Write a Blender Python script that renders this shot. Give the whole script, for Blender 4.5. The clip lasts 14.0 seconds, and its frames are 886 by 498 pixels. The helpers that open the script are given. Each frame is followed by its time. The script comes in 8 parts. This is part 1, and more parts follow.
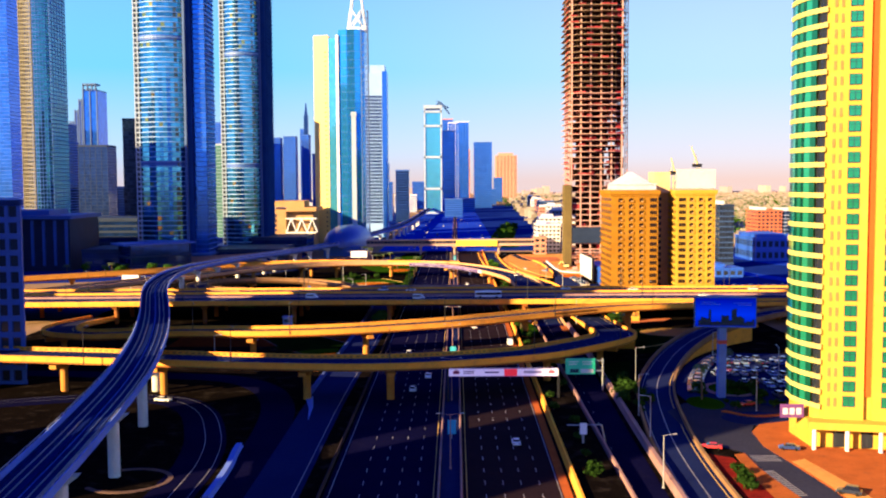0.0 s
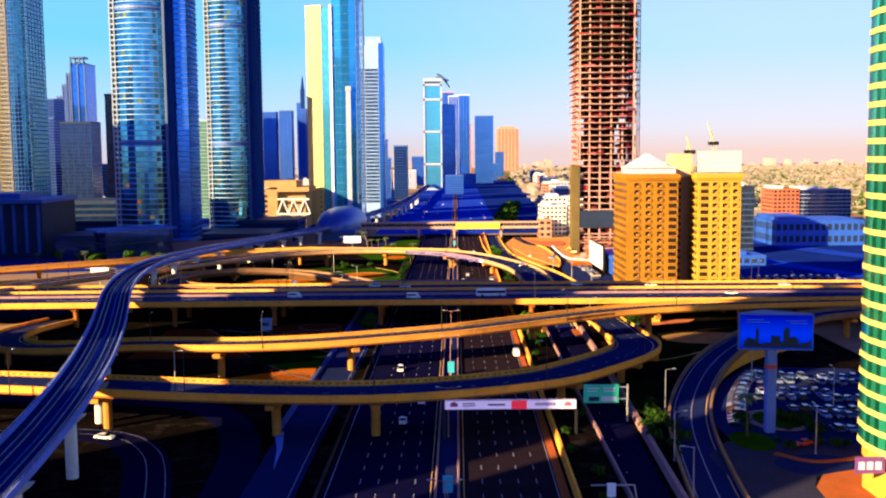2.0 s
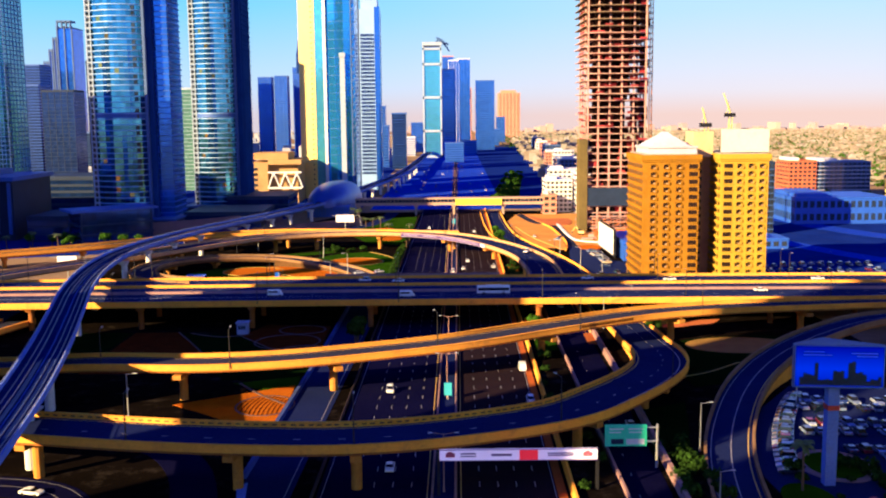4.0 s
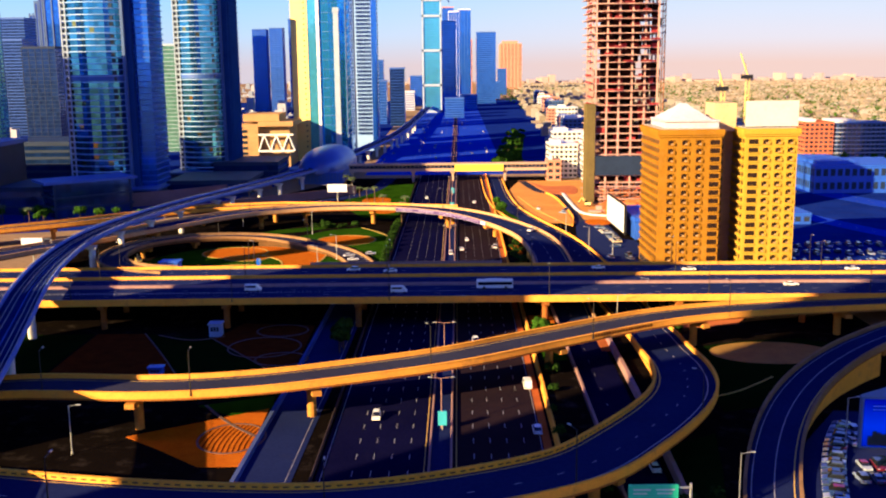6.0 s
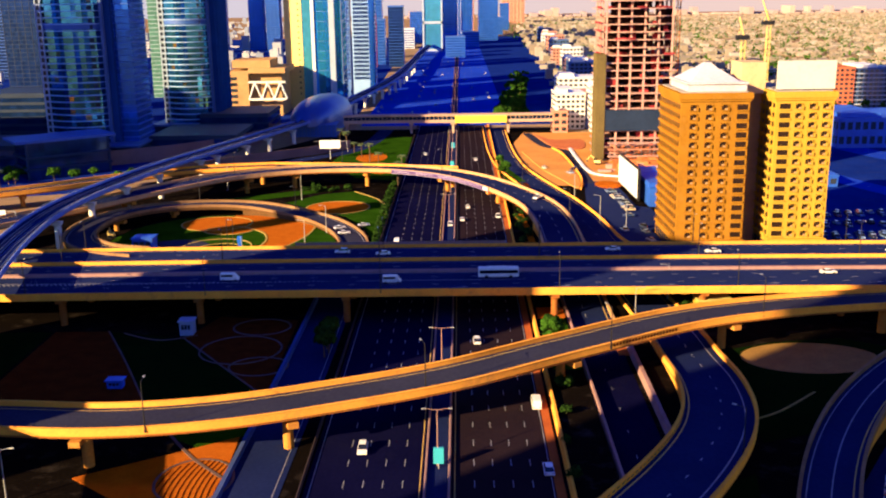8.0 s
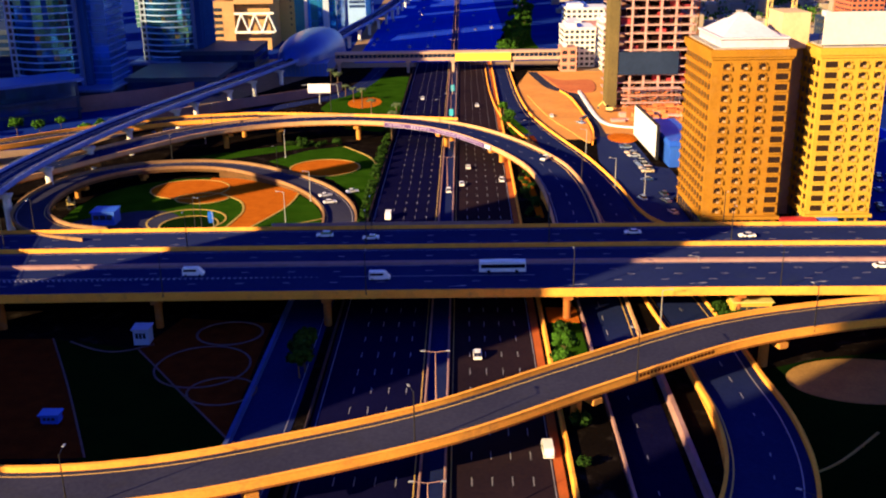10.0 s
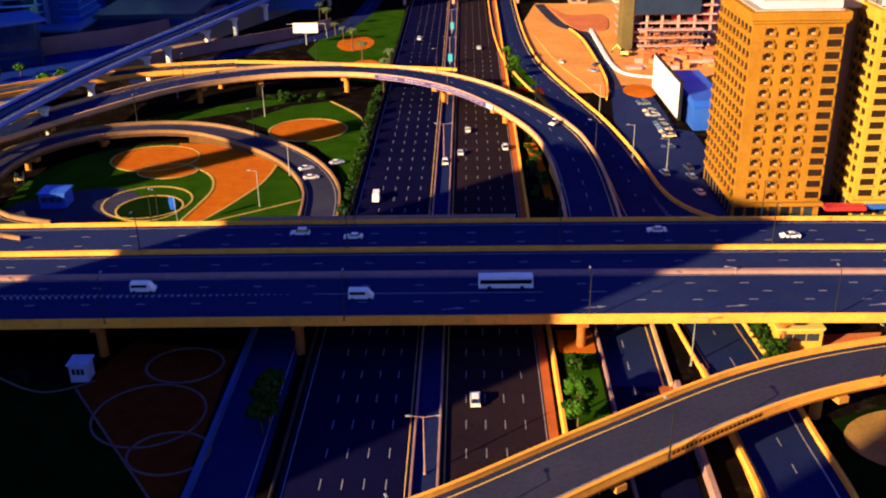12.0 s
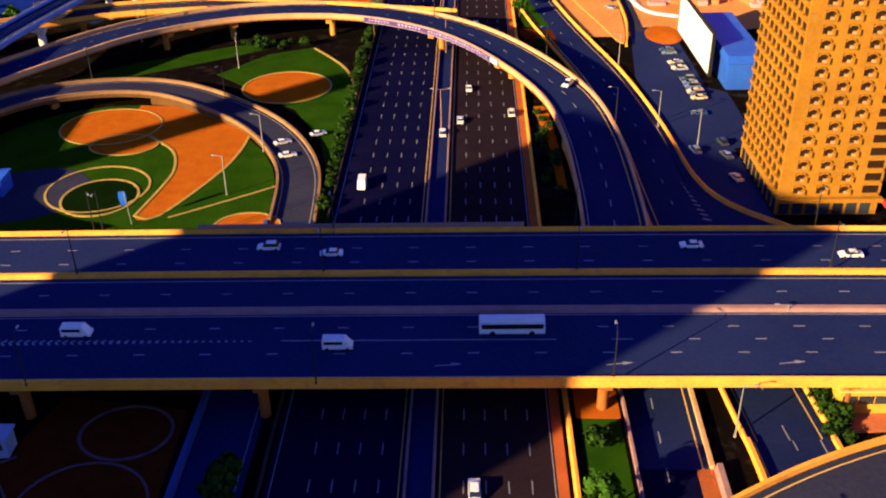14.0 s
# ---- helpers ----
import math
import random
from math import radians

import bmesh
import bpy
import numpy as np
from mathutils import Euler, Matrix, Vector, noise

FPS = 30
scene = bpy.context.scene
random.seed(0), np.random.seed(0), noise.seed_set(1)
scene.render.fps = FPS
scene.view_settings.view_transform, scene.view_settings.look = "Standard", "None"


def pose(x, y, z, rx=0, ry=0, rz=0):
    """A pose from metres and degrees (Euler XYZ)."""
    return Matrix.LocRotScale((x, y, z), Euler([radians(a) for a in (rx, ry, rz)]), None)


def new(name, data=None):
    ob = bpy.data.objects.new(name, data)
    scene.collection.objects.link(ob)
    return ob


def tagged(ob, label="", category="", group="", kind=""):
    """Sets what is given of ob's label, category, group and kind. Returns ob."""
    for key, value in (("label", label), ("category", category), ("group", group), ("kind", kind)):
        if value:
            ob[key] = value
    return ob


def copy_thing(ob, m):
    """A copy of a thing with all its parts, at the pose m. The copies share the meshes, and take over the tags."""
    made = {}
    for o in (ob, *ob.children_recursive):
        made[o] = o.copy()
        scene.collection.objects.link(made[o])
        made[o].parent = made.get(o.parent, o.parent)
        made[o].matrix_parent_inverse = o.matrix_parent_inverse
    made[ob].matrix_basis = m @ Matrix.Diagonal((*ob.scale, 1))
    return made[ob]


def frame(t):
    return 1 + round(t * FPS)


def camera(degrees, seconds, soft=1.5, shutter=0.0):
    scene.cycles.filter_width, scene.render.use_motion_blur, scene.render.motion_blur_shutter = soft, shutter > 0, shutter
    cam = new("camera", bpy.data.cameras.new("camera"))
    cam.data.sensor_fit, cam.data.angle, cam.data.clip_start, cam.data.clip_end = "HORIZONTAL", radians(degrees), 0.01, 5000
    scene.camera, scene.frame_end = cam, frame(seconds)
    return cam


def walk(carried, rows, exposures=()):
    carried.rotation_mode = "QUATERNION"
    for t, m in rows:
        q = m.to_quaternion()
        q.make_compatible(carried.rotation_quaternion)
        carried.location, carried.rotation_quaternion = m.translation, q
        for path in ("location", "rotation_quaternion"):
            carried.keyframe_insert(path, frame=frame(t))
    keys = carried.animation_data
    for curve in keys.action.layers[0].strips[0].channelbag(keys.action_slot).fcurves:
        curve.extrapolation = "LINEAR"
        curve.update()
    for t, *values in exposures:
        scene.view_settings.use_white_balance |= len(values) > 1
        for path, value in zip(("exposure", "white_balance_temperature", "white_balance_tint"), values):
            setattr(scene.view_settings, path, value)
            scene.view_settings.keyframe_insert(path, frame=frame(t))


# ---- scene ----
cam = camera(48.3, 14.0, soft=2.1)
METRES, EYE, TILT, LEAN, TURN = 303.0, 62.3, 0.0, 0.0, -0.2
ROWS = [
    (0.0, 0.0, 0.0, 0.0, -0.02, -3.93, 0.32),
    (0.5, 0.0011, 0.0407, 0.0034, -0.01, -4.28, 0.35),
    (1.0, 0.0026, 0.0801, 0.0072, 0.01, -4.65, 0.43),
    (1.5, 0.004, 0.1185, 0.0117, 0.03, -5.06, 0.45),
    (2.0, 0.0053, 0.1554, 0.0168, 0.04, -5.51, 0.47),
    (2.5, 0.0065, 0.1907, 0.021, 0.05, -5.94, 0.52),
    (5.0, 0.0126, 0.3588, 0.0528, 0.08, -9.04, 0.57),
    (5.5, 0.0142, 0.3893, 0.0593, 0.11, -9.77, 0.58),
    (6.0, 0.0154, 0.4187, 0.0658, 0.11, -10.53, 0.59),
    (6.5, 0.0165, 0.4458, 0.0725, 0.14, -11.36, 0.63),
    (7.0, 0.0175, 0.4753, 0.0791, 0.16, -12.31, 0.66),
    (7.5, 0.0186, 0.5076, 0.0864, 0.17, -13.35, 0.68),
    (8.0, 0.0193, 0.5387, 0.0932, 0.18, -14.33, 0.73),
    (8.5, 0.0206, 0.5726, 0.0999, 0.22, -15.44, 0.74),
    (9.0, 0.0215, 0.6092, 0.1065, 0.23, -16.64, 0.74),
    (11.5, 0.0299, 0.7907, 0.1401, 0.4, -22.86, 0.8),
    (12.0, 0.0313, 0.8286, 0.1469, 0.44, -24.25, 0.79),
    (12.5, 0.0322, 0.8671, 0.1532, 0.46, -25.69, 0.77),
    (13.0, 0.0336, 0.9075, 0.1602, 0.5, -27.3, 0.81),
    (13.5, 0.0345, 0.9445, 0.1663, 0.53, -28.86, 0.8),
    (14.0, 0.0359, 0.9835, 0.1732, 0.6, -30.57, 0.82),
]
walk(cam, [(t, pose(0, 0, EYE, TILT, LEAN, TURN) @ pose(METRES * x, METRES * y, METRES * z, 90 + pitch, roll, yaw)) for t, x, y, z, yaw, pitch, roll in ROWS],
     exposures=[(0.0, 1.8, 5850, 36), (5.0, 1.75, 5850, 36), (14.0, 1.62, 5850, 36)])

# ---------------- light ----------------
SUN_DIR = Vector((0.735, 0.595, -0.325)).normalized()      # the way the light travels
world = bpy.data.worlds.new("sky")
scene.world = world
world.use_nodes = True
wt = world.node_tree
wt.nodes.clear()
sky = wt.nodes.new("ShaderNodeTexSky")
sky.sky_type = 'NISHITA'
sky.sun_disc = False
sky.sun_elevation = math.asin(-SUN_DIR.z)
sky.sun_rotation = math.atan2(-SUN_DIR.x, -SUN_DIR.y)
sky.altitude = 20
sky.air_density, sky.dust_density, sky.ozone_density = 1.0, 0.6, 4.0
bg = wt.nodes.new("ShaderNodeBackground")
bg.inputs["Strength"].default_value = 0.0545
wo = wt.nodes.new("ShaderNodeOutputWorld")
tone = wt.nodes.new("ShaderNodeHueSaturation")
tone.inputs["Hue"].default_value, tone.inputs["Saturation"].default_value = 0.54, 1.65
wt.links.new(sky.outputs[0], tone.inputs["Color"])
# haze that thickens towards the horizon: cyan on the sun's side, pale rose opposite the sun
height = wt.nodes.new("ShaderNodeTexGradient")
height.texture_mapping.mapping_x, height.texture_mapping.mapping_y, height.texture_mapping.mapping_z = 'Z', 'Y', 'X'
across = wt.nodes.new("ShaderNodeTexGradient")
across.texture_mapping.translation = (0.5, 0.0, 0.0)
rose = wt.nodes.new("ShaderNodeValToRGB")
for e, (p, c) in zip((rose.color_ramp.elements[0], rose.color_ramp.elements[1], rose.color_ramp.elements.new(0.05), rose.color_ramp.elements.new(0.14)),
                     ((0.0, (0.97, 0.73, 0.50, 1)), (0.30, (0.30, 0.72, 0.80, 1)), (0.022, (0.87, 0.87, 0.75, 1)), (0.10, (0.56, 0.90, 0.90, 1)))):
    e.position, e.color = p, c
cyan = wt.nodes.new("ShaderNodeValToRGB")
for e, (p, c) in zip((cyan.color_ramp.elements[0], cyan.color_ramp.elements[1], cyan.color_ramp.elements.new(0.05), cyan.color_ramp.elements.new(0.14)),
                     ((0.0, (0.74, 0.72, 0.64, 1)), (0.30, (0.04, 0.58, 0.86, 1)), (0.03, (0.56, 0.84, 0.88, 1)), (0.11, (0.20, 0.79, 0.94, 1)))):
    e.position, e.color = p, c
for ramp in (rose, cyan):
    wt.links.new(height.outputs["Fac"], ramp.inputs[0])
side = wt.nodes.new("ShaderNodeMapRange")
side.interpolation_type = 'SMOOTHSTEP'
side.inputs["From Min"].default_value, side.inputs["From Max"].default_value = 0.20, 0.84
wt.links.new(across.outputs["Fac"], side.inputs["Value"])
haze = wt.nodes.new("ShaderNodeMix")
haze.data_type = 'RGBA'
wt.links.new(side.outputs[0], haze.inputs[0])
wt.links.new(cyan.outputs[0], haze.inputs[6])
wt.links.new(rose.outputs[0], haze.inputs[7])
glow = wt.nodes.new("ShaderNodeVectorMath")
glow.operation = 'SCALE'
glow.inputs["Scale"].default_value = 5.3
wt.links.new(haze.outputs[2], glow.inputs[0])
depth = wt.nodes.new("ShaderNodeMapRange")
depth.interpolation_type = 'SMOOTHSTEP'
depth.inputs["From Min"].default_value, depth.inputs["From Max"].default_value = 0.10, 0.42
depth.inputs["To Min"].default_value, depth.inputs["To Max"].default_value = 0.92, 0.04
wt.links.new(height.outputs["Fac"], depth.inputs["Value"])
veil = wt.nodes.new("ShaderNodeMix")
veil.data_type = 'RGBA'
wt.links.new(depth.outputs[0], veil.inputs[0])
wt.links.new(tone.outputs[0], veil.inputs[6])
wt.links.new(glow.outputs[0], veil.inputs[7])
wt.links.new(veil.outputs[2], bg.inputs[0])
wt.links.new(bg.outputs[0], wo.inputs[0])
sun_data = bpy.data.lights.new("sun", 'SUN')
sun_data.energy, sun_data.angle, sun_data.color = 5.0, radians(0.5), (0.97, 0.73, 0.25)
sun = new("sun", sun_data)
sun.matrix_world = Matrix.Translation((-800, -700, 500)) @ SUN_DIR.to_track_quat("-Z", "Y").to_matrix().to_4x4()

# ---------------- materials ----------------
def mat(name, c1, c2=None, rough=0.8, metal=0.0, scale=0.3, fine=6.0, mix=0.5, bump=0.0, spec=0.5, vary=0.0, island=0.0, stain=0.0, stain_c=(0.05, 0.04, 0.035)):
    """Two colours mixed by a broad and a fine noise, in metres, with optional bump, stains and a random shade for each object or island."""
    m = bpy.data.materials.new(name)
    m.use_nodes = True
    t = m.node_tree
    n, l = t.nodes, t.links
    b = n["Principled BSDF"]
    b.inputs["Roughness"].default_value = rough
    b.inputs["Metallic"].default_value = metal
    b.inputs["Specular IOR Level"].default_value = spec if rough < 0.8 else min(spec, 0.0)
    geo = n.new("ShaderNodeNewGeometry")
    a = n.new("ShaderNodeTexNoise")
    a.inputs["Scale"].default_value, a.inputs["Detail"].default_value = scale, 5.0
    f = n.new("ShaderNodeTexNoise")
    f.inputs["Scale"].default_value, f.inputs["Detail"].default_value = fine, 3.0
    l.new(geo.outputs["Position"], a.inputs["Vector"])
    l.new(geo.outputs["Position"], f.inputs["Vector"])
    add = n.new("ShaderNodeMath"); add.operation = 'MULTIPLY_ADD'
    add.inputs[1].default_value, add.inputs[2].default_value = 0.45, 0.0
    l.new(f.outputs["Fac"], add.inputs[0])
    add2 = n.new("ShaderNodeMath"); add2.operation = 'MULTIPLY_ADD'
    add2.inputs[1].default_value = 0.55
    l.new(a.outputs["Fac"], add2.inputs[0]); l.new(add.outputs[0], add2.inputs[2])
    ramp = n.new("ShaderNodeMapRange")
    ramp.inputs["From Min"].default_value, ramp.inputs["From Max"].default_value = 0.5 - 0.5 * mix * 0.5, 0.5 + 0.5 * mix * 0.5
    l.new(add2.outputs[0], ramp.inputs["Value"])
    mx = n.new("ShaderNodeMix"); mx.data_type = 'RGBA'
    c2 = c2 or tuple(v * 0.8 for v in c1)
    mx.inputs[6].default_value, mx.inputs[7].default_value = (*c1, 1), (*c2, 1)
    l.new(ramp.outputs[0], mx.inputs[0])
    out = mx.outputs[2]
    if stain:
        s = n.new("ShaderNodeTexNoise")
        s.inputs["Scale"].default_value, s.inputs["Detail"].default_value, s.inputs["Roughness"].default_value = scale * 2.3, 8.0, 0.7
        l.new(geo.outputs["Position"], s.inputs["Vector"])
        r2 = n.new("ShaderNodeMapRange")
        r2.inputs["From Min"].default_value, r2.inputs["From Max"].default_value, r2.inputs["To Max"].default_value = 0.53, 0.72, stain
        l.new(s.outputs["Fac"], r2.inputs["Value"])
        m2 = n.new("ShaderNodeMix"); m2.data_type = 'RGBA'
        m2.inputs[7].default_value = (*stain_c, 1)
        l.new(r2.outputs[0], m2.inputs[0]); l.new(out, m2.inputs[6])
        out = m2.outputs[2]
    if vary or island:
        if vary:
            src = n.new("ShaderNodeObjectInfo").outputs["Random"]
        else:
            src = geo.outputs["Random Per Island"]
        k = n.new("ShaderNodeMapRange")
        v = vary or island
        k.inputs["To Min"].default_value, k.inputs["To Max"].default_value = 1 - v, 1 + v
        l.new(src, k.inputs["Value"])
        m3 = n.new("ShaderNodeVectorMath"); m3.operation = 'SCALE'
        l.new(out, m3.inputs[0]); l.new(k.outputs[0], m3.inputs["Scale"])
        out = m3.outputs[0]
    l.new(out, b.inputs["Base Color"])
    if bump:
        bp = n.new("ShaderNodeBump")
        bp.inputs["Strength"].default_value, bp.inputs["Distance"].default_value = bump, 0.05
        l.new(f.outputs["Fac"], bp.inputs["Height"]); l.new(bp.outputs[0], b.inputs["Normal"])
    return m


def palette(name, colours, rough=0.35, metal=0.0, per="object", coat=0.0):
    """One of several plain colours, picked at random for each object or island."""
    m = bpy.data.materials.new(name)
    m.use_nodes = True
    n, l = m.node_tree.nodes, m.node_tree.links
    b = n["Principled BSDF"]
    b.inputs["Roughness"].default_value, b.inputs["Metallic"].default_value = rough, metal
    b.inputs["Coat Weight"].default_value = coat
    src = n.new("ShaderNodeObjectInfo").outputs["Random"] if per == "object" else n.new("ShaderNodeNewGeometry").outputs["Random Per Island"]
    r = n.new("ShaderNodeValToRGB")
    r.color_ramp.interpolation = 'CONSTANT'
    while len(r.color_ramp.elements) < len(colours):
        r.color_ramp.elements.new(0.5)
    for i, c in enumerate(colours):
        r.color_ramp.elements[i].position = i / len(colours)
        r.color_ramp.elements[i].color = (*c, 1)
    l.new(src, r.inputs[0]); l.new(r.outputs[0], b.inputs["Base Color"])
    return m


def glass(name, tint, rough=0.08, metal=0.75, vary=0.25, scale=0.08, warm=0.0):
    """Reflective tinted curtain-wall glass, each pane or island a little different in tint and tilt."""
    m = bpy.data.materials.new(name)
    m.use_nodes = True
    n, l = m.node_tree.nodes, m.node_tree.links
    b = n["Principled BSDF"]
    b.inputs["Roughness"].default_value, b.inputs["Metallic"].default_value = rough, metal
    geo = n.new("ShaderNodeNewGeometry")
    k = n.new("ShaderNodeMapRange")
    k.inputs["To Min"].default_value, k.inputs["To Max"].default_value = 1 - vary, 1 + vary
    l.new(geo.outputs["Random Per Island"], k.inputs["Value"])
    sc = n.new("ShaderNodeVectorMath"); sc.operation = 'SCALE'
    sc.inputs[0].default_value = tint
    l.new(k.outputs[0], sc.inputs["Scale"])
    out = sc.outputs[0]
    if warm:
        # a share of the panes is tinted gold, in place of golden reflections
        w = n.new("ShaderNodeMath"); w.operation = 'LESS_THAN'
        w.inputs[1].default_value = warm
        fr = n.new("ShaderNodeMath"); fr.operation = 'FRACT'
        k7 = n.new("ShaderNodeMath"); k7.operation = 'MULTIPLY'
        k7.inputs[1].default_value = 7.31
        l.new(geo.outputs["Random Per Island"], k7.inputs[0]); l.new(k7.outputs[0], fr.inputs[0]); l.new(fr.outputs[0], w.inputs[0])
        gm = n.new("ShaderNodeMix"); gm.data_type = 'RGBA'
        gm.inputs[7].default_value = (0.55, 0.42, 0.12, 1)
        l.new(w.outputs[0], gm.inputs[0]); l.new(out, gm.inputs[6])
        out = gm.outputs[2]
    l.new(out, b.inputs["Base Color"])
    nz = n.new("ShaderNodeTexNoise")
    nz.inputs["Scale"].default_value, nz.inputs["Detail"].default_value = scale, 2.0
    l.new(geo.outputs["Position"], nz.inputs["Vector"])
    bp = n.new("ShaderNodeBump")
    bp.inputs["Strength"].default_value, bp.inputs["Distance"].default_value = 0.15, 0.6
    l.new(nz.outputs["Fac"], bp.inputs["Height"]); l.new(bp.outputs[0], b.inputs["Normal"])
    return m


M_GROUND = mat("desert_ground", (0.34, 0.22, 0.12), (0.24, 0.16, 0.09), 0.95, scale=0.012, fine=0.3, stain=0.5, stain_c=(0.12, 0.10, 0.07))
# near-black: shade between the ramps is put into the earth's colour
M_DIRT = mat("shaded_verge_earth", (0.007, 0.005, 0.004), (0.004, 0.003, 0.003), 0.95, scale=0.08, fine=1.5, bump=0.4, stain=0.5)
# blue of shaded road surfaces is put into these two base colours
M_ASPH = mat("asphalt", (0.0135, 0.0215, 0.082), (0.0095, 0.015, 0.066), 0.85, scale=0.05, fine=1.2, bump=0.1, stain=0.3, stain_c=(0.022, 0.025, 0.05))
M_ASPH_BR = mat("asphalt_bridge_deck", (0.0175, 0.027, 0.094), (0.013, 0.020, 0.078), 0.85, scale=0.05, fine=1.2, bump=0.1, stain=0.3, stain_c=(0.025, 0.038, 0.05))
# darkest copy of the asphalt, with the carriageway's shade in its colour
M_ASPH_SHADE = mat("asphalt_shaded", (0.005, 0.005, 0.030), (0.003, 0.003, 0.022), 0.8, scale=0.05, fine=1.2, bump=0.1, stain=0.3, stain_c=(0.012, 0.011, 0.03))
# greyer copy, mostly for sunlit decks and roads; sunlight put into its tone
M_ASPH_GREY = mat("asphalt_grey", (0.036, 0.038, 0.066), (0.025, 0.026, 0.050), 0.85, scale=0.06, fine=1.2, bump=0.1, stain=0.4, stain_c=(0.035, 0.033, 0.03))
# strong blue copy: distant haze and far shade put into the asphalt colour
M_ASPH_FAR = mat("asphalt_hazed", (0.014, 0.055, 0.50), (0.010, 0.040, 0.38), 0.85, scale=0.03, fine=0.6, stain=0.4, stain_c=(0.035, 0.055, 0.19))
M_PAVE = mat("paving", (0.40, 0.11, 0.024), (0.30, 0.08, 0.018), 0.9, scale=0.2, fine=3.0, bump=0.2, stain=0.3)
M_KERB = mat("kerb_stone", (0.36, 0.21, 0.19), (0.26, 0.15, 0.14), 0.9, scale=0.3, fine=4.0)
M_WHITE = mat("road_paint_white", (0.32, 0.32, 0.36), (0.13, 0.13, 0.17), 0.7, scale=0.5, fine=5.0, mix=0.9)
M_YELL = mat("road_paint_yellow", (0.75, 0.48, 0.08), (0.55, 0.36, 0.07), 0.7, scale=0.5, fine=5.0, mix=0.9)
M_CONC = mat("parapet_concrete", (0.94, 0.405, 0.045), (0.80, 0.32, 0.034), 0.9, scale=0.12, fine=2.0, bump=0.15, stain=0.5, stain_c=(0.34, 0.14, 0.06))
# darker copy of the parapet concrete; shade below the decks in its colour
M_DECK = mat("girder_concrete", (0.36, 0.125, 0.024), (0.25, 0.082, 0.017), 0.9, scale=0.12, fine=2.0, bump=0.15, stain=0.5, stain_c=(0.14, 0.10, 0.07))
M_RAMP_PIER = mat("pier_concrete", (0.58, 0.25, 0.04), (0.44, 0.18, 0.03), 0.9, scale=0.2, fine=2.0, bump=0.15, stain=0.5, stain_c=(0.22, 0.10, 0.05))
# dimmed parapet concrete: shade on the loop and rising road painted in
M_PARA_SHADE = mat("shaded_parapet", (0.33, 0.19, 0.09), (0.22, 0.12, 0.055), 0.9, scale=0.12, fine=2.0, bump=0.15, stain=0.5, stain_c=(0.12, 0.08, 0.05))
M_SLATE = mat("blue_grey_wall", (0.065, 0.095, 0.25), (0.045, 0.07, 0.19), 0.85, scale=0.12, fine=2.0, bump=0.12, stain=0.35, stain_c=(0.10, 0.10, 0.12))
M_PALEC = mat("pale_parapet", (0.62, 0.36, 0.17), (0.50, 0.28, 0.13), 0.9, scale=0.12, fine=2.0, bump=0.15, stain=0.5, stain_c=(0.24, 0.13, 0.08))
M_DARKCONC = mat("dark_concrete", (0.055, 0.040, 0.045), (0.035, 0.026, 0.030), 0.9, scale=0.12, fine=2.0, bump=0.15, stain=0.4, stain_c=(0.10, 0.07, 0.06))
# dark copy of the girder concrete; the loop's shaded fascia is painted in
M_SHADEC = mat("shaded_concrete", (0.15, 0.075, 0.03), (0.09, 0.05, 0.02), 0.9, scale=0.12, fine=2.0, bump=0.15, stain=0.6, stain_c=(0.03, 0.035, 0.012))
# blue shade of the viaduct and its trough put into both colours
M_METRO = mat("viaduct_concrete", (0.15, 0.24, 0.64), (0.11, 0.18, 0.52), 0.85, scale=0.12, fine=2.0, bump=0.12, stain=0.35, stain_c=(0.22, 0.21, 0.21))
M_BALLAST = mat("track_slab", (0.008, 0.020, 0.125), (0.005, 0.013, 0.085), 0.9, scale=0.3, fine=4.0, bump=0.3)
M_RAIL = mat("rail_steel", (0.45, 0.45, 0.47), (0.3, 0.28, 0.27), 0.4, 0.9)
M_STEEL = mat("galvanised_steel", (0.45, 0.46, 0.48), (0.36, 0.37, 0.38), 0.5, 0.6)
M_DARKST = mat("dark_steel", (0.022, 0.022, 0.026), (0.014, 0.014, 0.018), 0.5, 0.4)
# brown of the sunlit eastern lanes is put into this asphalt copy
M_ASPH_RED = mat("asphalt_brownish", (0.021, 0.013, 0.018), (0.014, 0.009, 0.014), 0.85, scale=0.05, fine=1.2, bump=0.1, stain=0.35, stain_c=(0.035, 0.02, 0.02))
# dark copy of the lawn green, with shade painted into the colour
M_SHADEGREEN = mat("shaded_green", (0.004, 0.015, 0.002), (0.003, 0.009, 0.0015), 0.95, scale=0.12, fine=3.0, bump=0.5, stain=0.3, stain_c=(0.008, 0.02, 0.003))
M_EDGE = mat("bed_edging", (0.46, 0.32, 0.07), (0.34, 0.24, 0.06), 0.85, scale=0.4, fine=4.0)
M_GRASS = mat("lawn", (0.020, 0.068, 0.002), (0.011, 0.042, 0.001), 0.95, scale=0.12, fine=3.0, bump=0.5, stain=0.25, stain_c=(0.05, 0.075, 0.005))
M_BED = mat("flower_bed_orange", (0.46, 0.12, 0.003), (0.36, 0.085, 0.002), 0.95, scale=0.25, fine=3.0, bump=0.5, stain=0.35, stain_c=(0.20, 0.05, 0.006))
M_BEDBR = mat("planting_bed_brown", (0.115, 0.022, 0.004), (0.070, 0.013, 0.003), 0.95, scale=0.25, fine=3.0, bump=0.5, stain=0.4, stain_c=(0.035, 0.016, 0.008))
M_HEDGE = mat("hedge_leaves", (0.022, 0.055, 0.008), (0.013, 0.034, 0.005), 0.85, scale=0.8, fine=5.0, bump=0.8, island=0.35)
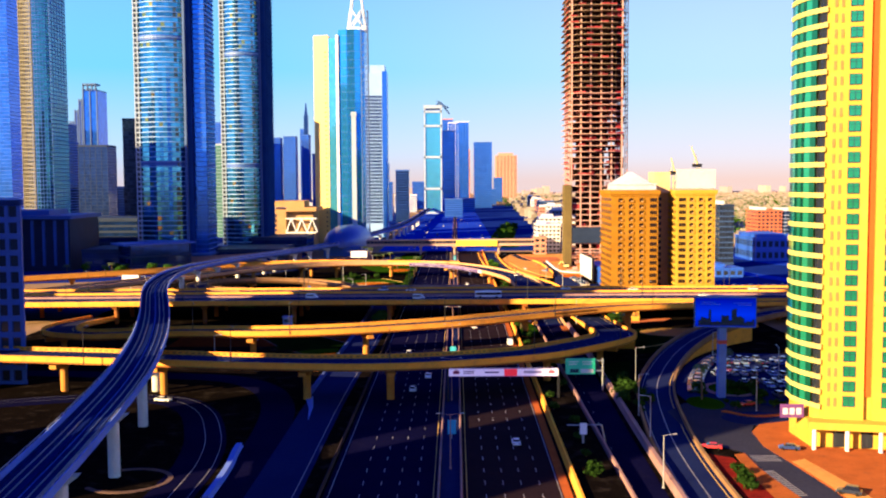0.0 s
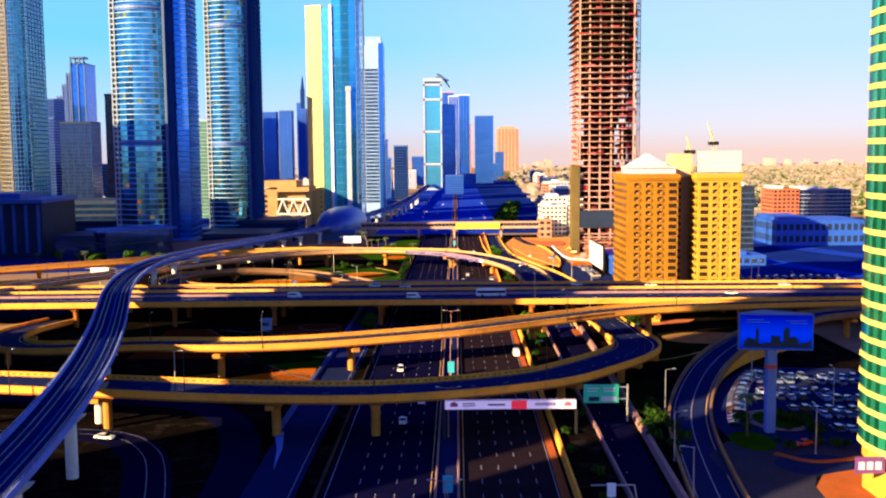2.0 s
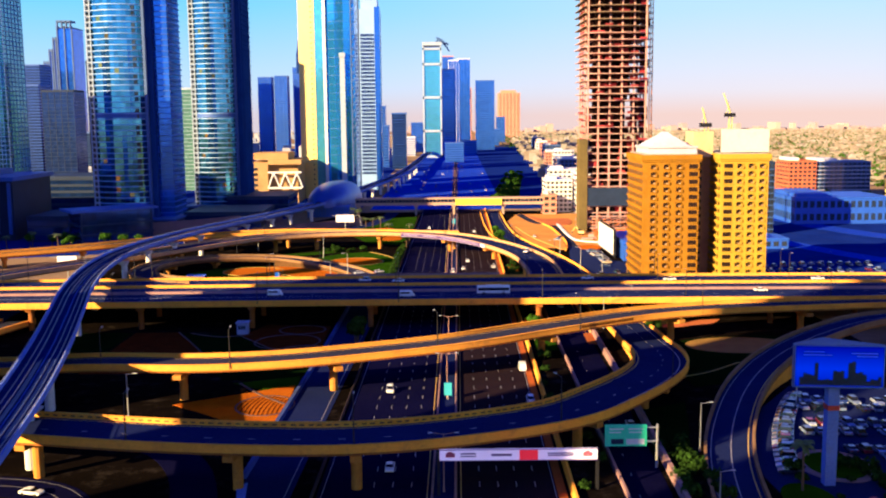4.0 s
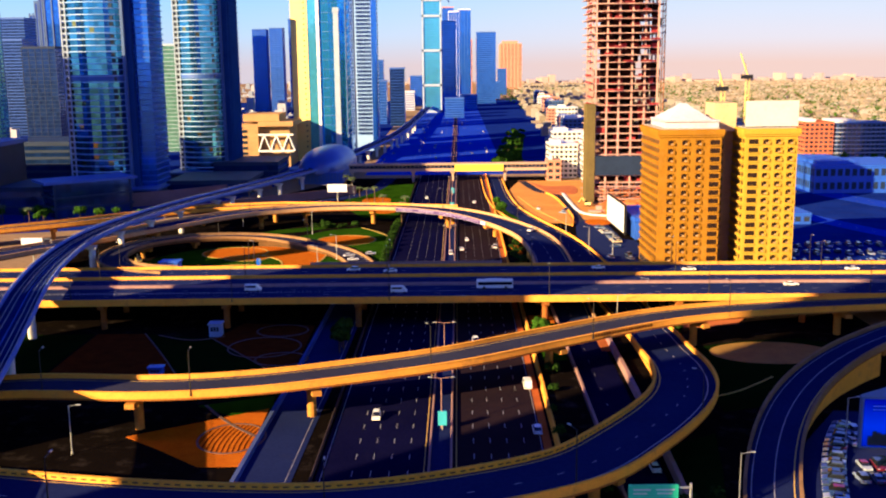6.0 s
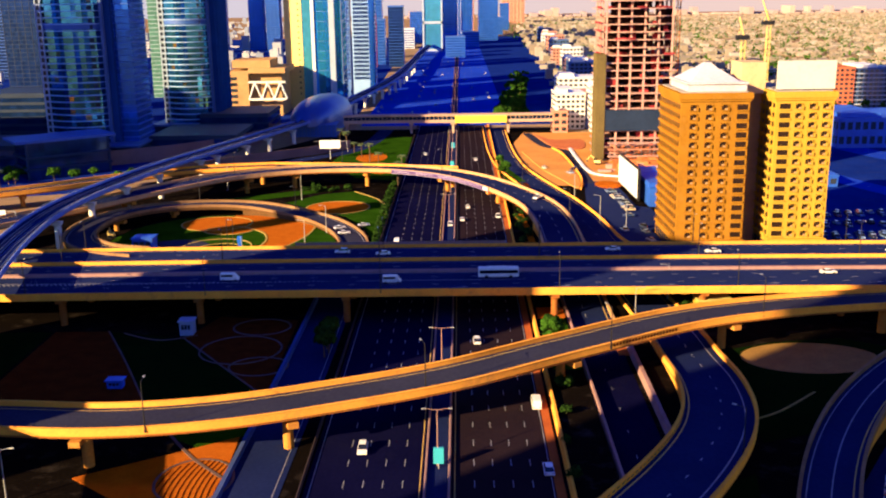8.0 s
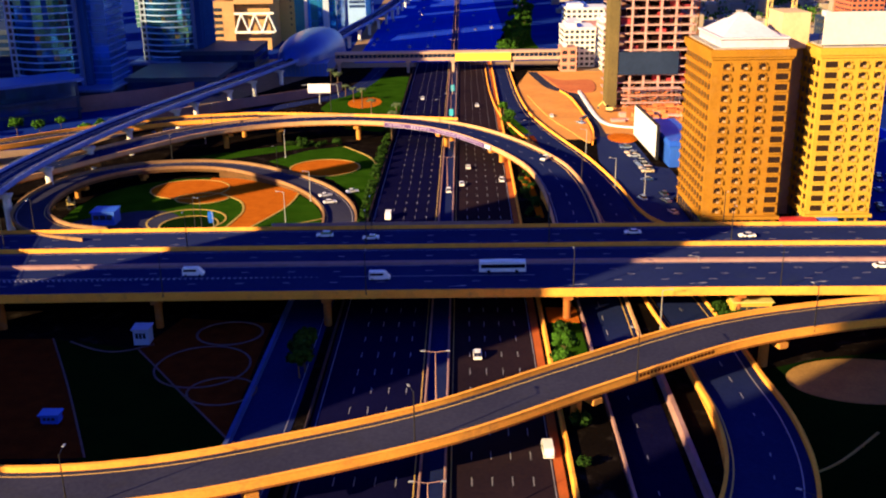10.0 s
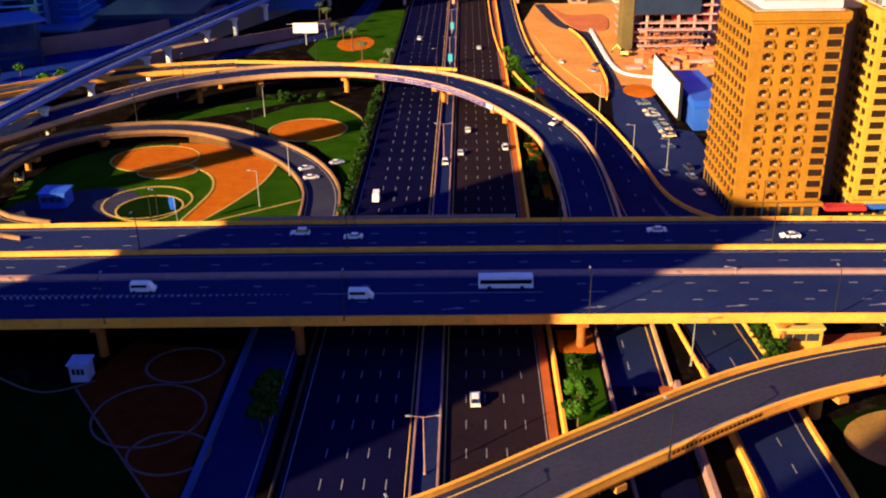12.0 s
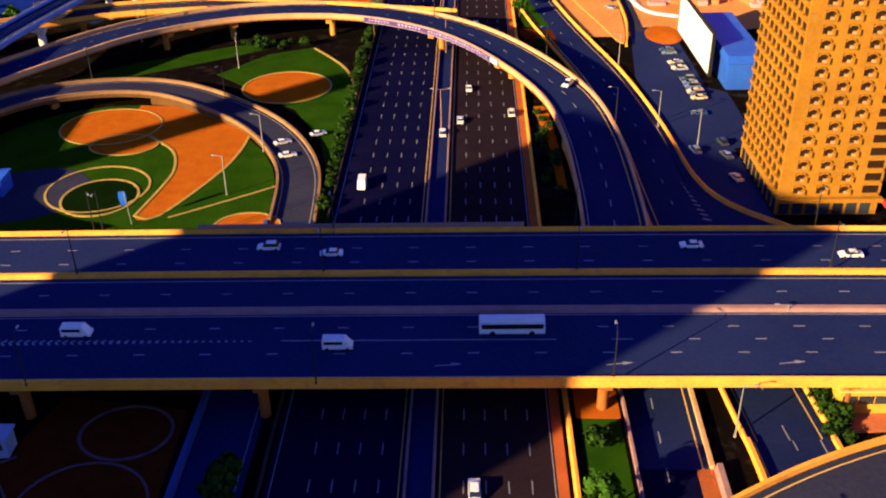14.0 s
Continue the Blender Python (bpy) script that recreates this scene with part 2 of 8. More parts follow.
M_LEAF = mat("tree_leaves", (0.040, 0.115, 0.008), (0.024, 0.072, 0.006), 0.8, scale=0.8, fine=4.0, island=0.45)
M_PALM = mat("palm_leaves", (0.075, 0.11, 0.03), (0.05, 0.08, 0.02), 0.75, scale=0.8, fine=4.0, island=0.35)
M_BARK = mat("bark", (0.14, 0.09, 0.055), (0.09, 0.06, 0.04), 0.95, scale=1.0, fine=8.0, bump=0.6)
M_SAND = mat("site_sand", (0.66, 0.30, 0.07), (0.52, 0.22, 0.05), 0.95, scale=0.06, fine=0.9, bump=0.4, stain=0.35, stain_c=(0.30, 0.17, 0.10))
M_TYRE = mat("tyre_rubber", (0.02, 0.02, 0.02), (0.015, 0.015, 0.015), 0.8)
M_CARGL = mat("car_glass", (0.012, 0.014, 0.018), (0.01, 0.012, 0.015), 0.06, spec=0.8)
# darkened blue range: the car park's shade is put into the paints
M_PAINT = palette("car_paint", [(0.16, 0.26, 0.46), (0.10, 0.17, 0.36), (0.015, 0.02, 0.04), (0.24, 0.32, 0.48), (0.05, 0.08, 0.16), (0.02, 0.03, 0.06), (0.03, 0.05, 0.10), (0.32, 0.38, 0.50), (0.20, 0.02, 0.03), (0.14, 0.20, 0.34), (0.02, 0.05, 0.18), (0.06, 0.08, 0.12)], 0.3, 0.1, coat=0.6)
M_BODYW = mat("white_paint", (0.80, 0.80, 0.79), (0.72, 0.72, 0.71), 0.35, scale=0.6, fine=3.0)
M_RED = mat("red_paint", (0.55, 0.03, 0.03), (0.42, 0.025, 0.025), 0.5)
M_TAXI = mat("taxi_paint", (0.72, 0.55, 0.32), (0.68, 0.5, 0.3), 0.35)
M_LAMP = mat("head_lamp", (0.8, 0.8, 0.78), (0.7, 0.7, 0.7), 0.15)
M_TAIL = mat("tail_lamp", (0.35, 0.02, 0.02), (0.3, 0.02, 0.02), 0.2)

# ---------------- builders ----------------
class Build:
    """Collects vertices and faces of one mesh, in metres."""

    def __init__(self):
        self.v, self.f = [], []

    def quad(self, a, b, c, d):
        i = len(self.v)
        self.v += [a, b, c, d]
        self.f.append((i, i + 1, i + 2, i + 3))

    def poly(self, pts):
        i = len(self.v)
        self.v += list(pts)
        self.f.append(tuple(range(i, i + len(pts))))

    def box(self, x0, y0, z0, x1, y1, z1, top=0.0):
        i = len(self.v)
        t = top
        self.v += [(x0, y0, z0), (x1, y0, z0), (x1, y1, z0), (x0, y1, z0), (x0 + t, y0 + t, z1), (x1 - t, y0 + t, z1), (x1 - t, y1 - t, z1), (x0 + t, y1 - t, z1)]
        self.f += [(i, i + 3, i + 2, i + 1), (i + 4, i + 5, i + 6, i + 7), (i, i + 1, i + 5, i + 4), (i + 1, i + 2, i + 6, i + 5), (i + 2, i + 3, i + 7, i + 6), (i + 3, i, i + 4, i + 7)]
        return self

    def prism(self, poly, z0, z1, top=1.0, sides=True, caps=True):
        """An upright prism on a polygon that runs counter-clockwise; top scales its upper end about its middle."""
        n, i = len(poly), len(self.v)
        cx, cy = sum(p[0] for p in poly) / n, sum(p[1] for p in poly) / n
        self.v += [(x, y, z0) for x, y in poly] + [(cx + (x - cx) * top, cy + (y - cy) * top, z1) for x, y in poly]
        if sides:
            self.f += [(i + k, i + (k + 1) % n, i + n + (k + 1) % n, i + n + k) for k in range(n)]
        if caps:
            self.f += [tuple(range(i + n, i + 2 * n)), tuple(range(i + n - 1, i - 1, -1))]
        return self

    def cyl(self, x, y, z0, z1, r0, r1=None, n=10):
        r1 = r0 if r1 is None else r1
        i = len(self.v)
        for r, z in ((r0, z0), (r1, z1)):
            self.v += [(x + r * math.cos(2 * math.pi * k / n), y + r * math.sin(2 * math.pi * k / n), z) for k in range(n)]
        self.f += [(i + k, i + (k + 1) % n, i + n + (k + 1) % n, i + n + k) for k in range(n)]
        self.f += [tuple(range(i + n, i + 2 * n)), tuple(range(i + n - 1, i - 1, -1))]
        return self

    def tube(self, p, q, r, r1=None, n=6):
        r1 = r if r1 is None else r1
        p, q = Vector(p), Vector(q)
        d = (q - p).normalized()
        a = d.orthogonal().normalized()
        b = d.cross(a)
        i = len(self.v)
        for c, rr in ((p, r), (q, r1)):
            self.v += [tuple(c + (a * math.cos(2 * math.pi * k / n) + b * math.sin(2 * math.pi * k / n)) * rr) for k in range(n)]
        self.f += [(i + k, i + (k + 1) % n, i + n + (k + 1) % n, i + n + k) for k in range(n)]
        self.f += [tuple(range(i + n, i + 2 * n)), tuple(range(i + n - 1, i - 1, -1))]
        return self

    def sweep(self, path, profile):
        """Sweeps a closed profile of (offset to the right, height) along a path of (x, y, z)."""
        nor = normals(path)
        n, i = len(profile), len(self.v)
        for (x, y, z), (nx, ny) in zip(path, nor):
            self.v += [(x + nx * o, y + ny * o, z + h) for o, h in profile]
        for s in range(len(path) - 1):
            a, b = i + s * n, i + (s + 1) * n
            self.f += [(a + k, a + (k + 1) % n, b + (k + 1) % n, b + k) for k in range(n)]
        self.f += [tuple(range(i + n - 1, i - 1, -1)), tuple(range(i + (len(path) - 1) * n, i + len(path) * n))]
        return self

    def ribbon(self, path, o0, o1, h=0.0, dash=0.0, gap=0.0, start=0.0):
        """A flat strip between two offsets along a path, whole or dashed."""
        nor = normals(path)
        run = 0.0
        if dash:
            path = resample(path, dash / 2 if dash > 2 else dash)
            nor = normals(path)
        for s in range(len(path) - 1):
            (x, y, z), (nx, ny) = path[s], nor[s]
            (X, Y, Z), (mx, my) = path[s + 1], nor[s + 1]
            step = math.dist(path[s], path[s + 1])
            if not dash or (run + start) % (dash + gap) < dash - 0.01:
                self.quad((x + nx * o0, y + ny * o0, z + h), (x + nx * o1, y + ny * o1, z + h), (X + mx * o1, Y + my * o1, Z + h), (X + mx * o0, Y + my * o0, Z + h))
            run += step
        return self

    def mesh(self, name, material, o=(0, 0, 0), smooth=False):
        me = bpy.data.meshes.new(name)
        me.from_pydata([(x - o[0], y - o[1], z - o[2]) for x, y, z in self.v], [], self.f)
        me.materials.append(material)
        if smooth:
            for p in me.polygons:
                p.use_smooth = True
        me.update()
        return me


def normals(path):
    out = []
    for i in range(len(path)):
        a, b = path[max(i - 1, 0)], path[min(i + 1, len(path) - 1)]
        dx, dy = b[0] - a[0], b[1] - a[1]
        d = math.hypot(dx, dy) or 1
        out.append((dy / d, -dx / d))
    return out


def resample(path, step):
    out, left = [path[0]], step
    for a, b in zip(path, path[1:]):
        d = math.dist(a, b)
        pos = 0.0
        while d - pos >= left:
            pos += left
            out.append(tuple(a[k] + (b[k] - a[k]) * pos / d for k in range(3)))
            left = step
        left -= d - pos
    out.append(path[-1])
    return out


def curve(pts, step=4.0):
    """A smooth path through the given points."""
    p = [pts[0]] + list(pts) + [pts[-1]]
    out = []
    for i in range(1, len(p) - 2):
        a, b, c, d = (Vector(q) for q in p[i - 1:i + 3])
        m = max(2, int((c - b).length / 2))
        for k in range(m):
            t = k / m
            out.append(tuple(0.5 * (2 * b + (c - a) * t + (2 * a - 5 * b + 4 * c - d) * t * t + (3 * b - a - 3 * c + d) * t ** 3)))
    out.append(tuple(pts[-1]))
    return resample(out, step)


def shift(path, off, up=0.0):
    return [(x + nx * off, y + ny * off, z + up) for (x, y, z), (nx, ny) in zip(path, normals(path))]


def along(path, dist):
    """Place and heading at a distance along a path."""
    for a, b in zip(path, path[1:]):
        d = math.dist(a, b)
        if dist <= d:
            t = dist / d
            return tuple(a[k] + (b[k] - a[k]) * t for k in range(3)), math.atan2(b[1] - a[1], b[0] - a[0])
        dist -= d
    return path[-1], math.atan2(path[-1][1] - path[-2][1], path[-1][0] - path[-2][0])


def length(path):
    return sum(math.dist(a, b) for a, b in zip(path, path[1:]))


def thing(name, at, label, category, group="", kind=""):
    ob = new(name)
    ob.location = at
    ob.empty_display_size = 0.5
    return tagged(ob, label, category, group, kind)


def origin(ob):
    p = Vector((0, 0, 0))
    while ob:
        p += ob.location
        ob = ob.parent
    return p


def part(name, b, material, parent=None, label="", smooth=False, local=False, kind=""):
    """Links what was built as one mesh object, under its parent if one is given; world coordinates unless local."""
    o = (0, 0, 0) if local or not parent else tuple(origin(parent))
    ob = new(name, b.mesh(name, material, o, smooth))
    if parent:
        ob.parent = parent
    return tagged(ob, label, kind=kind)


def solo(name, b, material, label, category, group="", kind="", at=(0, 0, 0), smooth=False):
    ob = new(name, b.mesh(name, material, at, smooth))
    ob.location = at
    return tagged(ob, label, category, group, kind)


def piece(name, mesh, parent, at, rz=0.0, scale=None):
    """One more piece on shared mesh data, at a place local to its parent."""
    ob = new(name, mesh)
    ob.parent = parent
    ob.location = at
    if rz:
        ob.rotation_euler = (0, 0, rz)
    if scale:
        ob.scale = scale
    return ob

# ---------------- ground and roads ----------------
b = Build()
N = 64
b.poly([(9000 * math.cos(2 * math.pi * k / N), 1500 + 9000 * math.sin(2 * math.pi * k / N), 0) for k in range(N)])
solo("ground", b, M_GROUND, "sandy desert ground that reaches the hazy horizon", "ground", kind="structure")
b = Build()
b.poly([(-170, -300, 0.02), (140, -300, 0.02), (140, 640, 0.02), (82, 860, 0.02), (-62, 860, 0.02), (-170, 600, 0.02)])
solo("verge", b, M_DIRT, "bare earth verge between the ramps, toned as in shade", "ground", kind="structure")


def hx(u, y):
    """Across the highway: u is x at y = 420; the road runs a little to the right of y."""
    return u + 0.0168 * (y - 420)


def hline(u, y0, y1, z=0.0, step=20.0):
    n = max(2, int((y1 - y0) / step) + 1)
    return [(hx(u, y0 + (y1 - y0) * k / (n - 1)), y0 + (y1 - y0) * k / (n - 1), z) for k in range(n)]


def road(name, label, path, o0, o1, material, lines=(), h=0.10, parent_kind="structure"):
    """A strip of road with its painted lines. lines: (offset, width, dash, gap, white or yellow)."""
    r = thing(name, path[0][:2] + (path[0][2],), label, "road", kind=parent_kind)
    b = Build()
    b.sweep(path, [(o0, h), (o1, h), (o1, h - 0.3), (o0, h - 0.3)])
    part("asphalt", b, material, r)
    for yellow in (False, True):
        b = Build()
        for off, w, dash, gap, col in lines:
            if (col == "yellow") == yellow:
                b.ribbon(path, off - w / 2, off + w / 2, h + 0.025, dash, gap)
        if b.f:
            part("lane_line", b, M_YELL if yellow else M_WHITE, r, kind="stuff")
    return r


def barrier(name, label, path, off, material, w=0.5, h0=0.0, height=0.9, cat="barrier", base=0.0, group=""):
    b = Build()
    t = w / 2
    p0 = shift(path, off, h0)
    b.sweep(p0, [(-t - base, 0), (-t * 0.7, height * 0.45), (-t * 0.55, height), (t * 0.55, height), (t * 0.7, height * 0.45), (t + base, 0)][::-1])
    at = p0[len(p0) // 2]
    return solo(name, b, material, label, cat, group, at=at)


Y0, Y1 = -260, 880
axis = hline(0, Y0, Y1)
W, D, G = 0.17, 3.0, 6.0
road("road_west_carriageway", "wide dark asphalt highway carriageway with dashed white lanes", axis, -19.6, -2.6, M_ASPH_SHADE,
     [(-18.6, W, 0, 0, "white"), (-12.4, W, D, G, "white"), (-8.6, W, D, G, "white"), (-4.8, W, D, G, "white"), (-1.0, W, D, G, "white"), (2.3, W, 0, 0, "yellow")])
road("road_west_inner_lanes", "inner lanes of the western carriageway", axis, -2.6, 3.0, M_ASPH_SHADE, [])
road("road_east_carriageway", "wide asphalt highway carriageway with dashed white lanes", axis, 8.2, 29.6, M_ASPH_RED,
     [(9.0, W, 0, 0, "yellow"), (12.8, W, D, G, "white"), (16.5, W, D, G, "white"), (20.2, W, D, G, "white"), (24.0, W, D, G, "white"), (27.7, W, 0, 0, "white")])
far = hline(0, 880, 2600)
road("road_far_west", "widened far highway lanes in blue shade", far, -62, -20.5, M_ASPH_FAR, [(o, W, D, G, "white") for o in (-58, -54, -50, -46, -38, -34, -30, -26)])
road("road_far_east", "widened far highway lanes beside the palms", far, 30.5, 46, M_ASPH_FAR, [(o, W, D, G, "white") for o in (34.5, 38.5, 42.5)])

road("road_far_west", "haze-blue far western carriageway of the highway", far, -20.45, 3.0, M_ASPH_FAR, [(o, W, D, G, "white") for o in (-16.3, -12.5, -8.7, -4.9, -1.0)])
road("road_far_east", "haze-blue far eastern carriageway of the highway", far, 8.2, 30.45, M_ASPH_FAR, [(o, W, D, G, "white") for o in (12.8, 16.5, 20.2, 24.0)])

# median: two low walls with a paved strip between
b = Build()
axis = hline(0, Y0, 2600)
b.sweep(axis, [(3.4, 0.25), (7.8, 0.25), (7.8, 0.0), (3.4, 0.0)])
solo("median_strip", b, M_ASPH, "dark paved median strip of the highway", "median", kind="structure")
barrier("median_barrier", "pale concrete median barrier", axis, 3.3, M_KERB, 0.6, 0, 1.0)
barrier("median_barrier", "pale concrete median barrier", axis, 7.9, M_KERB, 0.6, 0, 1.0)
barrier("edge_barrier", "low dark concrete wall along the highway edge", hline(0, Y0, 880), -20.4, M_DARKCONC, 0.5, 0, 1.0)
barrier("retaining_wall", "ochre concrete wall beside the highway shoulder", hline(0, Y0, 420 + 60), 31.1, M_CONC, 0.9, 0, 2.2)
barrier("retaining_wall", "ochre concrete wall along the far highway shoulder", hline(0, 480, 880), 30.4, M_CONC, 0.9, 0, 1.2)
b = Build()
b.ribbon(hline(0, Y0, 880), 28.1, 29.9, 0.13)
solo("shoulder", b, M_PAVE, "reddish paved shoulder of the highway", "pavement", kind="structure")

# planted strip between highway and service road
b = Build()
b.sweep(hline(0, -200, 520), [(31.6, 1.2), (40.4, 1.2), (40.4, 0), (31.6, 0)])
solo("planting_strip", b, M_DIRT, "raised strip of shade-toned soil between concrete walls", "planting strip", kind="structure")
b = Build()
b.sweep(hline(0, 392, 432, step=7), [(33.0, 1.3), (40.0, 1.3), (40.0, 1.1), (33.0, 1.1)])
solo("planting_strip", b, M_GRASS, "short green lawn in the raised strip", "lawn", kind="structure")
b = Build()
b.sweep(hline(0, 432.2, 442, step=4), [(32.4, 1.3), (40.2, 1.3), (40.2, 1.1), (32.4, 1.1)])
solo("planting_strip", b, M_BED, "orange bed round the bridge pier", "flower bed", kind="structure")
barrier("service_wall", "pale concrete wall along the service road", hline(0, 100, 500), 41.1, M_KERB, 0.8, 0, 2.0)

# ramp that crosses the highway beyond the bridge and comes down to the service road
FAR = curve([(-205, 470, 9.0), (-172, 520, 9.0), (-146, 556, 9.0), (-122, 594, 9.0), (-98, 625, 9.0), (-66, 643, 9.0), (-34, 646, 9.0), (-8, 638, 9.0), (14, 622, 8.6), (31, 599, 7.6), (44, 571, 6.2), (48.5, 545, 4.8), (49.3, 515, 3.0), (48.6, 490, 1.4), (47.4, 455, 0.2), (46.3, 420, 0.0)])
SERV = curve([(46.3, 420, 0), (44.6, 350, 0), (42.2, 290, 0), (38.5, 194, 0), (35, 60, 0), (28, -260, 0)])
LOOP = curve([(-95, 480.5, 9.2), (-111, 488, 8.8), (-124, 505, 8.2), (-129.5, 530, 7.2), (-127, 556, 6.0), (-115, 575, 5.0), (-96, 585, 4.0), (-76, 585, 3.0), (-56, 573, 2.0), (-40, 556, 1.2), (-30, 534, 0.5), (-27.5, 508, 0.1), (-27.6, 470, 0.0), (-28.4, 420, 0.0), (-29.4, 380, 0.0), (-31, 330, 0.0), (-32.6, 270, 0), (-33.6, 194, 0), (-36, 60, 0), (-42, -260, 0)])
LOOP_A = [p for p in LOOP if p[1] > 505 or p[0] < -60]
DIAG = curve([(-150, 440, 2.0), (-152, 405, 4.0), (-143, 370, 6.5), (-122, 347, 8.8), (-91, 347.5, 9.6), (-63, 345, 9.8), (-40, 348, 9.8), (-17, 356, 9.8), (7.5, 367, 9.8), (35.5, 385, 9.8), (67, 404, 9.8), (95, 414, 9.6), (125, 419.5, 9.4), (165, 424, 9.3), (240, 428, 9.3)])
NEAR = curve([(-330, 330, 10.0), (-200, 308, 10.6), (-125, 296, 10.6), (-81, 288, 10.6), (-57, 283, 10.6), (-35, 280, 10.6), (-15, 279.5, 10.6), (5.6, 284, 10.6), (28, 295, 10.3), (42.5, 313, 9.2), (56, 336, 7.4), (63.5, 356, 5.6), (67.2, 378, 3.6), (68, 400, 1.6), (68.6, 420, 0.5), (67.4, 445, 0.05), (66, 480, 0), (65, 520, 0), (64.6, 548, 0), (62.6, 573, 0), (58.6, 603, 0), (52.6, 633, 0), (46.6, 665, 0), (42, 700, 0), (40, 760, 0), (41, 860, 0)])
RISE = curve([(43, -260, 0), (50, 60, 0), (51, 140, 0), (53.5, 210, 0), (58, 254, 0), (64.5, 292, 0.1), (74, 322, 1.2), (86, 347, 3.4), (101, 367, 5.8), (121, 385, 7.8), (145, 399, 9.0), (190, 408, 9.3), (250, 412, 9.3)])
MAIN = curve([(-420, 452, 9.3), (-250, 455, 9.3), (-100, 457.5, 9.3), (0, 457.8, 9.3), (100, 456.8, 9.3), (200, 453, 9.3), (320, 445, 9.3)], 10.0)
WEST2 = curve([(-330, 520, 6.5), (-240, 572, 7.0), (-183, 606, 7.6), (-150, 630, 8.2), (-115, 648, 8.8), (-78, 655, 9.0)])
METRO = curve([(-38, -260, 14.5), (-46, -120, 14.5), (-52, 20, 14.5), (-58, 90, 14.5), (-65, 155, 14.5), (-70, 196, 14.5), (-76.5, 240, 14.5), (-86.5, 290, 14.5), (-99, 340, 14.5), (-112, 386, 14.5), (-125, 432, 14.5), (-134.5, 477, 14.4), (-139.5, 520, 14.2), (-139, 556, 13.8), (-134.5, 604, 12.8), (-127.5, 650, 11.8), (-118.5, 695, 10.8), (-108.5, 740, 10.0), (-97, 790, 9.6), (-86, 835, 9.5), (-77, 885, 9.5), (-70, 950, 9.5), (-62, 1020, 9.5), (-50, 1120, 9.5), (-40, 1250, 9.5), (-30, 1500, 9.5), (-20, 1800, 9.5), (10, 2400, 9.5)])


def pier(b, x, y, z, head, wide=1.1, cap=3.4, top=1.2):
    """A round column with a flared head."""
    b.cyl(x, y, 0, z - top - 0.8, wide, wide, 12)
    b.cyl(x, y, z - top - 0.8, z - top, wide, wide * 1.5, 12)
    c, s = math.cos(head), math.sin(head)
    pts = [(-1.1, -cap), (1.1, -cap), (1.1, cap), (-1.1, cap)]
    b.prism([(x + c * u - s * v, y + s * u + c * v) for u, v in pts], z - top, z)


def flyover(name, label, path, half, material_road, lines, piers=(), depth=1.7, group="", parapets=(True, True), cap=0.62, head=0.8, deck=None, foot=-0.5, wall=None):
    """A concrete box-girder ramp: deck, road, two parapets, piers; path is its middle at road level."""
    f = thing(name, (path[0][0], path[0][1], 0), label, "flyover", group)
    h = half
    b = Build()
    b.sweep(path, [(-h, 0.0), (-h, -0.95), (-h * cap, -1.15), (-h * 0.5, -depth), (h * 0.5, -depth), (h * cap, -1.15), (h, -0.95), (h, 0.0)])
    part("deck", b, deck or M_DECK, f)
    b = Build()
    b.sweep(path, [(-h + 0.45, 0.0), (-h + 0.45, 0.06), (h - 0.45, 0.06), (h - 0.45, 0.0)])
    part("road_surface", b, material_road, f)
    for side, on in zip((-1, 1), parapets):
        if on:
            b = Build()
            o = side * (h - 0.2)
            b.sweep(path, [(o - 0.28, foot), (o - 0.26, 0.95), (o - 0.34, 1.0), (o - 0.34, 1.18), (o + 0.34, 1.18), (o + 0.34, 1.0), (o + 0.26, 0.95), (o + 0.28, foot)])
            part("parapet", b, wall or M_CONC, f)
    for col, m in (("white", M_WHITE), ("yellow", M_YELL)):
        b = Build()
        for off, w, dash, gap, c in lines:
            if c == col:
                b.ribbon(path, off - w / 2, off + w / 2, 0.085, dash, gap)
        if b.f:
            part("lane_line", b, m, f, kind="stuff")
    for d in piers:
        (x, y, z), a = along(path, d)
        if z - depth > 2.2:
            b = Build()
            pier(b, x, y, z - depth, a, cap=h * head)
            part("pier", b, M_RAMP_PIER, f, smooth=False)
    return f


def spaced(path, step, first):
    L = length(path)
    return [first + step * k for k in range(int((L - first) / step) + 1)]


def beside(path, points):
    """The distances along a path at which it passes nearest to the given points."""
    out = []
    for px, py in points:
        d, best = 0.0, (1e9, 0)
        for a, c in zip(path, path[1:]):
            best = min(best, (math.hypot(a[0] - px, a[1] - py), d))
            d += math.dist(a, c)
        out.append(best[1])
    return out


E1 = [(-3.9, 0.2, 0, 0, "yellow"), (3.9, 0.2, 0, 0, "white")]
near_ramp = flyover("flyover_ramp", "curving concrete ramp that loops down beside the highway", [p for p in NEAR if p[1] < 430 or p[0] < 0], 7.6, M_ASPH, [(-6.2, 0.25, 0, 0, "yellow"), (0.5, 0.22, 3, 6, "white"), (5.2, 0.25, 0, 0, "white")], [30, 75, 120, 165] + beside(NEAR, [(-111.6, 300), (-82.6, 286), (-40, 280), (-15, 279.5), (34, 300), (54, 333)]))
b = Build()
for d in range(150, 470, 2):
    (x, y, z), a = along(NEAR, d)
    if z > 5:
        c, s = math.cos(a), math.sin(a)
        b.prism([(x - s * v + c * u, y + c * v + s * u) for u, v in ((-0.5, 7.08), (0.5, 7.08), (0.5, 7.2), (-0.5, 7.2))], z + 0.5, z + 0.75)
part("drain_slot", b, M_DARKST, near_ramp, kind="stuff")
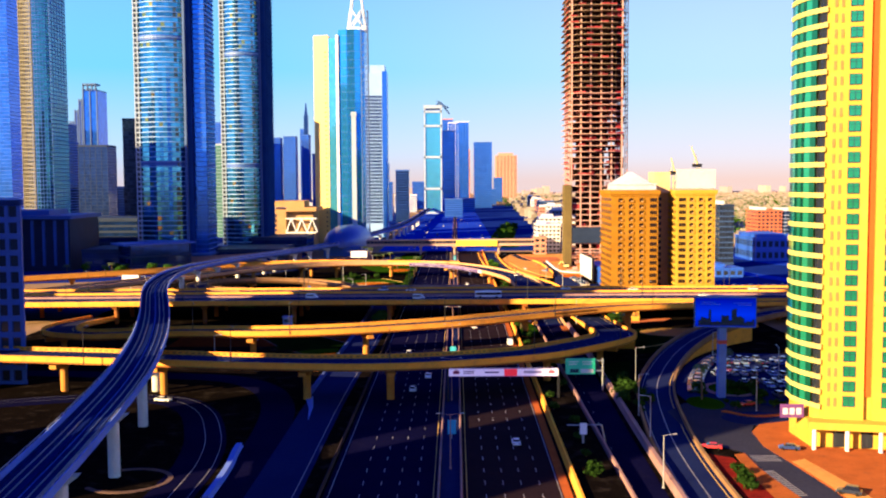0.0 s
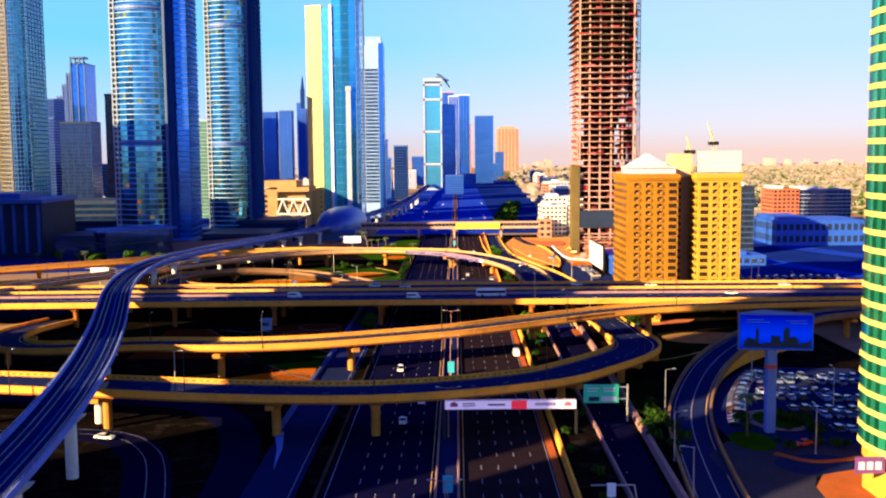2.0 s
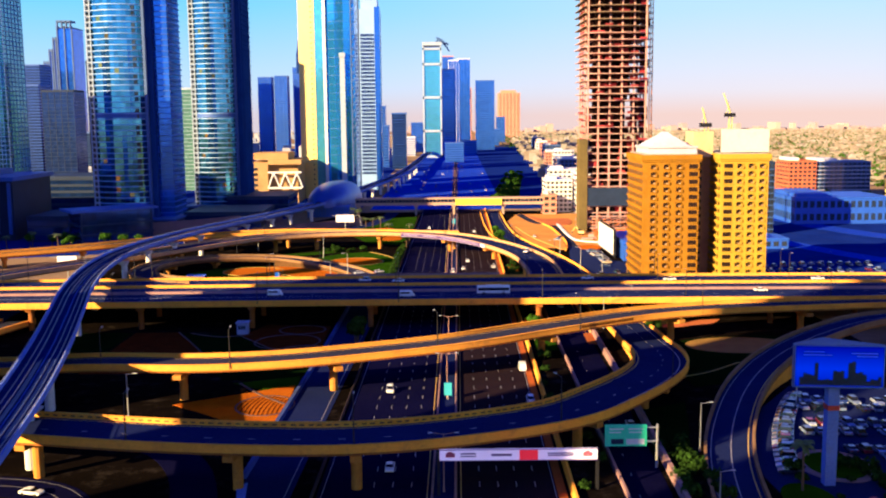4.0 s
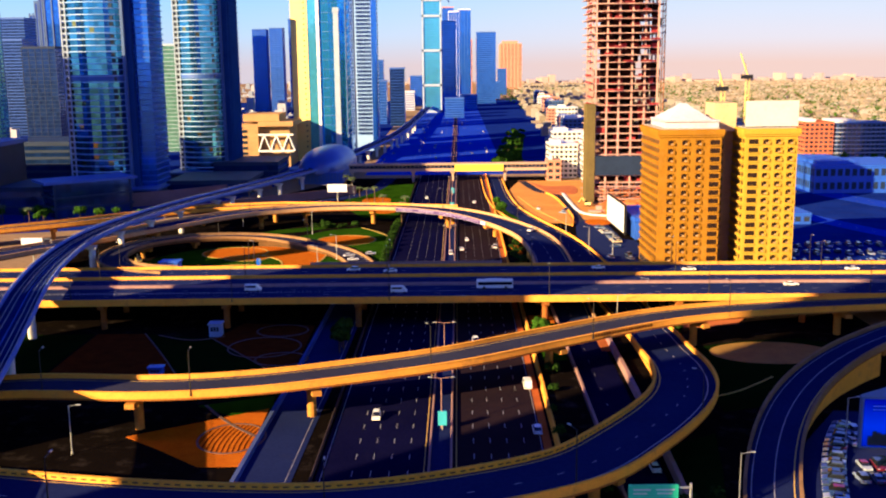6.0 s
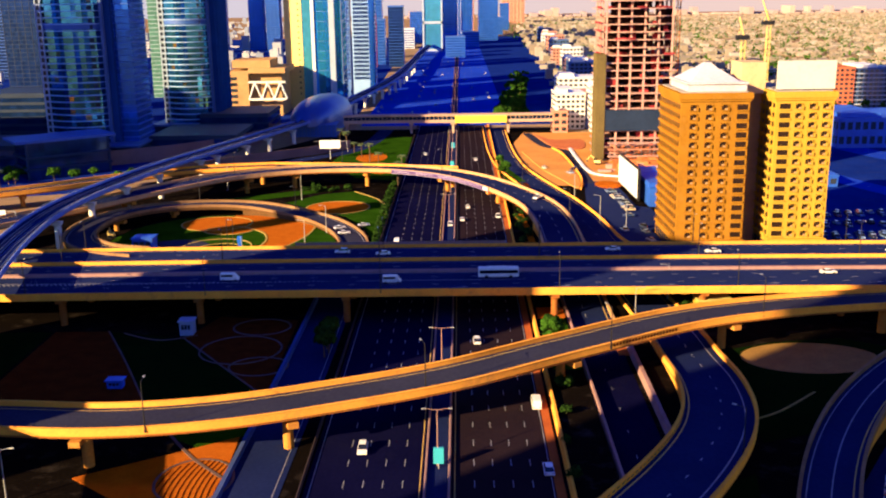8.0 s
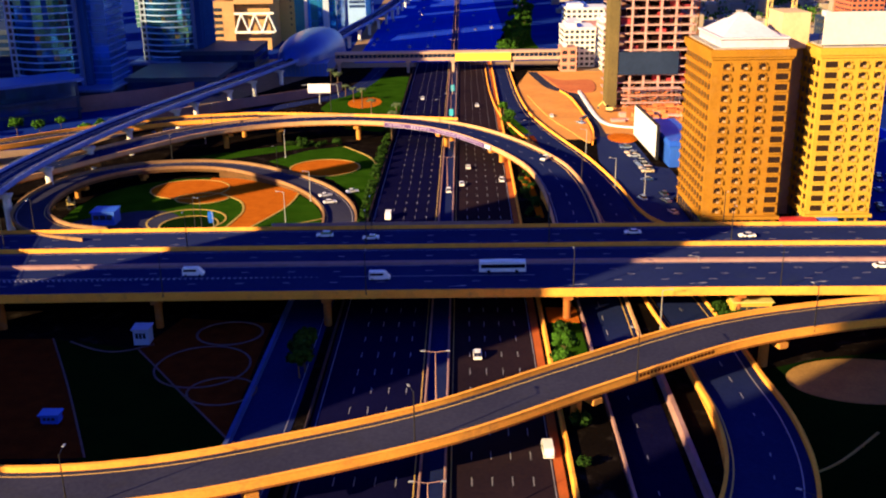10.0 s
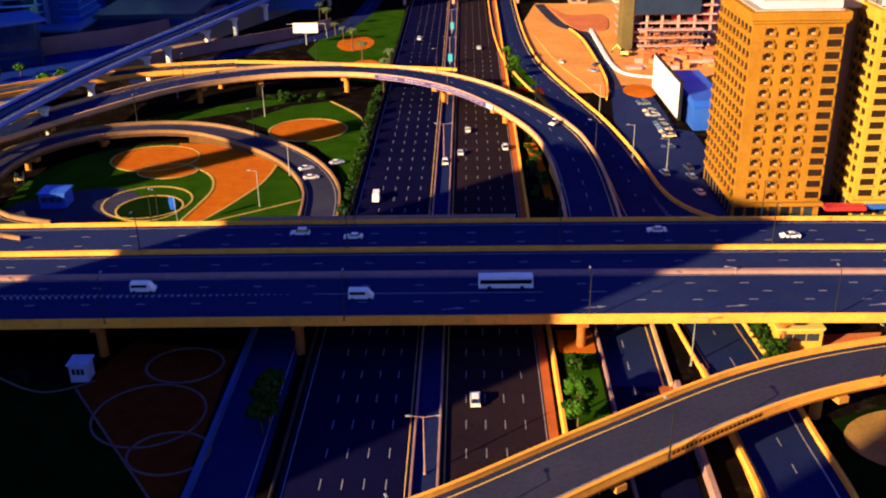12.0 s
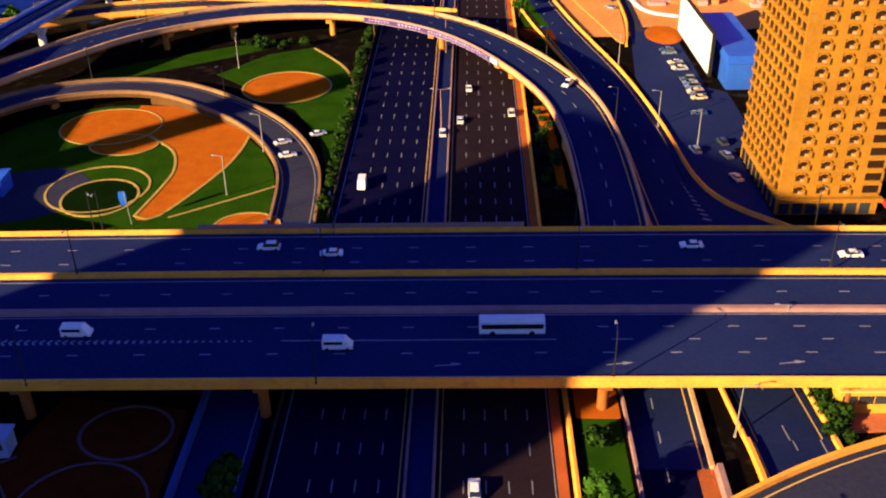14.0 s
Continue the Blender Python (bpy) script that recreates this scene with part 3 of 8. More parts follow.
diag_ramp = flyover("flyover_ramp", "sunlit ochre concrete flyover curving over the highway", DIAG, 6.4, M_ASPH_GREY, [(-4.6, 0.25, 0, 0, "yellow"), (4.6, 0.25, 0, 0, "white")], [40, 78] + beside(DIAG, [(-67.4, 350.7), (-25.5, 353), (34.8, 380), (81.2, 406), (125, 419)]), head=1.0)
far_ramp = flyover("flyover_ramp", "pale concrete ramp sweeping over the far highway", FAR, 7.6, M_ASPH, [(-6.0, 0.25, 0, 0, "yellow"), (0, 0.22, 3, 6, "white"), (6.0, 0.25, 0, 0, "white")], beside(FAR, [(-190, 492), (-160, 537), (-131, 580), (-89, 630), (-67.8, 640), (-31.5, 643), (8, 627), (30, 600)]), wall=M_PALEC)
west_ramp = flyover("flyover_ramp", "orange-lit concrete ramp joining from the west", WEST2, 6.5, M_ASPH_GREY, E1, spaced(WEST2, 38, 15))
flyover("flyover_ramp", "short concrete stub beside the far ramp that ends over the median", curve([(-80, 657, 9.0), (-50, 653.6, 8.95), (-20, 646.6, 8.9), (12.2, 639.2, 8.9)]), 3.4, M_ASPH_GREY, [], [92], parapets=(True, False))
loop_ramp = flyover("loop_ramp", "loop ramp with pale parapets round a planted island", [p for p in LOOP_A], 5.6, M_ASPH_GREY, [(-4.2, 0.22, 0, 0, "white"), (4.2, 0.22, 0, 0, "yellow")], spaced(LOOP_A, 30, 30), deck=M_SHADEC, foot=0.1, wall=M_PARA_SHADE)
rise_ramp = flyover("rising_road", "blue-shaded two-lane road rising to the bridge", RISE, 5.4, M_ASPH, [(-4.0, 0.22, 0, 0, "white"), (0.3, 0.22, 0, 0, "white"), (4.0, 0.22, 0, 0, "yellow")], beside(RISE, [(121, 385), (150, 400), (190, 408)]), wall=M_PARA_SHADE)
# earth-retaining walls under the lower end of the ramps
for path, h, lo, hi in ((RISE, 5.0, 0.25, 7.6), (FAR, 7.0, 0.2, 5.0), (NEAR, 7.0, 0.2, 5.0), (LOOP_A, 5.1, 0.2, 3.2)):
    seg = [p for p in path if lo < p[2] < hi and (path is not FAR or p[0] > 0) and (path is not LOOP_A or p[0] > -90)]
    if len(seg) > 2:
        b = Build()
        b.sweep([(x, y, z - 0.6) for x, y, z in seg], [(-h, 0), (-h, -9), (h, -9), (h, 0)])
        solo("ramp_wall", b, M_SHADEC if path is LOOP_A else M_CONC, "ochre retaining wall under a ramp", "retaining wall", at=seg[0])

road("service_road", "narrow asphalt service road between pale walls", SERV, -6.4, 6.2, M_ASPH_SHADE, [(5.2, 0.16, 0, 0, "white"), (0, 0.16, 3, 9, "white")], 0.11)
barrier("service_wall", "pale sloping concrete wall along the service road", [p for p in SERV], -8.5, M_KERB, 1.7, 0, 1.6)
b = Build()
walkway = [p for p in SERV if p[1] > 404] 
b.sweep(walkway, [(-7.8, 0.0), (-7.8, 0.22), (-4.9, 0.22), (-4.9, 0.0)])
serv_walk = solo("footway", b, M_PAVE, "reddish paved footway beside the service road", "pavement", kind="structure")
b = Build()
b.ribbon(walkway, -7.35, -7.1, 0.25, 1.2, 1.2)
part("kerb_mark", b, mat("kerb_paint_red", (0.62, 0.10, 0.04), (0.5, 0.08, 0.03), 0.7), serv_walk, kind="stuff")
low = [p for p in NEAR if p[1] > 425 and p[0] > 0]
road("slip_road", "two-lane slip road running under the bridge", low, -7.0, 7.0, M_ASPH, [(-5.6, 0.22, 0, 0, "yellow"), (0, 0.22, 4, 8, "white"), (5.6, 0.22, 0, 0, "yellow")], 0.11)
barrier("slip_wall", "low pale wall along the slip road", [p for p in low if p[1] > 546], 7.6, M_CONC, 0.6, 0, 1.1)
barrier("slip_wall", "low pale wall along the slip road", [p for p in low if p[1] < 487], 7.6, M_CONC, 0.6, 0, 1.1)
EXIT = curve([(72.2, 547, 0), (73.0, 531, 0), (75.2, 519, 0), (79.4, 510.5, 0), (86.5, 503, 0), (98, 494, 0), (120, 486, 0)])
barrier("slip_wall", "orange concrete wall curving away beside the exit lane", EXIT, 0, M_CONC, 0.7, 0, 1.3)
b = Build()
b.prism([(68, 476), (120, 476), (120, 485.6), (98, 493.6), (86.3, 502.6), (79.2, 510.2), (75.0, 518.8), (72.8, 531), (72.0, 547), (69.5, 547), (68, 520)], -0.1, 0.135)
exit_lane = solo("exit_lane", b, M_ASPH, "blue-shaded asphalt exit lane bending towards the hotel", "road", kind="structure")
b = Build()
for k in range(9):
    y, w = 505 + 2.4 * k, 1.9 - 0.19 * k
    b.quad((70.9 - 0.18 * k, y, 0.15), (70.9 - 0.18 * k + w, y - 0.9, 0.15), (70.9 - 0.18 * k + w, y - 0.4, 0.15), (70.9 - 0.18 * k, y + 0.5, 0.15))
part("gore_hatch", b, M_WHITE, exit_lane, kind="stuff")
barrier("slip_wall", "low pale wall along the slip road", low, -7.6, M_CONC, 0.6, 0, 1.1)
gl = [p for p in LOOP if p[1] < 506 and p[0] > -60]
road("west_service_road", "worn asphalt service road west of the highway", gl, -5.4, 5.4, M_ASPH, [(-4.2, 0.16, 0, 0, "white")], 0.11)
barrier("service_wall", "pale concrete wall along the western service road", [p for p in gl if p[1] > 283], 6.2, M_SLATE, 1.6, 0, 0.9)
BRANCH = curve([(-170, 326, 0), (-120, 320, 0), (-78, 314, 0), (-62, 306.5, 0), (-52, 293, 0), (-46, 275, 0), (-43.2, 255, 0), (-41.8, 225, 0), (-40.6, 192, 0), (-42.5, 60, 0), (-49, -260, 0)])
road("branch_road", "shaded asphalt branch road curving away under the ramp", BRANCH, -4.6, 4.6, M_ASPH_SHADE, [], 0.09)
barrier("service_wall", "pale sloping concrete wall along the branch road", [p for p in BRANCH if 186 < p[1] < 230], 5.6, M_METRO, 2.2, 0, 1.0)
b = Build().prism([(-36.9, 283), (-38.6, 280), (-36.2, 268), (-34.6, 254), (-35.2, 270)][::-1], 0.0, 0.35)
solo("gore_island", b, M_METRO, "pale concrete wedge where two roads part", "traffic island", kind="structure")
LOWER = curve([(-190, 262, 0), (-140, 272, 0), (-105, 283, 0), (-80, 281, 0), (-67.5, 268, 0), (-59.6, 246, 0), (-54.8, 222, 0), (-54, 190, 0), (-56.5, 60, 0), (-62, -100, 0)])
road("lower_loop_road", "curving asphalt road under the viaduct in shade", LOWER, -5.0, 5.0, M_ASPH_SHADE, [(-3.8, 0.16, 0, 0, "white"), (0, 0.16, 0, 0, "white")], 0.115)

M_WALLBR = mat("brownish_wall", (0.24, 0.15, 0.15), (0.17, 0.105, 0.11), 0.9, scale=0.08, fine=1.5, bump=0.1, stain=0.4, stain_c=(0.10, 0.06, 0.06))
barrier("retaining_wall", "long brownish concrete wall between the metro and the ramp", curve([(-150, 672, 0), (-124, 700, 0), (-100, 724, 0), (-72, 748, 0), (-52, 772, 0)]), 0, M_WALLBR, 0.9, 0, 5.2)
barrier("retaining_wall", "beige curved wall of a raised forecourt", curve([(-186, 716, 0), (-168, 728, 0), (-150, 742, 0), (-128, 768, 0), (-112, 800, 0)]), 0, M_WALLBR, 0.9, 0, 8.5)
road("frontage_road", "blue-shaded frontage road below a long wall", curve([(-128, 664, 0), (-104, 700, 0), (-76, 730, 0), (-52, 758, 0), (-40, 800, 0), (-34, 860, 0)]), -5, 5, M_ASPH, [(0, 0.2, 3, 6, "white")], 0.10)

# the main bridge: three carriageways side by side
bridge = thing("highway_bridge", (0, 457.8, 0), "long multi-lane concrete road bridge across the highway", "bridge")
b = Build()
b.sweep(MAIN, [(-26.2, 0.0), (-26.2, -0.6), (-24.5, -0.95), (-22.5, -2.1), (21.5, -2.1), (24.0, -0.95), (26.3, -0.6), (26.3, 0.0)])
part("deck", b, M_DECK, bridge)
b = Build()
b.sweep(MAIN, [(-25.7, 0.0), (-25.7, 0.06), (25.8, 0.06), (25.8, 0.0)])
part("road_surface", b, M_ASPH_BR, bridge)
for o, w, hgt, mm in ((-26.0, 0.30, 1.12, M_CONC), (26.1, 0.30, 1.12, M_CONC), (-8.6, 0.6, 1.1, M_CONC), (4.4, 0.95, 0.85, M_KERB)):
    b = Build()
    lo = -1.0 if abs(o) > 20 else 0.05
    b.sweep(MAIN, [(o - w, lo), (o - w * 0.8, hgt - 0.1), (o - w * 0.5, hgt), (o + w * 0.5, hgt), (o + w * 0.8, hgt - 0.1), (o + w, lo)])
    part("parapet" if abs(o) > 20 else "divider", b, mm, bridge)
b = Build()
for off, dash, gap in ((24.6, 0, 0), (17.8, 4, 8), (9.8, 4, 8), (5.9, 0, 0), (2.9, 0, 0), (-1.9, 4, 8), (-6.6, 0, 0), (-10.4, 0, 0), (-13.6, 4, 8), (-19.3, 4, 8), (-24.2, 0, 0)):
    b.ribbon(MAIN, off - 0.14, off + 0.14, 0.085, dash, gap)
east = [p for p in MAIN if p[0] > 30]
b.ribbon(east, 13.66, 13.94, 0.085, 4, 8)
b.ribbon([p for p in MAIN if -30 < p[0] < 31], 13.66, 13.94, 0.085)
# hatched gore where two lanes part
for k in range(95):
    x = -26 - 1.4 * k
    hw = min(1.3, 0.15 + 0.022 * k)
    y = 457.8 - 13.8
    b.quad((x, y - hw, 9.39), (x + 0.5, y - hw, 9.39), (x - hw * 0.8 + 0.5, y, 9.39), (x - hw * 0.8, y, 9.39))
    b.quad((x - hw * 0.8, y, 9.39), (x - hw * 0.8 + 0.5, y, 9.39), (x + 0.5, y + hw, 9.39), (x, y + hw, 9.39))
# turn arrows
for k in range(6):
    x, y = 8 + 30 * k, 457.8 - 21.6
    b.quad((x, y - 0.12, 9.39), (x + 3.2, y + 0.3, 9.39), (x + 3.2, y + 0.55, 9.39), (x, y + 0.12, 9.39))
    b.poly([(x + 3.0, y + 0.0, 9.39), (x + 4.8, y + 0.6, 9.39), (x + 2.8, y + 0.95, 9.39)])
part("lane_line", b, M_WHITE, bridge, kind="stuff")
for x in (-230, -185, -143, -104, -64.5, -22.3, 37.5, 80, 120, 150, 190):
    for y, cap in ((434.6, 2.6), (457.0, 3.2), (478.5, 3.2)):
        b = Build()
        pier(b, x, y, 7.2 if y > 440 else 8.3, 0, 1.0, cap, 1.3)
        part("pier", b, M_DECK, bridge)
# pale banner hung along the far parapet
b = Build()
for k in range(15):
    b.box(-44 + 5.03 * k, 484.42, 9.5, -43.88 + 5.03 * k, 484.52, 11.35)
rail_screen = thing("railing_screen", (-9, 484.3, 9.6), "long pale screen panels fixed to the bridge parapet", "screen panel")
part("post", b, M_STEEL, rail_screen, kind="stuff")
for k in range(14):
    b = Build().box(-43.95 + 5.03 * k, 484.25, 9.6, -38.98 + 5.03 * k, 484.4, 11.3)
    part("screen_panel", b, M_KERB, rail_screen)

# ---------------- metro viaduct ----------------
M_PIER = mat("painted_pier", (0.74, 0.72, 0.66), (0.62, 0.60, 0.55), 0.85, scale=0.12, fine=2.0, bump=0.1, stain=0.3, stain_c=(0.40, 0.36, 0.30))
metro = thing("metro_viaduct", (-100, 340, 0), "blue-grey concrete metro viaduct with twin tracks", "viaduct")
b = Build()
b.sweep(METRO, [(-5.0, 1.9), (-5.3, 1.9), (-5.3, 0.4), (-4.6, -0.3), (-2.4, -1.1), (2.4, -1.1), (4.6, -0.3), (5.3, 0.4), (5.3, 1.9), (5.0, 1.9), (4.8, 0.35), (-4.8, 0.35)])
part("trough", b, M_METRO, metro)
b = Build()
b.sweep(METRO, [(-4.4, 0.36), (-4.4, 0.55), (-0.5, 0.55), (-0.5, 0.36)])
b.sweep(METRO, [(0.5, 0.36), (0.5, 0.55), (4.4, 0.55), (4.4, 0.36)])
part("track_slab", b, M_BALLAST, metro)
b = Build()
for o in (-3.2, -1.75, 1.75, 3.2):
    b.sweep(METRO, [(o - 0.07, 0.55), (o - 0.07, 0.74), (o + 0.07, 0.74), (o + 0.07, 0.55)])
part("rail", b, M_RAIL, metro)
b = Build()
for o in (-0.22, 4.55, -4.55):
    b.sweep(METRO, [(o - 0.22, 0.36), (o - 0.22, 0.95), (o + 0.22, 0.95), (o + 0.22, 0.36)])
part("cable_trough", b, M_BALLAST, metro)
b = Build()
for o in (-5.15, 5.15):
    b.sweep(METRO, [(o - 0.05, 2.3), (o - 0.05, 2.4), (o + 0.05, 2.4), (o + 0.05, 2.3)])
    for d in range(0, 1180, 6):
        (x, y, z), a = along(METRO, d)
        nx, ny = math.sin(a), -math.cos(a)
        b.box(x + nx * o - 0.05, y + ny * o - 0.05, z + 1.9, x + nx * o + 0.05, y + ny * o + 0.05, z + 2.35)
part("handrail", b, M_STEEL, metro)
for y in (-230, -180, -130, -80, -30, 20, 70, 118, 163, 206, 250, 293, 337, 380, 424, 470, 515, 549, 585, 623, 671, 690, 727, 759, 800, 960, 1000, 1040, 1080, 1120, 1160, 1200, 1240, 1280, 1320, 1360, 1400):
    i = min(range(len(METRO)), key=lambda k: abs(METRO[k][1] - y))
    (x, yy, z), (nx, ny) = METRO[i], normals(METRO)[i]
    b = Build()
    if yy > 500:
        x, yy = x + 4.4, yy - 0.9
    elif yy < 310:
        x += 2.0
    b.cyl(x, yy, 0, z - 2.4, 1.25, 1.25, 14)
    c, s = ny, -nx
    for zz0, zz1, w in ((z - 2.6, z - 1.1, 0),):
        pts = [(-1.0, -1.3), (1.0, -1.3), (1.0, 1.3), (-1.0, 1.3)]
        lo, hi = (-5.5, 1.9) if yy > 500 else (-3.2, 3.2)
        top = [(-1.2, lo), (1.2, lo), (1.2, hi), (-1.2, hi)]
        i0 = len(b.v)
        for q, zz in ((pts, zz0), (top, zz1)):
            b.v += [(x - ny * u + nx * v, yy + nx * u + ny * v, zz) for u, v in q]
        b.f += [(i0, i0 + 1, i0 + 5, i0 + 4), (i0 + 1, i0 + 2, i0 + 6, i0 + 5), (i0 + 2, i0 + 3, i0 + 7, i0 + 6), (i0 + 3, i0, i0 + 4, i0 + 7), (i0 + 4, i0 + 5, i0 + 6, i0 + 7), (i0, i0 + 3, i0 + 2, i0 + 1)]
    part("pier", b, M_PIER, metro)

# ---------------- buildings: materials ----------------
G_CYAN = glass("curtain_glass_cyan", (0.04, 0.26, 0.40), 0.10, 0.9, 0.2)
G_TEAL = glass("curtain_glass_teal", (0.055, 0.33, 0.60), 0.10, 0.95, 0.35, warm=0.03)
G_BLUE = glass("curtain_glass_blue", (0.03, 0.18, 0.80), 0.12, 0.7, 0.2)
G_AZURE = glass("azure_glass", (0.03, 0.38, 1.0), 0.10, 0.8, 0.05)
G_DEEP = glass("curtain_glass_deep_blue", (0.02, 0.06, 0.22), 0.12, 0.7)
# matte dark blue in place of glass: the wings' shade is in the colour
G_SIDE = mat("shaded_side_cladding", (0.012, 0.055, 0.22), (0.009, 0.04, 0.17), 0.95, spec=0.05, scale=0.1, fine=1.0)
G_DARK = glass("dark_window_glass", (0.03, 0.04, 0.06), 0.10, 0.3, 0.5)
G_BROWN = mat("brown_window_glass", (0.030, 0.016, 0.010), (0.018, 0.010, 0.008), 0.3, spec=0.25, scale=0.5, fine=4.0)
G_GREEN = glass("green_window_glass", (0.012, 0.26, 0.16), 0.10, 0.55, 0.85)
G_SKY = glass("sky_blue_glass", (0.08, 0.52, 0.85), 0.12, 0.7, 0.10)
B_WHITE = mat("white_cladding", (0.72, 0.72, 0.73), (0.62, 0.62, 0.64), 0.55, scale=0.1, fine=1.0)
B_PALE = mat("pale_blue_cladding", (0.36, 0.45, 0.60), (0.30, 0.38, 0.52), 0.4, scale=0.1, fine=1.0)
B_LATT = mat("tan_lattice", (0.21, 0.19, 0.13), (0.16, 0.145, 0.10), 0.6, scale=0.1, fine=1.0)
B_BAND = mat("blue_white_cladding", (0.28, 0.46, 0.80), (0.22, 0.38, 0.70), 0.4, scale=0.1, fine=1.0)
B_CREAM = mat("cream_render", (0.58, 0.49, 0.12), (0.50, 0.42, 0.10), 0.75, scale=0.08, fine=1.5, stain=0.2, stain_c=(0.6, 0.45, 0.14))
# blue of walls out of the sun is put into these two greys
B_GREY = mat("shade_blue_cladding", (0.045, 0.112, 0.30), (0.033, 0.083, 0.235), 0.6, scale=0.1, fine=1.0, stain=0.2)
B_BLUEGR = mat("blue_grey_cladding", (0.026, 0.10, 0.42), (0.020, 0.08, 0.33), 0.55, scale=0.05, fine=1.0)
B_DARK = mat("dark_cladding", (0.017, 0.033, 0.078), (0.012, 0.024, 0.058), 0.6, spec=0.2, scale=0.1, fine=1.0)
B_GOLD = mat("gold_cladding", (0.78, 0.56, 0.15), (0.70, 0.50, 0.14), 0.45, scale=0.05, fine=0.6)
B_YEL = mat("yellow_render", (0.56, 0.35, 0.018), (0.48, 0.29, 0.015), 0.75, scale=0.08, fine=1.5, stain=0.2, stain_c=(0.6, 0.42, 0.10))
B_HOTEL = mat("ochre_render", (0.36, 0.165, 0.010), (0.28, 0.125, 0.008), 0.8, scale=0.12, fine=1.5, stain=0.3, stain_c=(0.36, 0.20, 0.07))
B_HOTELY = mat("yellow_ochre_render", (0.50, 0.32, 0.028), (0.43, 0.26, 0.022), 0.8, scale=0.12, fine=1.5, stain=0.3, stain_c=(0.50, 0.32, 0.09))
B_BROWN = mat("brown_stone", (0.48, 0.29, 0.13), (0.38, 0.22, 0.10), 0.8, scale=0.1, fine=1.0, stain=0.3)
B_RAW = mat("raw_concrete", (0.56, 0.34, 0.30), (0.42, 0.24, 0.22), 0.9, scale=0.2, fine=2.0, bump=0.2, stain=0.5, stain_c=(0.20, 0.13, 0.10))
# darker concrete for the slabs from floor 31 up
B_RAWUPPER = mat("duller_concrete", (0.27, 0.19, 0.13), (0.17, 0.115, 0.085), 0.9, scale=0.2, fine=2.0, bump=0.2, stain=0.5, stain_c=(0.10, 0.07, 0.06))
B_RAWRED = mat("shuttering_red", (0.36, 0.045, 0.05), (0.24, 0.03, 0.035), 0.8, scale=0.2, fine=2.0, stain=0.4, island=0.4)
# near-black: shade inside the open floors put into the colour
B_RAWDK = mat("void_shade", (0.030, 0.011, 0.010), (0.014, 0.006, 0.006), 0.9, scale=0.3, fine=2.0, stain=0.4, island=0.5)
B_NET = mat("orange_safety_mesh", (0.62, 0.20, 0.06), (0.50, 0.15, 0.05), 0.9, scale=0.3, fine=3.0, island=0.4)
B_ORANGE = mat("salmon_cladding", (0.56, 0.25, 0.16), (0.48, 0.21, 0.14), 0.7, scale=0.02, fine=0.5)
B_STRIP = mat("orange_red_render", (0.66, 0.10, 0.012), (0.58, 0.085, 0.010), 0.8, scale=0.1, fine=1.0)
B_REDBR = mat("terracotta_render", (0.50, 0.15, 0.07), (0.42, 0.12, 0.06), 0.8, scale=0.1, fine=1.0)
B_SHED = mat("blue_shed_sheet", (0.02, 0.11, 0.60), (0.015, 0.08, 0.48), 0.5, scale=0.2, fine=2.0, stain=0.2)
B_PLANT = mat("sandy_cream_render", (0.62, 0.46, 0.26), (0.54, 0.39, 0.22), 0.8, scale=0.1, fine=1.0, stain=0.2)
B_ROOFW = mat("lilac_white_sheet", (0.54, 0.51, 0.60), (0.46, 0.43, 0.51), 0.6, scale=0.1, fine=1.0, stain=0.2)
B_BOARD = mat("cream_board", (0.60, 0.58, 0.56), (0.54, 0.52, 0.50), 0.6, scale=0.1, fine=1.0, stain=0.15)
B_ROOF = mat("flat_roof", (0.38, 0.35, 0.32), (0.28, 0.26, 0.24), 0.9, scale=0.15, fine=1.5, stain=0.4)
B_SCREEN = mat("billboard_blank", (0.80, 0.80, 0.82), (0.76, 0.76, 0.78), 0.6, scale=0.1, fine=1.0)


def offset_poly(poly, d):
    """A counter-clockwise polygon moved outwards by d."""
    n, out = len(poly), []
    for i in range(n):
        (ax, ay), (bx, by), (cx, cy) = poly[i - 1], poly[i], poly[(i + 1) % n]
        e1, e2 = Vector((by - ay, ax - bx)).normalized(), Vector((cy - by, bx - cx)).normalized()
        m = (e1 + e2)
        m = m / max(0.35, m.dot(e1)) if m.length > 1e-6 else e1
        out.append((bx + m.x * d, by + m.y * d))
    return out


def panes(b, poly, z0, z1, floor, bay, inset=0.0, facets=None):
    """One quad for each bay of each floor of each facet, so that every pane is an island."""
    n = len(poly)
    k = max(1, round((z1 - z0) / floor))
    fh = (z1 - z0) / k
    for i in range(n):
        if facets is not None and i not in facets:
            continue
        (ax, ay), (bx, by) = poly[i], poly[(i + 1) % n]
        m = max(1, round(math.dist((ax, ay), (bx, by)) / bay))
        for s in range(m):
            x0, y0, x1, y1 = ax + (bx - ax) * s / m, ay + (by - ay) * s / m, ax + (bx - ax) * (s + 1) / m, ay + (by - ay) * (s + 1) / m
            for f in range(k):
                za, zb = z0 + fh * f, z0 + fh * (f + 1)
                b.quad((x0, y0, za), (x1, y1, za), (x1, y1, zb), (x0, y0, zb))


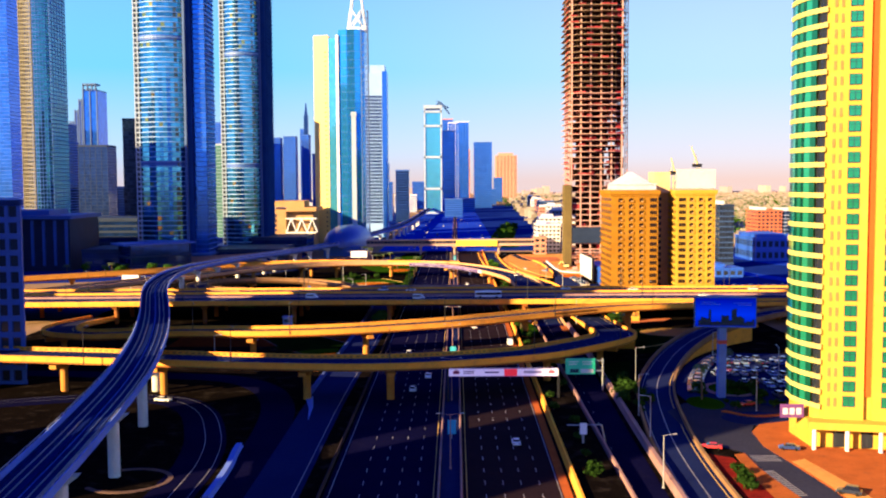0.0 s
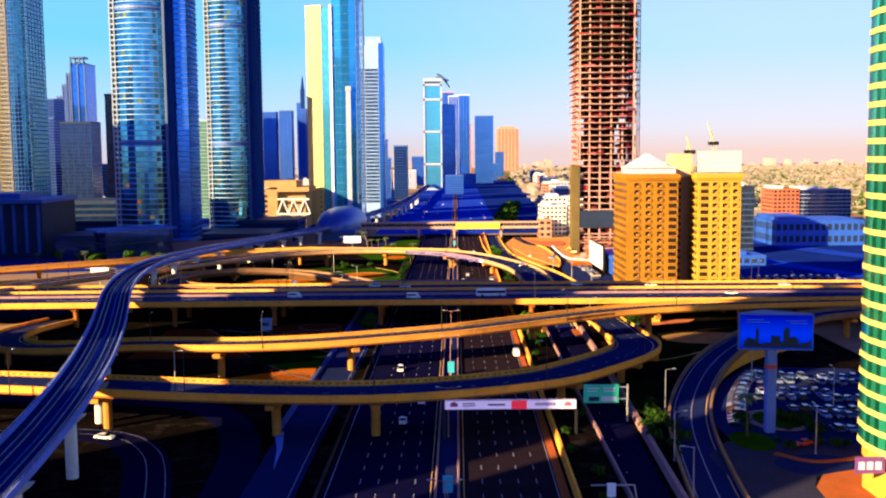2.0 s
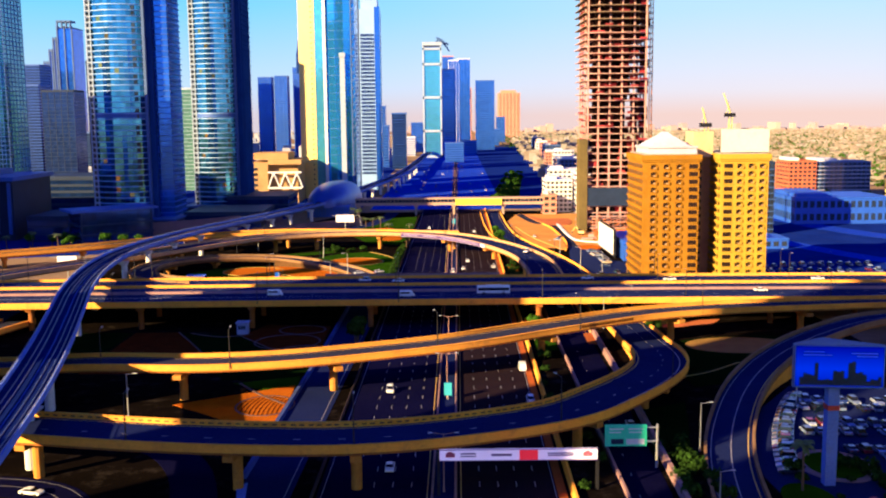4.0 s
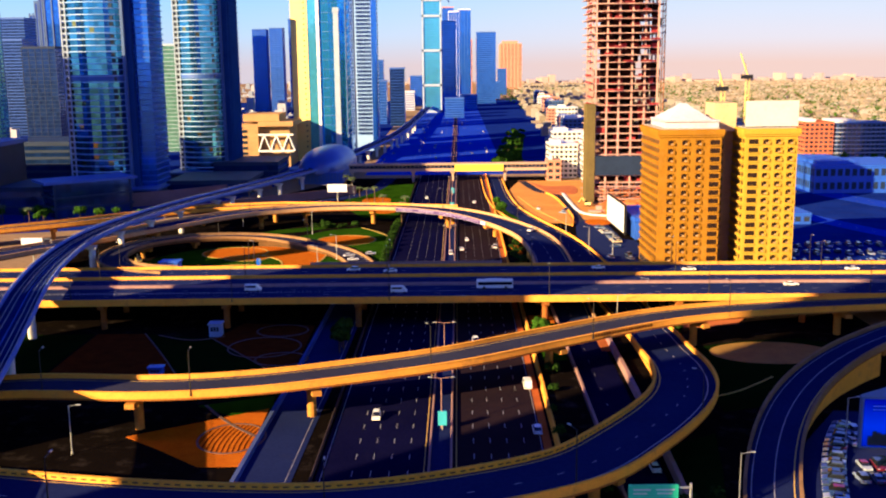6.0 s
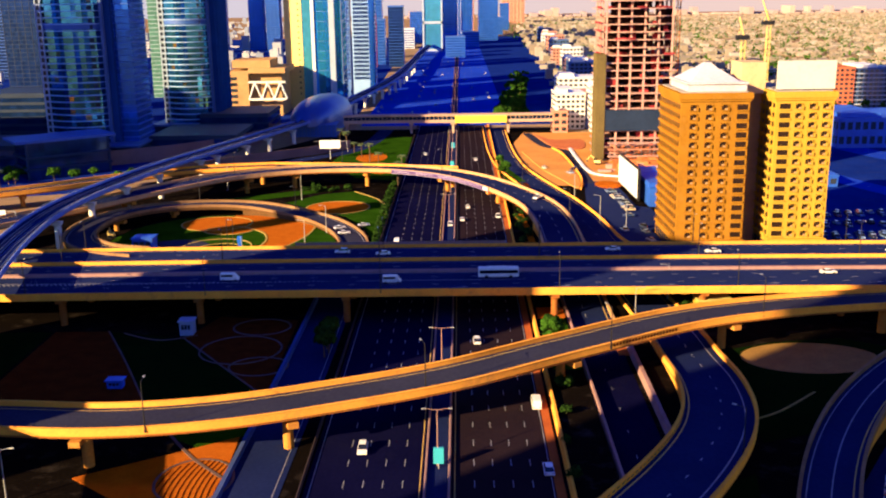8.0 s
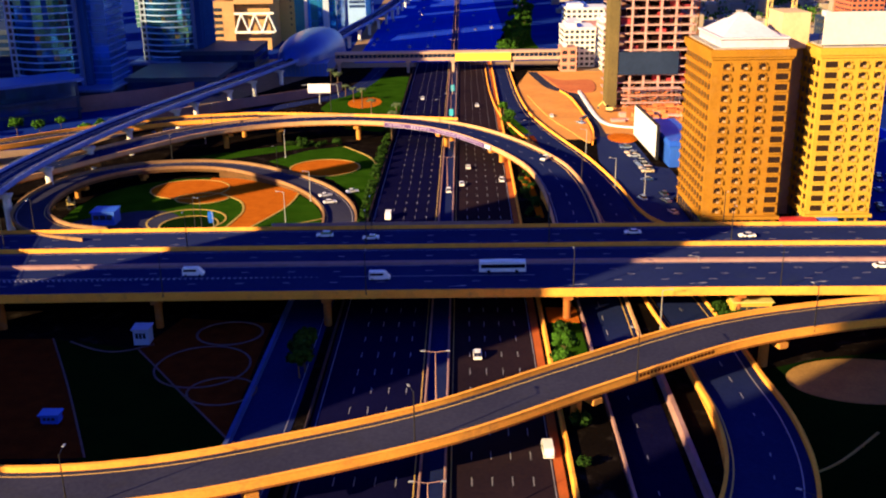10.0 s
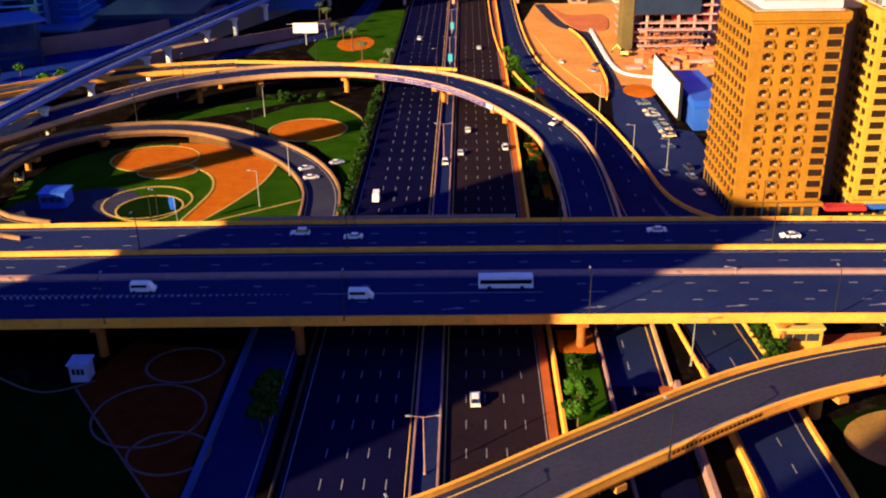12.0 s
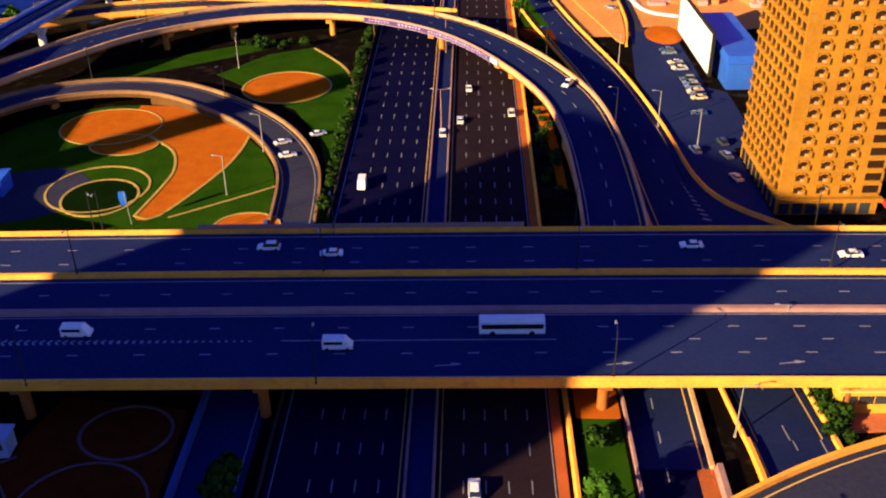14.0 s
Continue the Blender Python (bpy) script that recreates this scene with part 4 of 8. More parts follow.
def tower(name, label, poly, z1, floor, g_mat, band_mat, band=0.9, out=0.35, bay=3.0, mull=0.0, mull_mat=None, z0=0.0, crown=2.0, mull_w=0.25, category="tower"):
    """A curtain-wall tower: panes, a band at each floor, mullions, a parapet."""
    cx, cy = sum(p[0] for p in poly) / len(poly), sum(p[1] for p in poly) / len(poly)
    t = thing(name, (cx, cy, z0), label, category)
    b = Build()
    panes(b, poly, z0, z1, floor, bay)
    b.poly([(x, y, z1) for x, y in poly])
    part("glazing", b, g_mat, t, kind="stuff")
    if band:
        k = max(1, round((z1 - z0) / floor))
        o = offset_poly(poly, out)
        zs = [z0 + (z1 - z0) * f / k for f in range(k + 1)]
        if 560 < cy < 1250:
            floors_of(t, "floor_band", o, band / 2, zs, band_mat)
        else:
            b = Build()
            for z in zs:
                b.prism(o, z - band / 2, z + band / 2)
            part("floor_band", b, band_mat, t, kind="stuff")
    if mull:
        b = Build()
        for i in range(len(poly)):
            (ax, ay), (bx, by) = poly[i], poly[(i + 1) % len(poly)]
            d = math.dist((ax, ay), (bx, by))
            m = max(1, round(d / mull))
            nx, ny = (by - ay) / d, (ax - bx) / d
            for s in range(m):
                x, y = ax + (bx - ax) * s / m, ay + (by - ay) * s / m
                ux, uy = (bx - ax) / d * mull_w, (by - ay) / d * mull_w
                b.prism([(x - ux, y - uy), (x - ux + nx * out * 1.3, y - uy + ny * out * 1.3), (x + ux + nx * out * 1.3, y + uy + ny * out * 1.3), (x + ux, y + uy)][::1], z0, z1)
        part("mullion", b, mull_mat or band_mat, t, kind="stuff")
    if crown:
        b = Build()
        b.prism(offset_poly(poly, out + 0.1), z1 + 0.02, z1 + crown)
        part("roof_parapet", b, band_mat, t)
    return t


def floors_of(t, name, poly, half, zs, material):
    """The same slab edge at each of the given heights, on one shared mesh."""
    o = origin(t)
    me = Build().prism([(x - o.x, y - o.y) for x, y in poly], -half, half).mesh(name, material)
    for z in zs:
        piece(name, me, t, (0, 0, z - o.z))


def rect(x0, y0, x1, y1):
    return [(x0, y0), (x1, y0), (x1, y1), (x0, y1)]


def arc_front(x0, x1, y, bulge, depth, n=10, y_left=None):
    """A plan with a bowed front towards -y."""
    pts = [(x0 + (x1 - x0) * k / n, y - bulge * math.sin(math.pi * k / n) ** 0.8) for k in range(n + 1)]
    return pts + [(x1, y + depth), (x0, y + depth)]


# ---- twin residential towers with bowed fronts ----
def twin(x, y, top, wing, label, hw=17.0):
    """x, y: the front middle of the bowed bay."""
    t = thing("residential_tower", (x, y + 20, 0), label, "tower", "twin towers")
    xl, xr = x + 17 - hw, x - 17 + hw
    plan = arc_front(x - hw, x + hw, y + 8, 8.0, 34, 12)
    b = Build()
    panes(b, plan, 8, top, 3.7, 3.1)
    b.poly([(px, py, top) for px, py in plan])
    part("glazing", b, G_TEAL, t, kind="stuff")
    o = offset_poly(plan, 0.9)
    bands = []
    k = round((top - 8) / 3.7)
    for f in range(k + 1):
        z = 8 + (top - 8) * f / k
        bands.append(z)
    floors_of(t, "balcony_band", o, 0.26, bands, B_BAND)
    # balconies stacked on the corner bay: white posts, dark boxes for shaded recesses
    b = Build()
    for f in range(k):
        z = 8 + (top - 8) * (f + 0.5) / k
        b.box(xl - 19.0, y + 6.2, z - 1.3, xl - 16.3, y + 12.5, z + 0.9)
    part("corner_recess", b, G_DARK, t, kind="stuff")
    b = Build()
    for xx, yy in ((xl - 19.2, y + 5.9), (xl - 19.2, y + 12.6), (xl - 16.2, y + 5.4)):
        b.box(xx - 0.35, yy - 0.35, 0, xx + 0.35, yy + 0.35, top)
    for f in range(k + 1):
        z = 8 + (top - 8) * f / k
        b.box(xl - 19.6, y + 5.7, z - 0.4, xl - 15.8, y + 13, z + 0.5)
    part("corner_balcony", b, B_PALE, t, kind="stuff")
    # dark boxes on the front in place of recessed balconies in shade
    b = Build()
    for f in range(k):
        if f % 3 != 2:
            z = 8 + (top - 8) * (f + 0.5) / k
            b.box(xr + 10.5, y + 3.3, z - 1.25, xr + 13.4, y + 7.0, z + 1.2)
    part("balcony_recess", b, G_DARK, t, kind="stuff")
    # dark slot and tall pale fin
    b = Build().box(xr + 17.0, y + 7, 0, xr + 22.6, y + 40, top + 6)
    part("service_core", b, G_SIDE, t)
    b = Build().box(xr + 17.4, y + 4.2, 0, xr + 19.2, y + 12, top + 8)
    part("fin", b, B_GREY, t)
    # second wing
    w2 = rect(xr + 22.5, y + 12, xr + 22.5 + wing, y + 42)
    b = Build()
    panes(b, w2, 8, top, 3.7, 2.7)
    b.poly([(px, py, top) for px, py in w2])
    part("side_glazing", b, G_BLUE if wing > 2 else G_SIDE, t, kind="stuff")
    bands = []
    o = offset_poly(w2, 0.7)
    for f in range(k + 1):
        z = 8 + (top - 8) * f / k
        bands.append(z)
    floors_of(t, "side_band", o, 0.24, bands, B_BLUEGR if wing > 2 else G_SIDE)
    # two plant floors
    for z in (75, 168):
        part("plant_floor", Build().prism(offset_poly(plan, 0.5), z, z + 3.6), B_BLUEGR, t)
    b = Build().box(x - 22, y - 6, 0, x + 26 + wing, y + 44, 8)
    part("base_storey", b, B_DARK, t)
    b = Build().box(x - 24, y - 8, 8, x + 28 + wing, y + 46, 9.2)
    part("base_canopy", b, B_GREY, t)
    return t


twin(-208, 740, 262, 9.5, "tall glass residential tower with white balcony bands")
twin(-167, 836, 262, 0.7, "tall glass residential tower with bowed white-banded front", 14.8)

# ---- towers behind and between ----
tower("office_tower", "tall grey-green glass tower with a lit grid edge", arc_front(-386.5, -359.5, 925, 4, 40), 285, 3.8, G_CYAN, B_BLUEGR, 0.7, 0.3, 3.2, 6.5, B_BLUEGR)
# stands out of view, kept for the shade it casts on the station
b_t = tower("office_tower", "unseen dark blue glass tower with a rounded shoulder", rect(-363, 600, -294, 640), 132, 4.0, G_DEEP, B_BLUEGR, 0.5, 0.2, 4.0, crown=0)
b = Build()
for k in range(8):
    a0, a1 = math.pi / 2 * k / 8, math.pi / 2 * (k + 1) / 8
    b.box(-363, 600, 132 + 15 * math.sin(a0), -318 + 24 * math.cos(a0), 640, 132 + 15 * math.sin(a1))
part("rounded_crown", b, G_DEEP, b_t)
tower("office_tower", "deep blue glass tower behind the western edge", rect(-505, 1085, -467, 1120), 330, 4.0, G_BLUE, B_BLUEGR, 0.5, 0.2, 4.0)
lit = thing("lattice_front", (-380, 920, 0), "tan lattice screen on the edge of a glass tower", "facade screen")
b = Build()
for k in range(8):
    b.box(-386.9 + 1.7 * k, 922.4 - 0.3 * k, 8, -386.3 + 1.7 * k, 925.6 - 0.3 * k, 284)
part("upright", b, B_LATT, lit, kind="stuff")
b = Build()
for f in range(72):
    b.prism([(-387.0, 922.6), (-374.5, 920.0), (-374.5, 922.8), (-387.0, 925.4)], 8 + 3.8 * f, 8.7 + 3.8 * f)
part("cross_bar", b, B_LATT, lit, kind="stuff")
step_t = thing("stepped_tower", (-580, 1650, 0), "stepped blue-grey apartment tower with open crown", "tower")
for k, (x0, x1, z) in enumerate(((-604, -594, 160), (-594, -586, 178), (-586, -578, 195), (-578, -556, 212))):
    b = Build()
    panes(b, rect(x0, 1630 - 3 * k, x1, 1670), 0, z, 4.0, 4.0)
    part("glazing", b, G_BLUE, step_t)
    b = Build()
    for xx in (x0, (x0 + x1) / 2, x1):
        b.box(xx - 0.9, 1628.5 - 3 * k, 0, xx + 0.9, 1631 - 3 * k, z + 4)
    b.box(x0, 1629 - 3 * k, z, x1, 1670, z + 2)
    part("ribs", b, B_GREY, step_t)
b = Build()
for xx in (-577, -570, -563, -557):
    b.box(xx - 0.8, 1618, 212, xx + 0.8, 1622, 222)
b.box(-578, 1618, 221, -556, 1640, 223.5)
part("crown_frame", b, B_GREY, step_t)
tower("office_block", "dark slab block with pale ribbed side", rect(-396, 1090, -364, 1120), 102, 3.8, G_DEEP, B_DARK, 0.5, 0.2, 3.2, 6.4, B_DARK)
tower("apartment_block", "violet-grey apartment block behind the towers", rect(-560, 1380, -515, 1420), 118, 3.8, G_DEEP, B_BLUEGR, 0.8, 0.3, 4)
tower("apartment_block", "stepped violet-grey apartment block far behind", rect(-610, 1500, -560, 1540), 150, 3.8, G_DEEP, B_BLUEGR, 0.8, 0.3, 4)
tower("office_block", "dark narrow slab tower behind the twin tower", rect(-318, 1000, -300, 1030), 125, 3.8, G_DARK, B_DARK, 0.5, 0.2, 3.0)
tower("office_block", "deep blue slab tower between the twins", rect(-262, 905, -246, 940), 175, 3.8, G_DEEP, B_DARK, 0.4, 0.2, 3.0)
tower("office_block", "pale green glass block between the twin towers", rect(-272, 1120, -238, 1150), 104, 3.8, glass("sage_glass", (0.16, 0.42, 0.34), 0.15, 0.6, 0.2), B_PALE, 0.5, 0.2, 3.0)
tower("office_block", "hazy grey block in the gap of towers", rect(-500, 1480, -470, 1510), 55, 3.8, G_DEEP, B_GREY, 0.8, 0.2, 4.0)
for x0, x1, y, z in ((-345, -320, 2000, 150), (-322, -300, 2050, 138), (-305, -282, 1950, 150), (-285, -270, 2060, 158), (-300, -292, 2150, 175), (-430, -400, 1900, 175), (-400, -378, 1950, 140), (-268, -255, 2100, 120)):
    tower("office_tower", "distant blue glass tower in haze", rect(x0, y, x1, y + 30), z, 4.0, G_BLUE, B_BLUEGR, 1.2, 0.3, 5.0, 7.0, B_BLUEGR)
b = Build()
b.prism([(-292, 2150), (-283, 2150), (-283, 2160), (-292, 2160)], 0, 205)
b.prism([(-291, 2151), (-284, 2151), (-284, 2158), (-291, 2158)], 205, 232, 0.25)
solo("spire_tower", b, G_DEEP, "distant blue spire tower in haze", "tower", at=(-288, 2150, 0))

# ---- gold and blue tower with lattice mast ----
gold = thing("gold_tower", (-98, 1018, 0), "blue glass tower with gold slab edge and white mast", "tower")
b = Build()
b.prism([(-126, 1008), (-111, 1004), (-110, 1043), (-126, 1043)], 0, 209)
part("gold_slab", b, B_GOLD, gold)
b = Build()
for f in range(40):
    z = 12 + f * 4.6
    b.quad((-114.6, 1004.92, z), (-113.2, 1004.52, z), (-113.2, 1004.52, z + 1.4), (-114.6, 1004.92, z + 1.4))
part("slot_window", b, G_DARK, gold, kind="stuff")
b = Build()
panes(b, [(-110.9, 1004.5), (-103, 1002.5), (-102, 1043), (-110.8, 1043)], 0, 206, 4.0, 3.0)
part("teal_glazing", b, G_SKY, gold)
b = Build()
b.prism([(-103, 1002), (-100.6, 1001.5), (-100.6, 1043), (-103, 1043)], 0, 209)
part("white_fin", b, B_WHITE, gold)
blue_plan = [(-100.6, 1004), (-92, 999.5), (-84, 998), (-78, 999), (-74.5, 1004), (-74, 1043), (-100.6, 1043)]
b = Build()
panes(b, blue_plan, 0, 214, 4.0, 2.5)
b.poly([(x, y, 214) for x, y in blue_plan])
part("curved_glazing", b, G_AZURE, gold)
b = Build()
for z in range(8, 214, 8):
    b.prism(offset_poly(blue_plan, 0.12), z - 0.12, z + 0.12)
part("glazing_bar", b, B_BLUEGR, gold, kind="stuff")
b = Build().box(-87.5, 995.5, 0, -83, 999, 132)
b.box(-88, 995, 128, -82.5, 1000, 131.5)
part("white_stair_tower", b, B_PALE, gold)
b = Build()
for x, y in ((-77, 996), (-70.5, 996), (-70.5, 1002)):
    b.tube((x, y, 0), (x, y, 232), 0.55)
for k in range(32):
    z = 8 + 7 * k
    b.tube((-77, 996, z), (-70.5, 996, z + 7), 0.35)
    b.tube((-70.5, 996, z), (-70.5, 1002, z + 7), 0.35)
    b.tube((-77, 996, z), (-70.5, 996, z), 0.3)
part("lattice", b, B_GREY, gold)
b = Build()
for sx, sy in ((-1, -1), (1, -1), (1, 1), (-1, 1)):
    b.tube((-82 + 9 * sx, 1013 + 9 * sy, 214), (-82 + 2.5 * sx, 1013 + 2.5 * sy, 262), 0.8)
    b.tube((-82 + 9 * sx, 1013 + 9 * sy, 214), (-82 - 6 * sx, 1013 + 6 * sy, 236), 0.6)
b.prism([(-91, 1004), (-73, 1004), (-73, 1022), (-91, 1022)], 214, 217)
part("mast_frame", b, B_WHITE, gold)
b = Build().prism([(-100, 1001), (-74, 1001), (-74, 1042), (-100, 1042)], 0, 9)
part("base_storey", b, B_BLUEGR, gold)

# ---- white gridded tower ----
grid_t = thing("white_tower", (-69, 1118, 0), "white office tower with a grid of small windows", "tower")
b = Build().box(-78.5, 1105, 0, -58, 1135, 182)
b.box(-76.5, 1107, 182, -60, 1133, 191)
part("wall", b, B_BAND, grid_t)
b = Build()
for f in range(38):
    z = 16 + f * 3.75
    for k in range(8):
        x = -77 + k * 1.75
        b.box(x, 1104.7, z, x + 1.25, 1105.2, z + 2.5)
    for k in range(4):
        b.box(-58.2, 1108 + k * 6, z, -57.7, 1110.5 + k * 6, z + 2.0)
part("window", b, G_DEEP, grid_t, kind="stuff")
b = Build().box(-62.8, 1104.3, 0, -57.4, 1110, 184)
part("corner_glazing", b, G_BLUE, grid_t)

# ---- far row of towers along the road ----
lb = tower("office_tower", "light blue glass tower with white framed bays", rect(-27, 1890, 4, 1925), 196, 4.2, G_SKY, B_BLUEGR, 0.5, 0.2, 4.0)
b = Build()
for z in (0, 46, 106, 165, 192):
    b.box(-28.5, 1888, z, 5.5, 1891, z + 4)
for x in (-28.5, 2.8):
    b.box(x, 1888, 0, x + 2.7, 1891, 204)
b.box(-29, 1887, 200, 6, 1925, 206)
part("white_frame", b, B_PALE, lb)
b = Build()
for k in range(5):
    b.tube((-6 + 5 * k, 1900, 205), (2 + 4 * k, 1905, 214 - 3 * k), 1.4)
    b.tube((-4 + 4 * k, 1902, 215 - 3 * k), (8 + 3 * k, 1902, 210 - 5 * k), 1.2)
part("roof_sculpture", b, B_GREY, lb)
tower("office_tower", "deep blue glass tower with rounded shoulder", rect(5, 1930, 32, 1970), 158, 4.2, G_BLUE, B_BLUEGR, 0.6, 0.2, 4)
tower("office_tower", "blue tower with pale vertical ribs", rect(20, 2100, 40, 2140), 184, 4.2, G_BLUE, B_WHITE, 0.0, 0.3, 4, 5, B_WHITE)
tower("office_tower", "pale topped blue tower in the far row", rect(8, 2150, 30, 2190), 195, 4.2, G_BLUE, B_ORANGE, 0.0, 0.3, 4, 4, B_GREY)
tower("office_tower", "slender blue tower with curved pale edge", rect(44, 2420, 72, 2460), 205, 4.2, G_BLUE, B_WHITE, 0.0, 0.3, 4, 7, B_GREY)
tower("office_tower", "blue slab tower in the far row", rect(81, 2290, 122, 2330), 150, 4.2, G_BLUE, B_BLUEGR, 0.8, 0.2, 4)
tower("office_tower", "narrow salmon tower in the far row", rect(66, 2500, 78, 2530), 140, 4.2, G_DARK, B_ORANGE, 2.4, 0.2, 4)
ot = tower("apartment_tower", "salmon apartment tower lit by low sun", rect(208, 3600, 282, 3680), 152, 4.2, G_DARK, B_ORANGE, 2.6, 0.3, 6, 12, B_ORANGE, mull_w=2.5)
b = Build().box(217, 3610, 152, 269, 3670, 163)
part("penthouse", b, B_ORANGE, ot)
tower("office_block", "dark blue block beside a lattice crane", rect(-66, 1500, -46, 1530), 78, 4, G_DEEP, B_BLUEGR, 0.4, 0.2, 4)
for x0, x1, y, z in ((-90, -74, 1560, 60), (-100, -86, 1700, 90), (10, 40, 1700, 30), (40, 72, 2000, 26), (-60, -30, 2200, 60), (120, 150, 2600, 40), (160, 185, 2900, 70)):
    tower("office_block", "distant blue-grey block in haze", rect(x0, y, x1, y + 28), z, 4, G_BLUE, B_BLUEGR, 1.2, 0.2, 5)
tower("office_block", "small white office block with vertical ribs", rect(-90, 1985, -46, 2020), 34, 4, G_BLUE, B_WHITE, 1.6, 0.3, 4, 4, B_WHITE)
b = Build()
b.tube((-82, 1500, 0), (-82, 1500, 70), 0.8)
b.tube((-82, 1500, 62), (-92, 1500, 108), 0.7)
solo("tower_crane", b, B_RAWRED, "distant red lattice crane between towers", "crane", at=(-82, 1500, 0))

# ---- low blocks at the foot of the western towers ----
canopy = thing("podium_pavilion", (-190, 690, 0), "low pavilion with a thin overhanging roof", "pavilion")
b = Build().prism([(-214, 668), (-173, 702), (-190, 724), (-230, 690)], 19.3, 20.6)
part("roof_slab", b, B_BLUEGR, canopy)
pav = [(-210, 671), (-177, 700), (-191, 719), (-224, 690)]
b = Build()
panes(b, pav, 0, 19.3, 4.8, 3.2)
part("glazing", b, G_DEEP, canopy)
b = Build()
for z in (5, 11):
    b.prism(offset_poly(pav, 1.2), z, z + 1.1)
for i in range(4):
    b.cyl(pav[i][0], pav[i][1], 0, 19.3, 0.7, 0.7, 8)
part("terrace", b, B_DARK, canopy)
brown = thing("truss_building", (-140, 960, 0), "golden stone building with a white truss opening", "building")
for q in ((-163, 948, 0, -147.05, 1000, 36), (-147, 955, 0, -122, 999.9, 34), (-147, 948, 34.05, -118, 1000, 38), (-160, 952, 38.05, -130, 990, 44)):
    part("wall", Build().box(*q), B_BROWN, brown)
b = Build()
b.box(-147, 947, 13, -118, 949, 14.6)
b.box(-147, 947, 26.5, -118, 949, 28)
for k in range(3):
    b.tube((-147 + 10 * k, 948, 14), (-142 + 10 * k, 948, 27), 0.8)
    b.tube((-142 + 10 * k, 948, 27), (-137 + 10 * k, 948, 14), 0.8)
part("truss", b, B_WHITE, brown, kind="stuff")
b = Build()
for k in range(6):
    b.box(-162, 947.7, 6 + 4.6 * k, -156, 948.2, 8.4 + 4.6 * k)
part("window", b, G_DARK, brown, kind="stuff")
left_pod = thing("office_podium", (-300, 720, 0), "dark low office block with white columns", "building")
b = Build().box(-330, 700, 0, -262, 760, 38)
part("wall", b, B_DARK, left_pod)
b = Build()
for k in range(9):
    b.box(-329 + 8 * k, 698.6, 4, -327.2 + 8 * k, 700.2, 36)
b.box(-333, 697, 37, -260, 762, 39.5)
b.box(-318, 710, 39.5, -280, 745, 43)
part("colonnade", b, B_BLUEGR, left_pod, kind="stuff")
tower("podium_block", "pale low podium block with rows of windows", rect(-292, 800, -240, 850), 32, 4.5, G_DEEP, B_DARK, 1.8, 0.2, 4)
tower("podium_block", "low dark glass block at the tower foot", rect(-250, 690, -222, 735), 14, 4.5, G_DEEP, B_DARK, 0.8, 0.2, 4)
tower("podium_block", "low blue-shaded commercial block beside the metro", rect(-172, 760, -120, 815), 9, 4.5, G_DEEP, B_DARK, 1.2, 0.2, 4)
tower("podium_block", "low dark retail block between the twin towers", rect(-158, 830, -112, 880), 14, 4.5, G_DEEP, B_DARK, 1.2, 0.2, 4)

# ---- blue office at the western edge ----
off = thing("office_building", (-150, 325, 0), "blue-grey office building with deep square windows", "building")
oplan = [(-178, 305), (-129, 305), (-148, 345), (-178, 345)]
b = Build().prism(oplan, 0, 56)
part("wall", b, B_BLUEGR, off)
o_f = origin(off)
me = Build().box(-28.3, -0.9, -0.85, 21.4, 0, 0.85).mesh("ledge", B_BLUEGR)
for f in range(12):
    piece("ledge", me, off, (0, 305 - o_f.y, 5.1 * f + 0.2))
me = Build().box(-0.6, -0.8, 0, 0.6, 0, 56).mesh("pilaster", B_BLUEGR)
for k in range(14):
    piece("pilaster", me, off, (20.6 - 3.75 * k, 305 - o_f.y, 0))
b = Build().prism(offset_poly(oplan, 0.9), 55.6, 57.4)
part("cornice", b, B_BLUEGR, off)
me = Build().box(-1.25, -0.06, 0, 1.25, 0.1, 3.4).mesh("window", G_DARK)
for f in range(11):
    for k in range(13):
        piece("window", me, off, (18.7 - 3.75 * k, 305 - o_f.y, 5.1 * f + 1.05))

# ---- unseen towers beside and behind the start of the walk, added for shade ----
def slab_at(s0, s1, d, depth, top, label):
    """A tower placed across the light: s is measured square to the light, d back along it."""
    lx, ly = SUN_DIR.x / math.hypot(SUN_DIR.x, SUN_DIR.y), SUN_DIR.y / math.hypot(SUN_DIR.x, SUN_DIR.y)
    nx, ny = ly, -lx
    c = [(s0, d), (s0, d + depth), (s1, d + depth), (s1, d)]
    poly = [(nx * s + lx * q, ny * s + ly * q) for s, q in c]
    a = sum(poly[i][0] * poly[(i + 1) % 4][1] - poly[(i + 1) % 4][0] * poly[i][1] for i in range(4))
    return tower("office_tower", label, poly if a > 0 else poly[::-1], top, 3.8, G_BLUE, B_GREY, 0.9, 0.3, 4)


slab_at(-258, -196, -150, 50, 190, "unseen banded tower shading the highway from the west")
slab_at(-186, -142, -150, 50, 170, "unseen banded tower shading the start of the highway")
slab_at(-770, -690, 60, 40, 130, "unseen banded tower shading the foot of the twin towers")
slab_at(-487, -475, -60, 40, 130, "unseen narrow tower shading the loop from the west")
slab_at(-406, -315.5, 0, 50, 120, "unseen broad banded tower shading the bridge from the west")
# four more added out of view, to keep sky light off the ground
tower("office_tower", "unseen banded sky-blocking tower east of the start", rect(165, 60, 205, 110), 200, 3.8, G_BLUE, B_GREY, 0.9, 0.3, 4)
tower("office_tower", "unseen banded sky-blocking tower on the eastern roadside", rect(165, -60, 210, 0), 230, 3.8, G_BLUE, B_GREY, 0.9, 0.3, 4)
tower("office_tower", "unseen banded sky-blocking tower on the western roadside", rect(-230, -190, -180, -140), 220, 3.8, G_BLUE, B_GREY, 0.9, 0.3, 4)
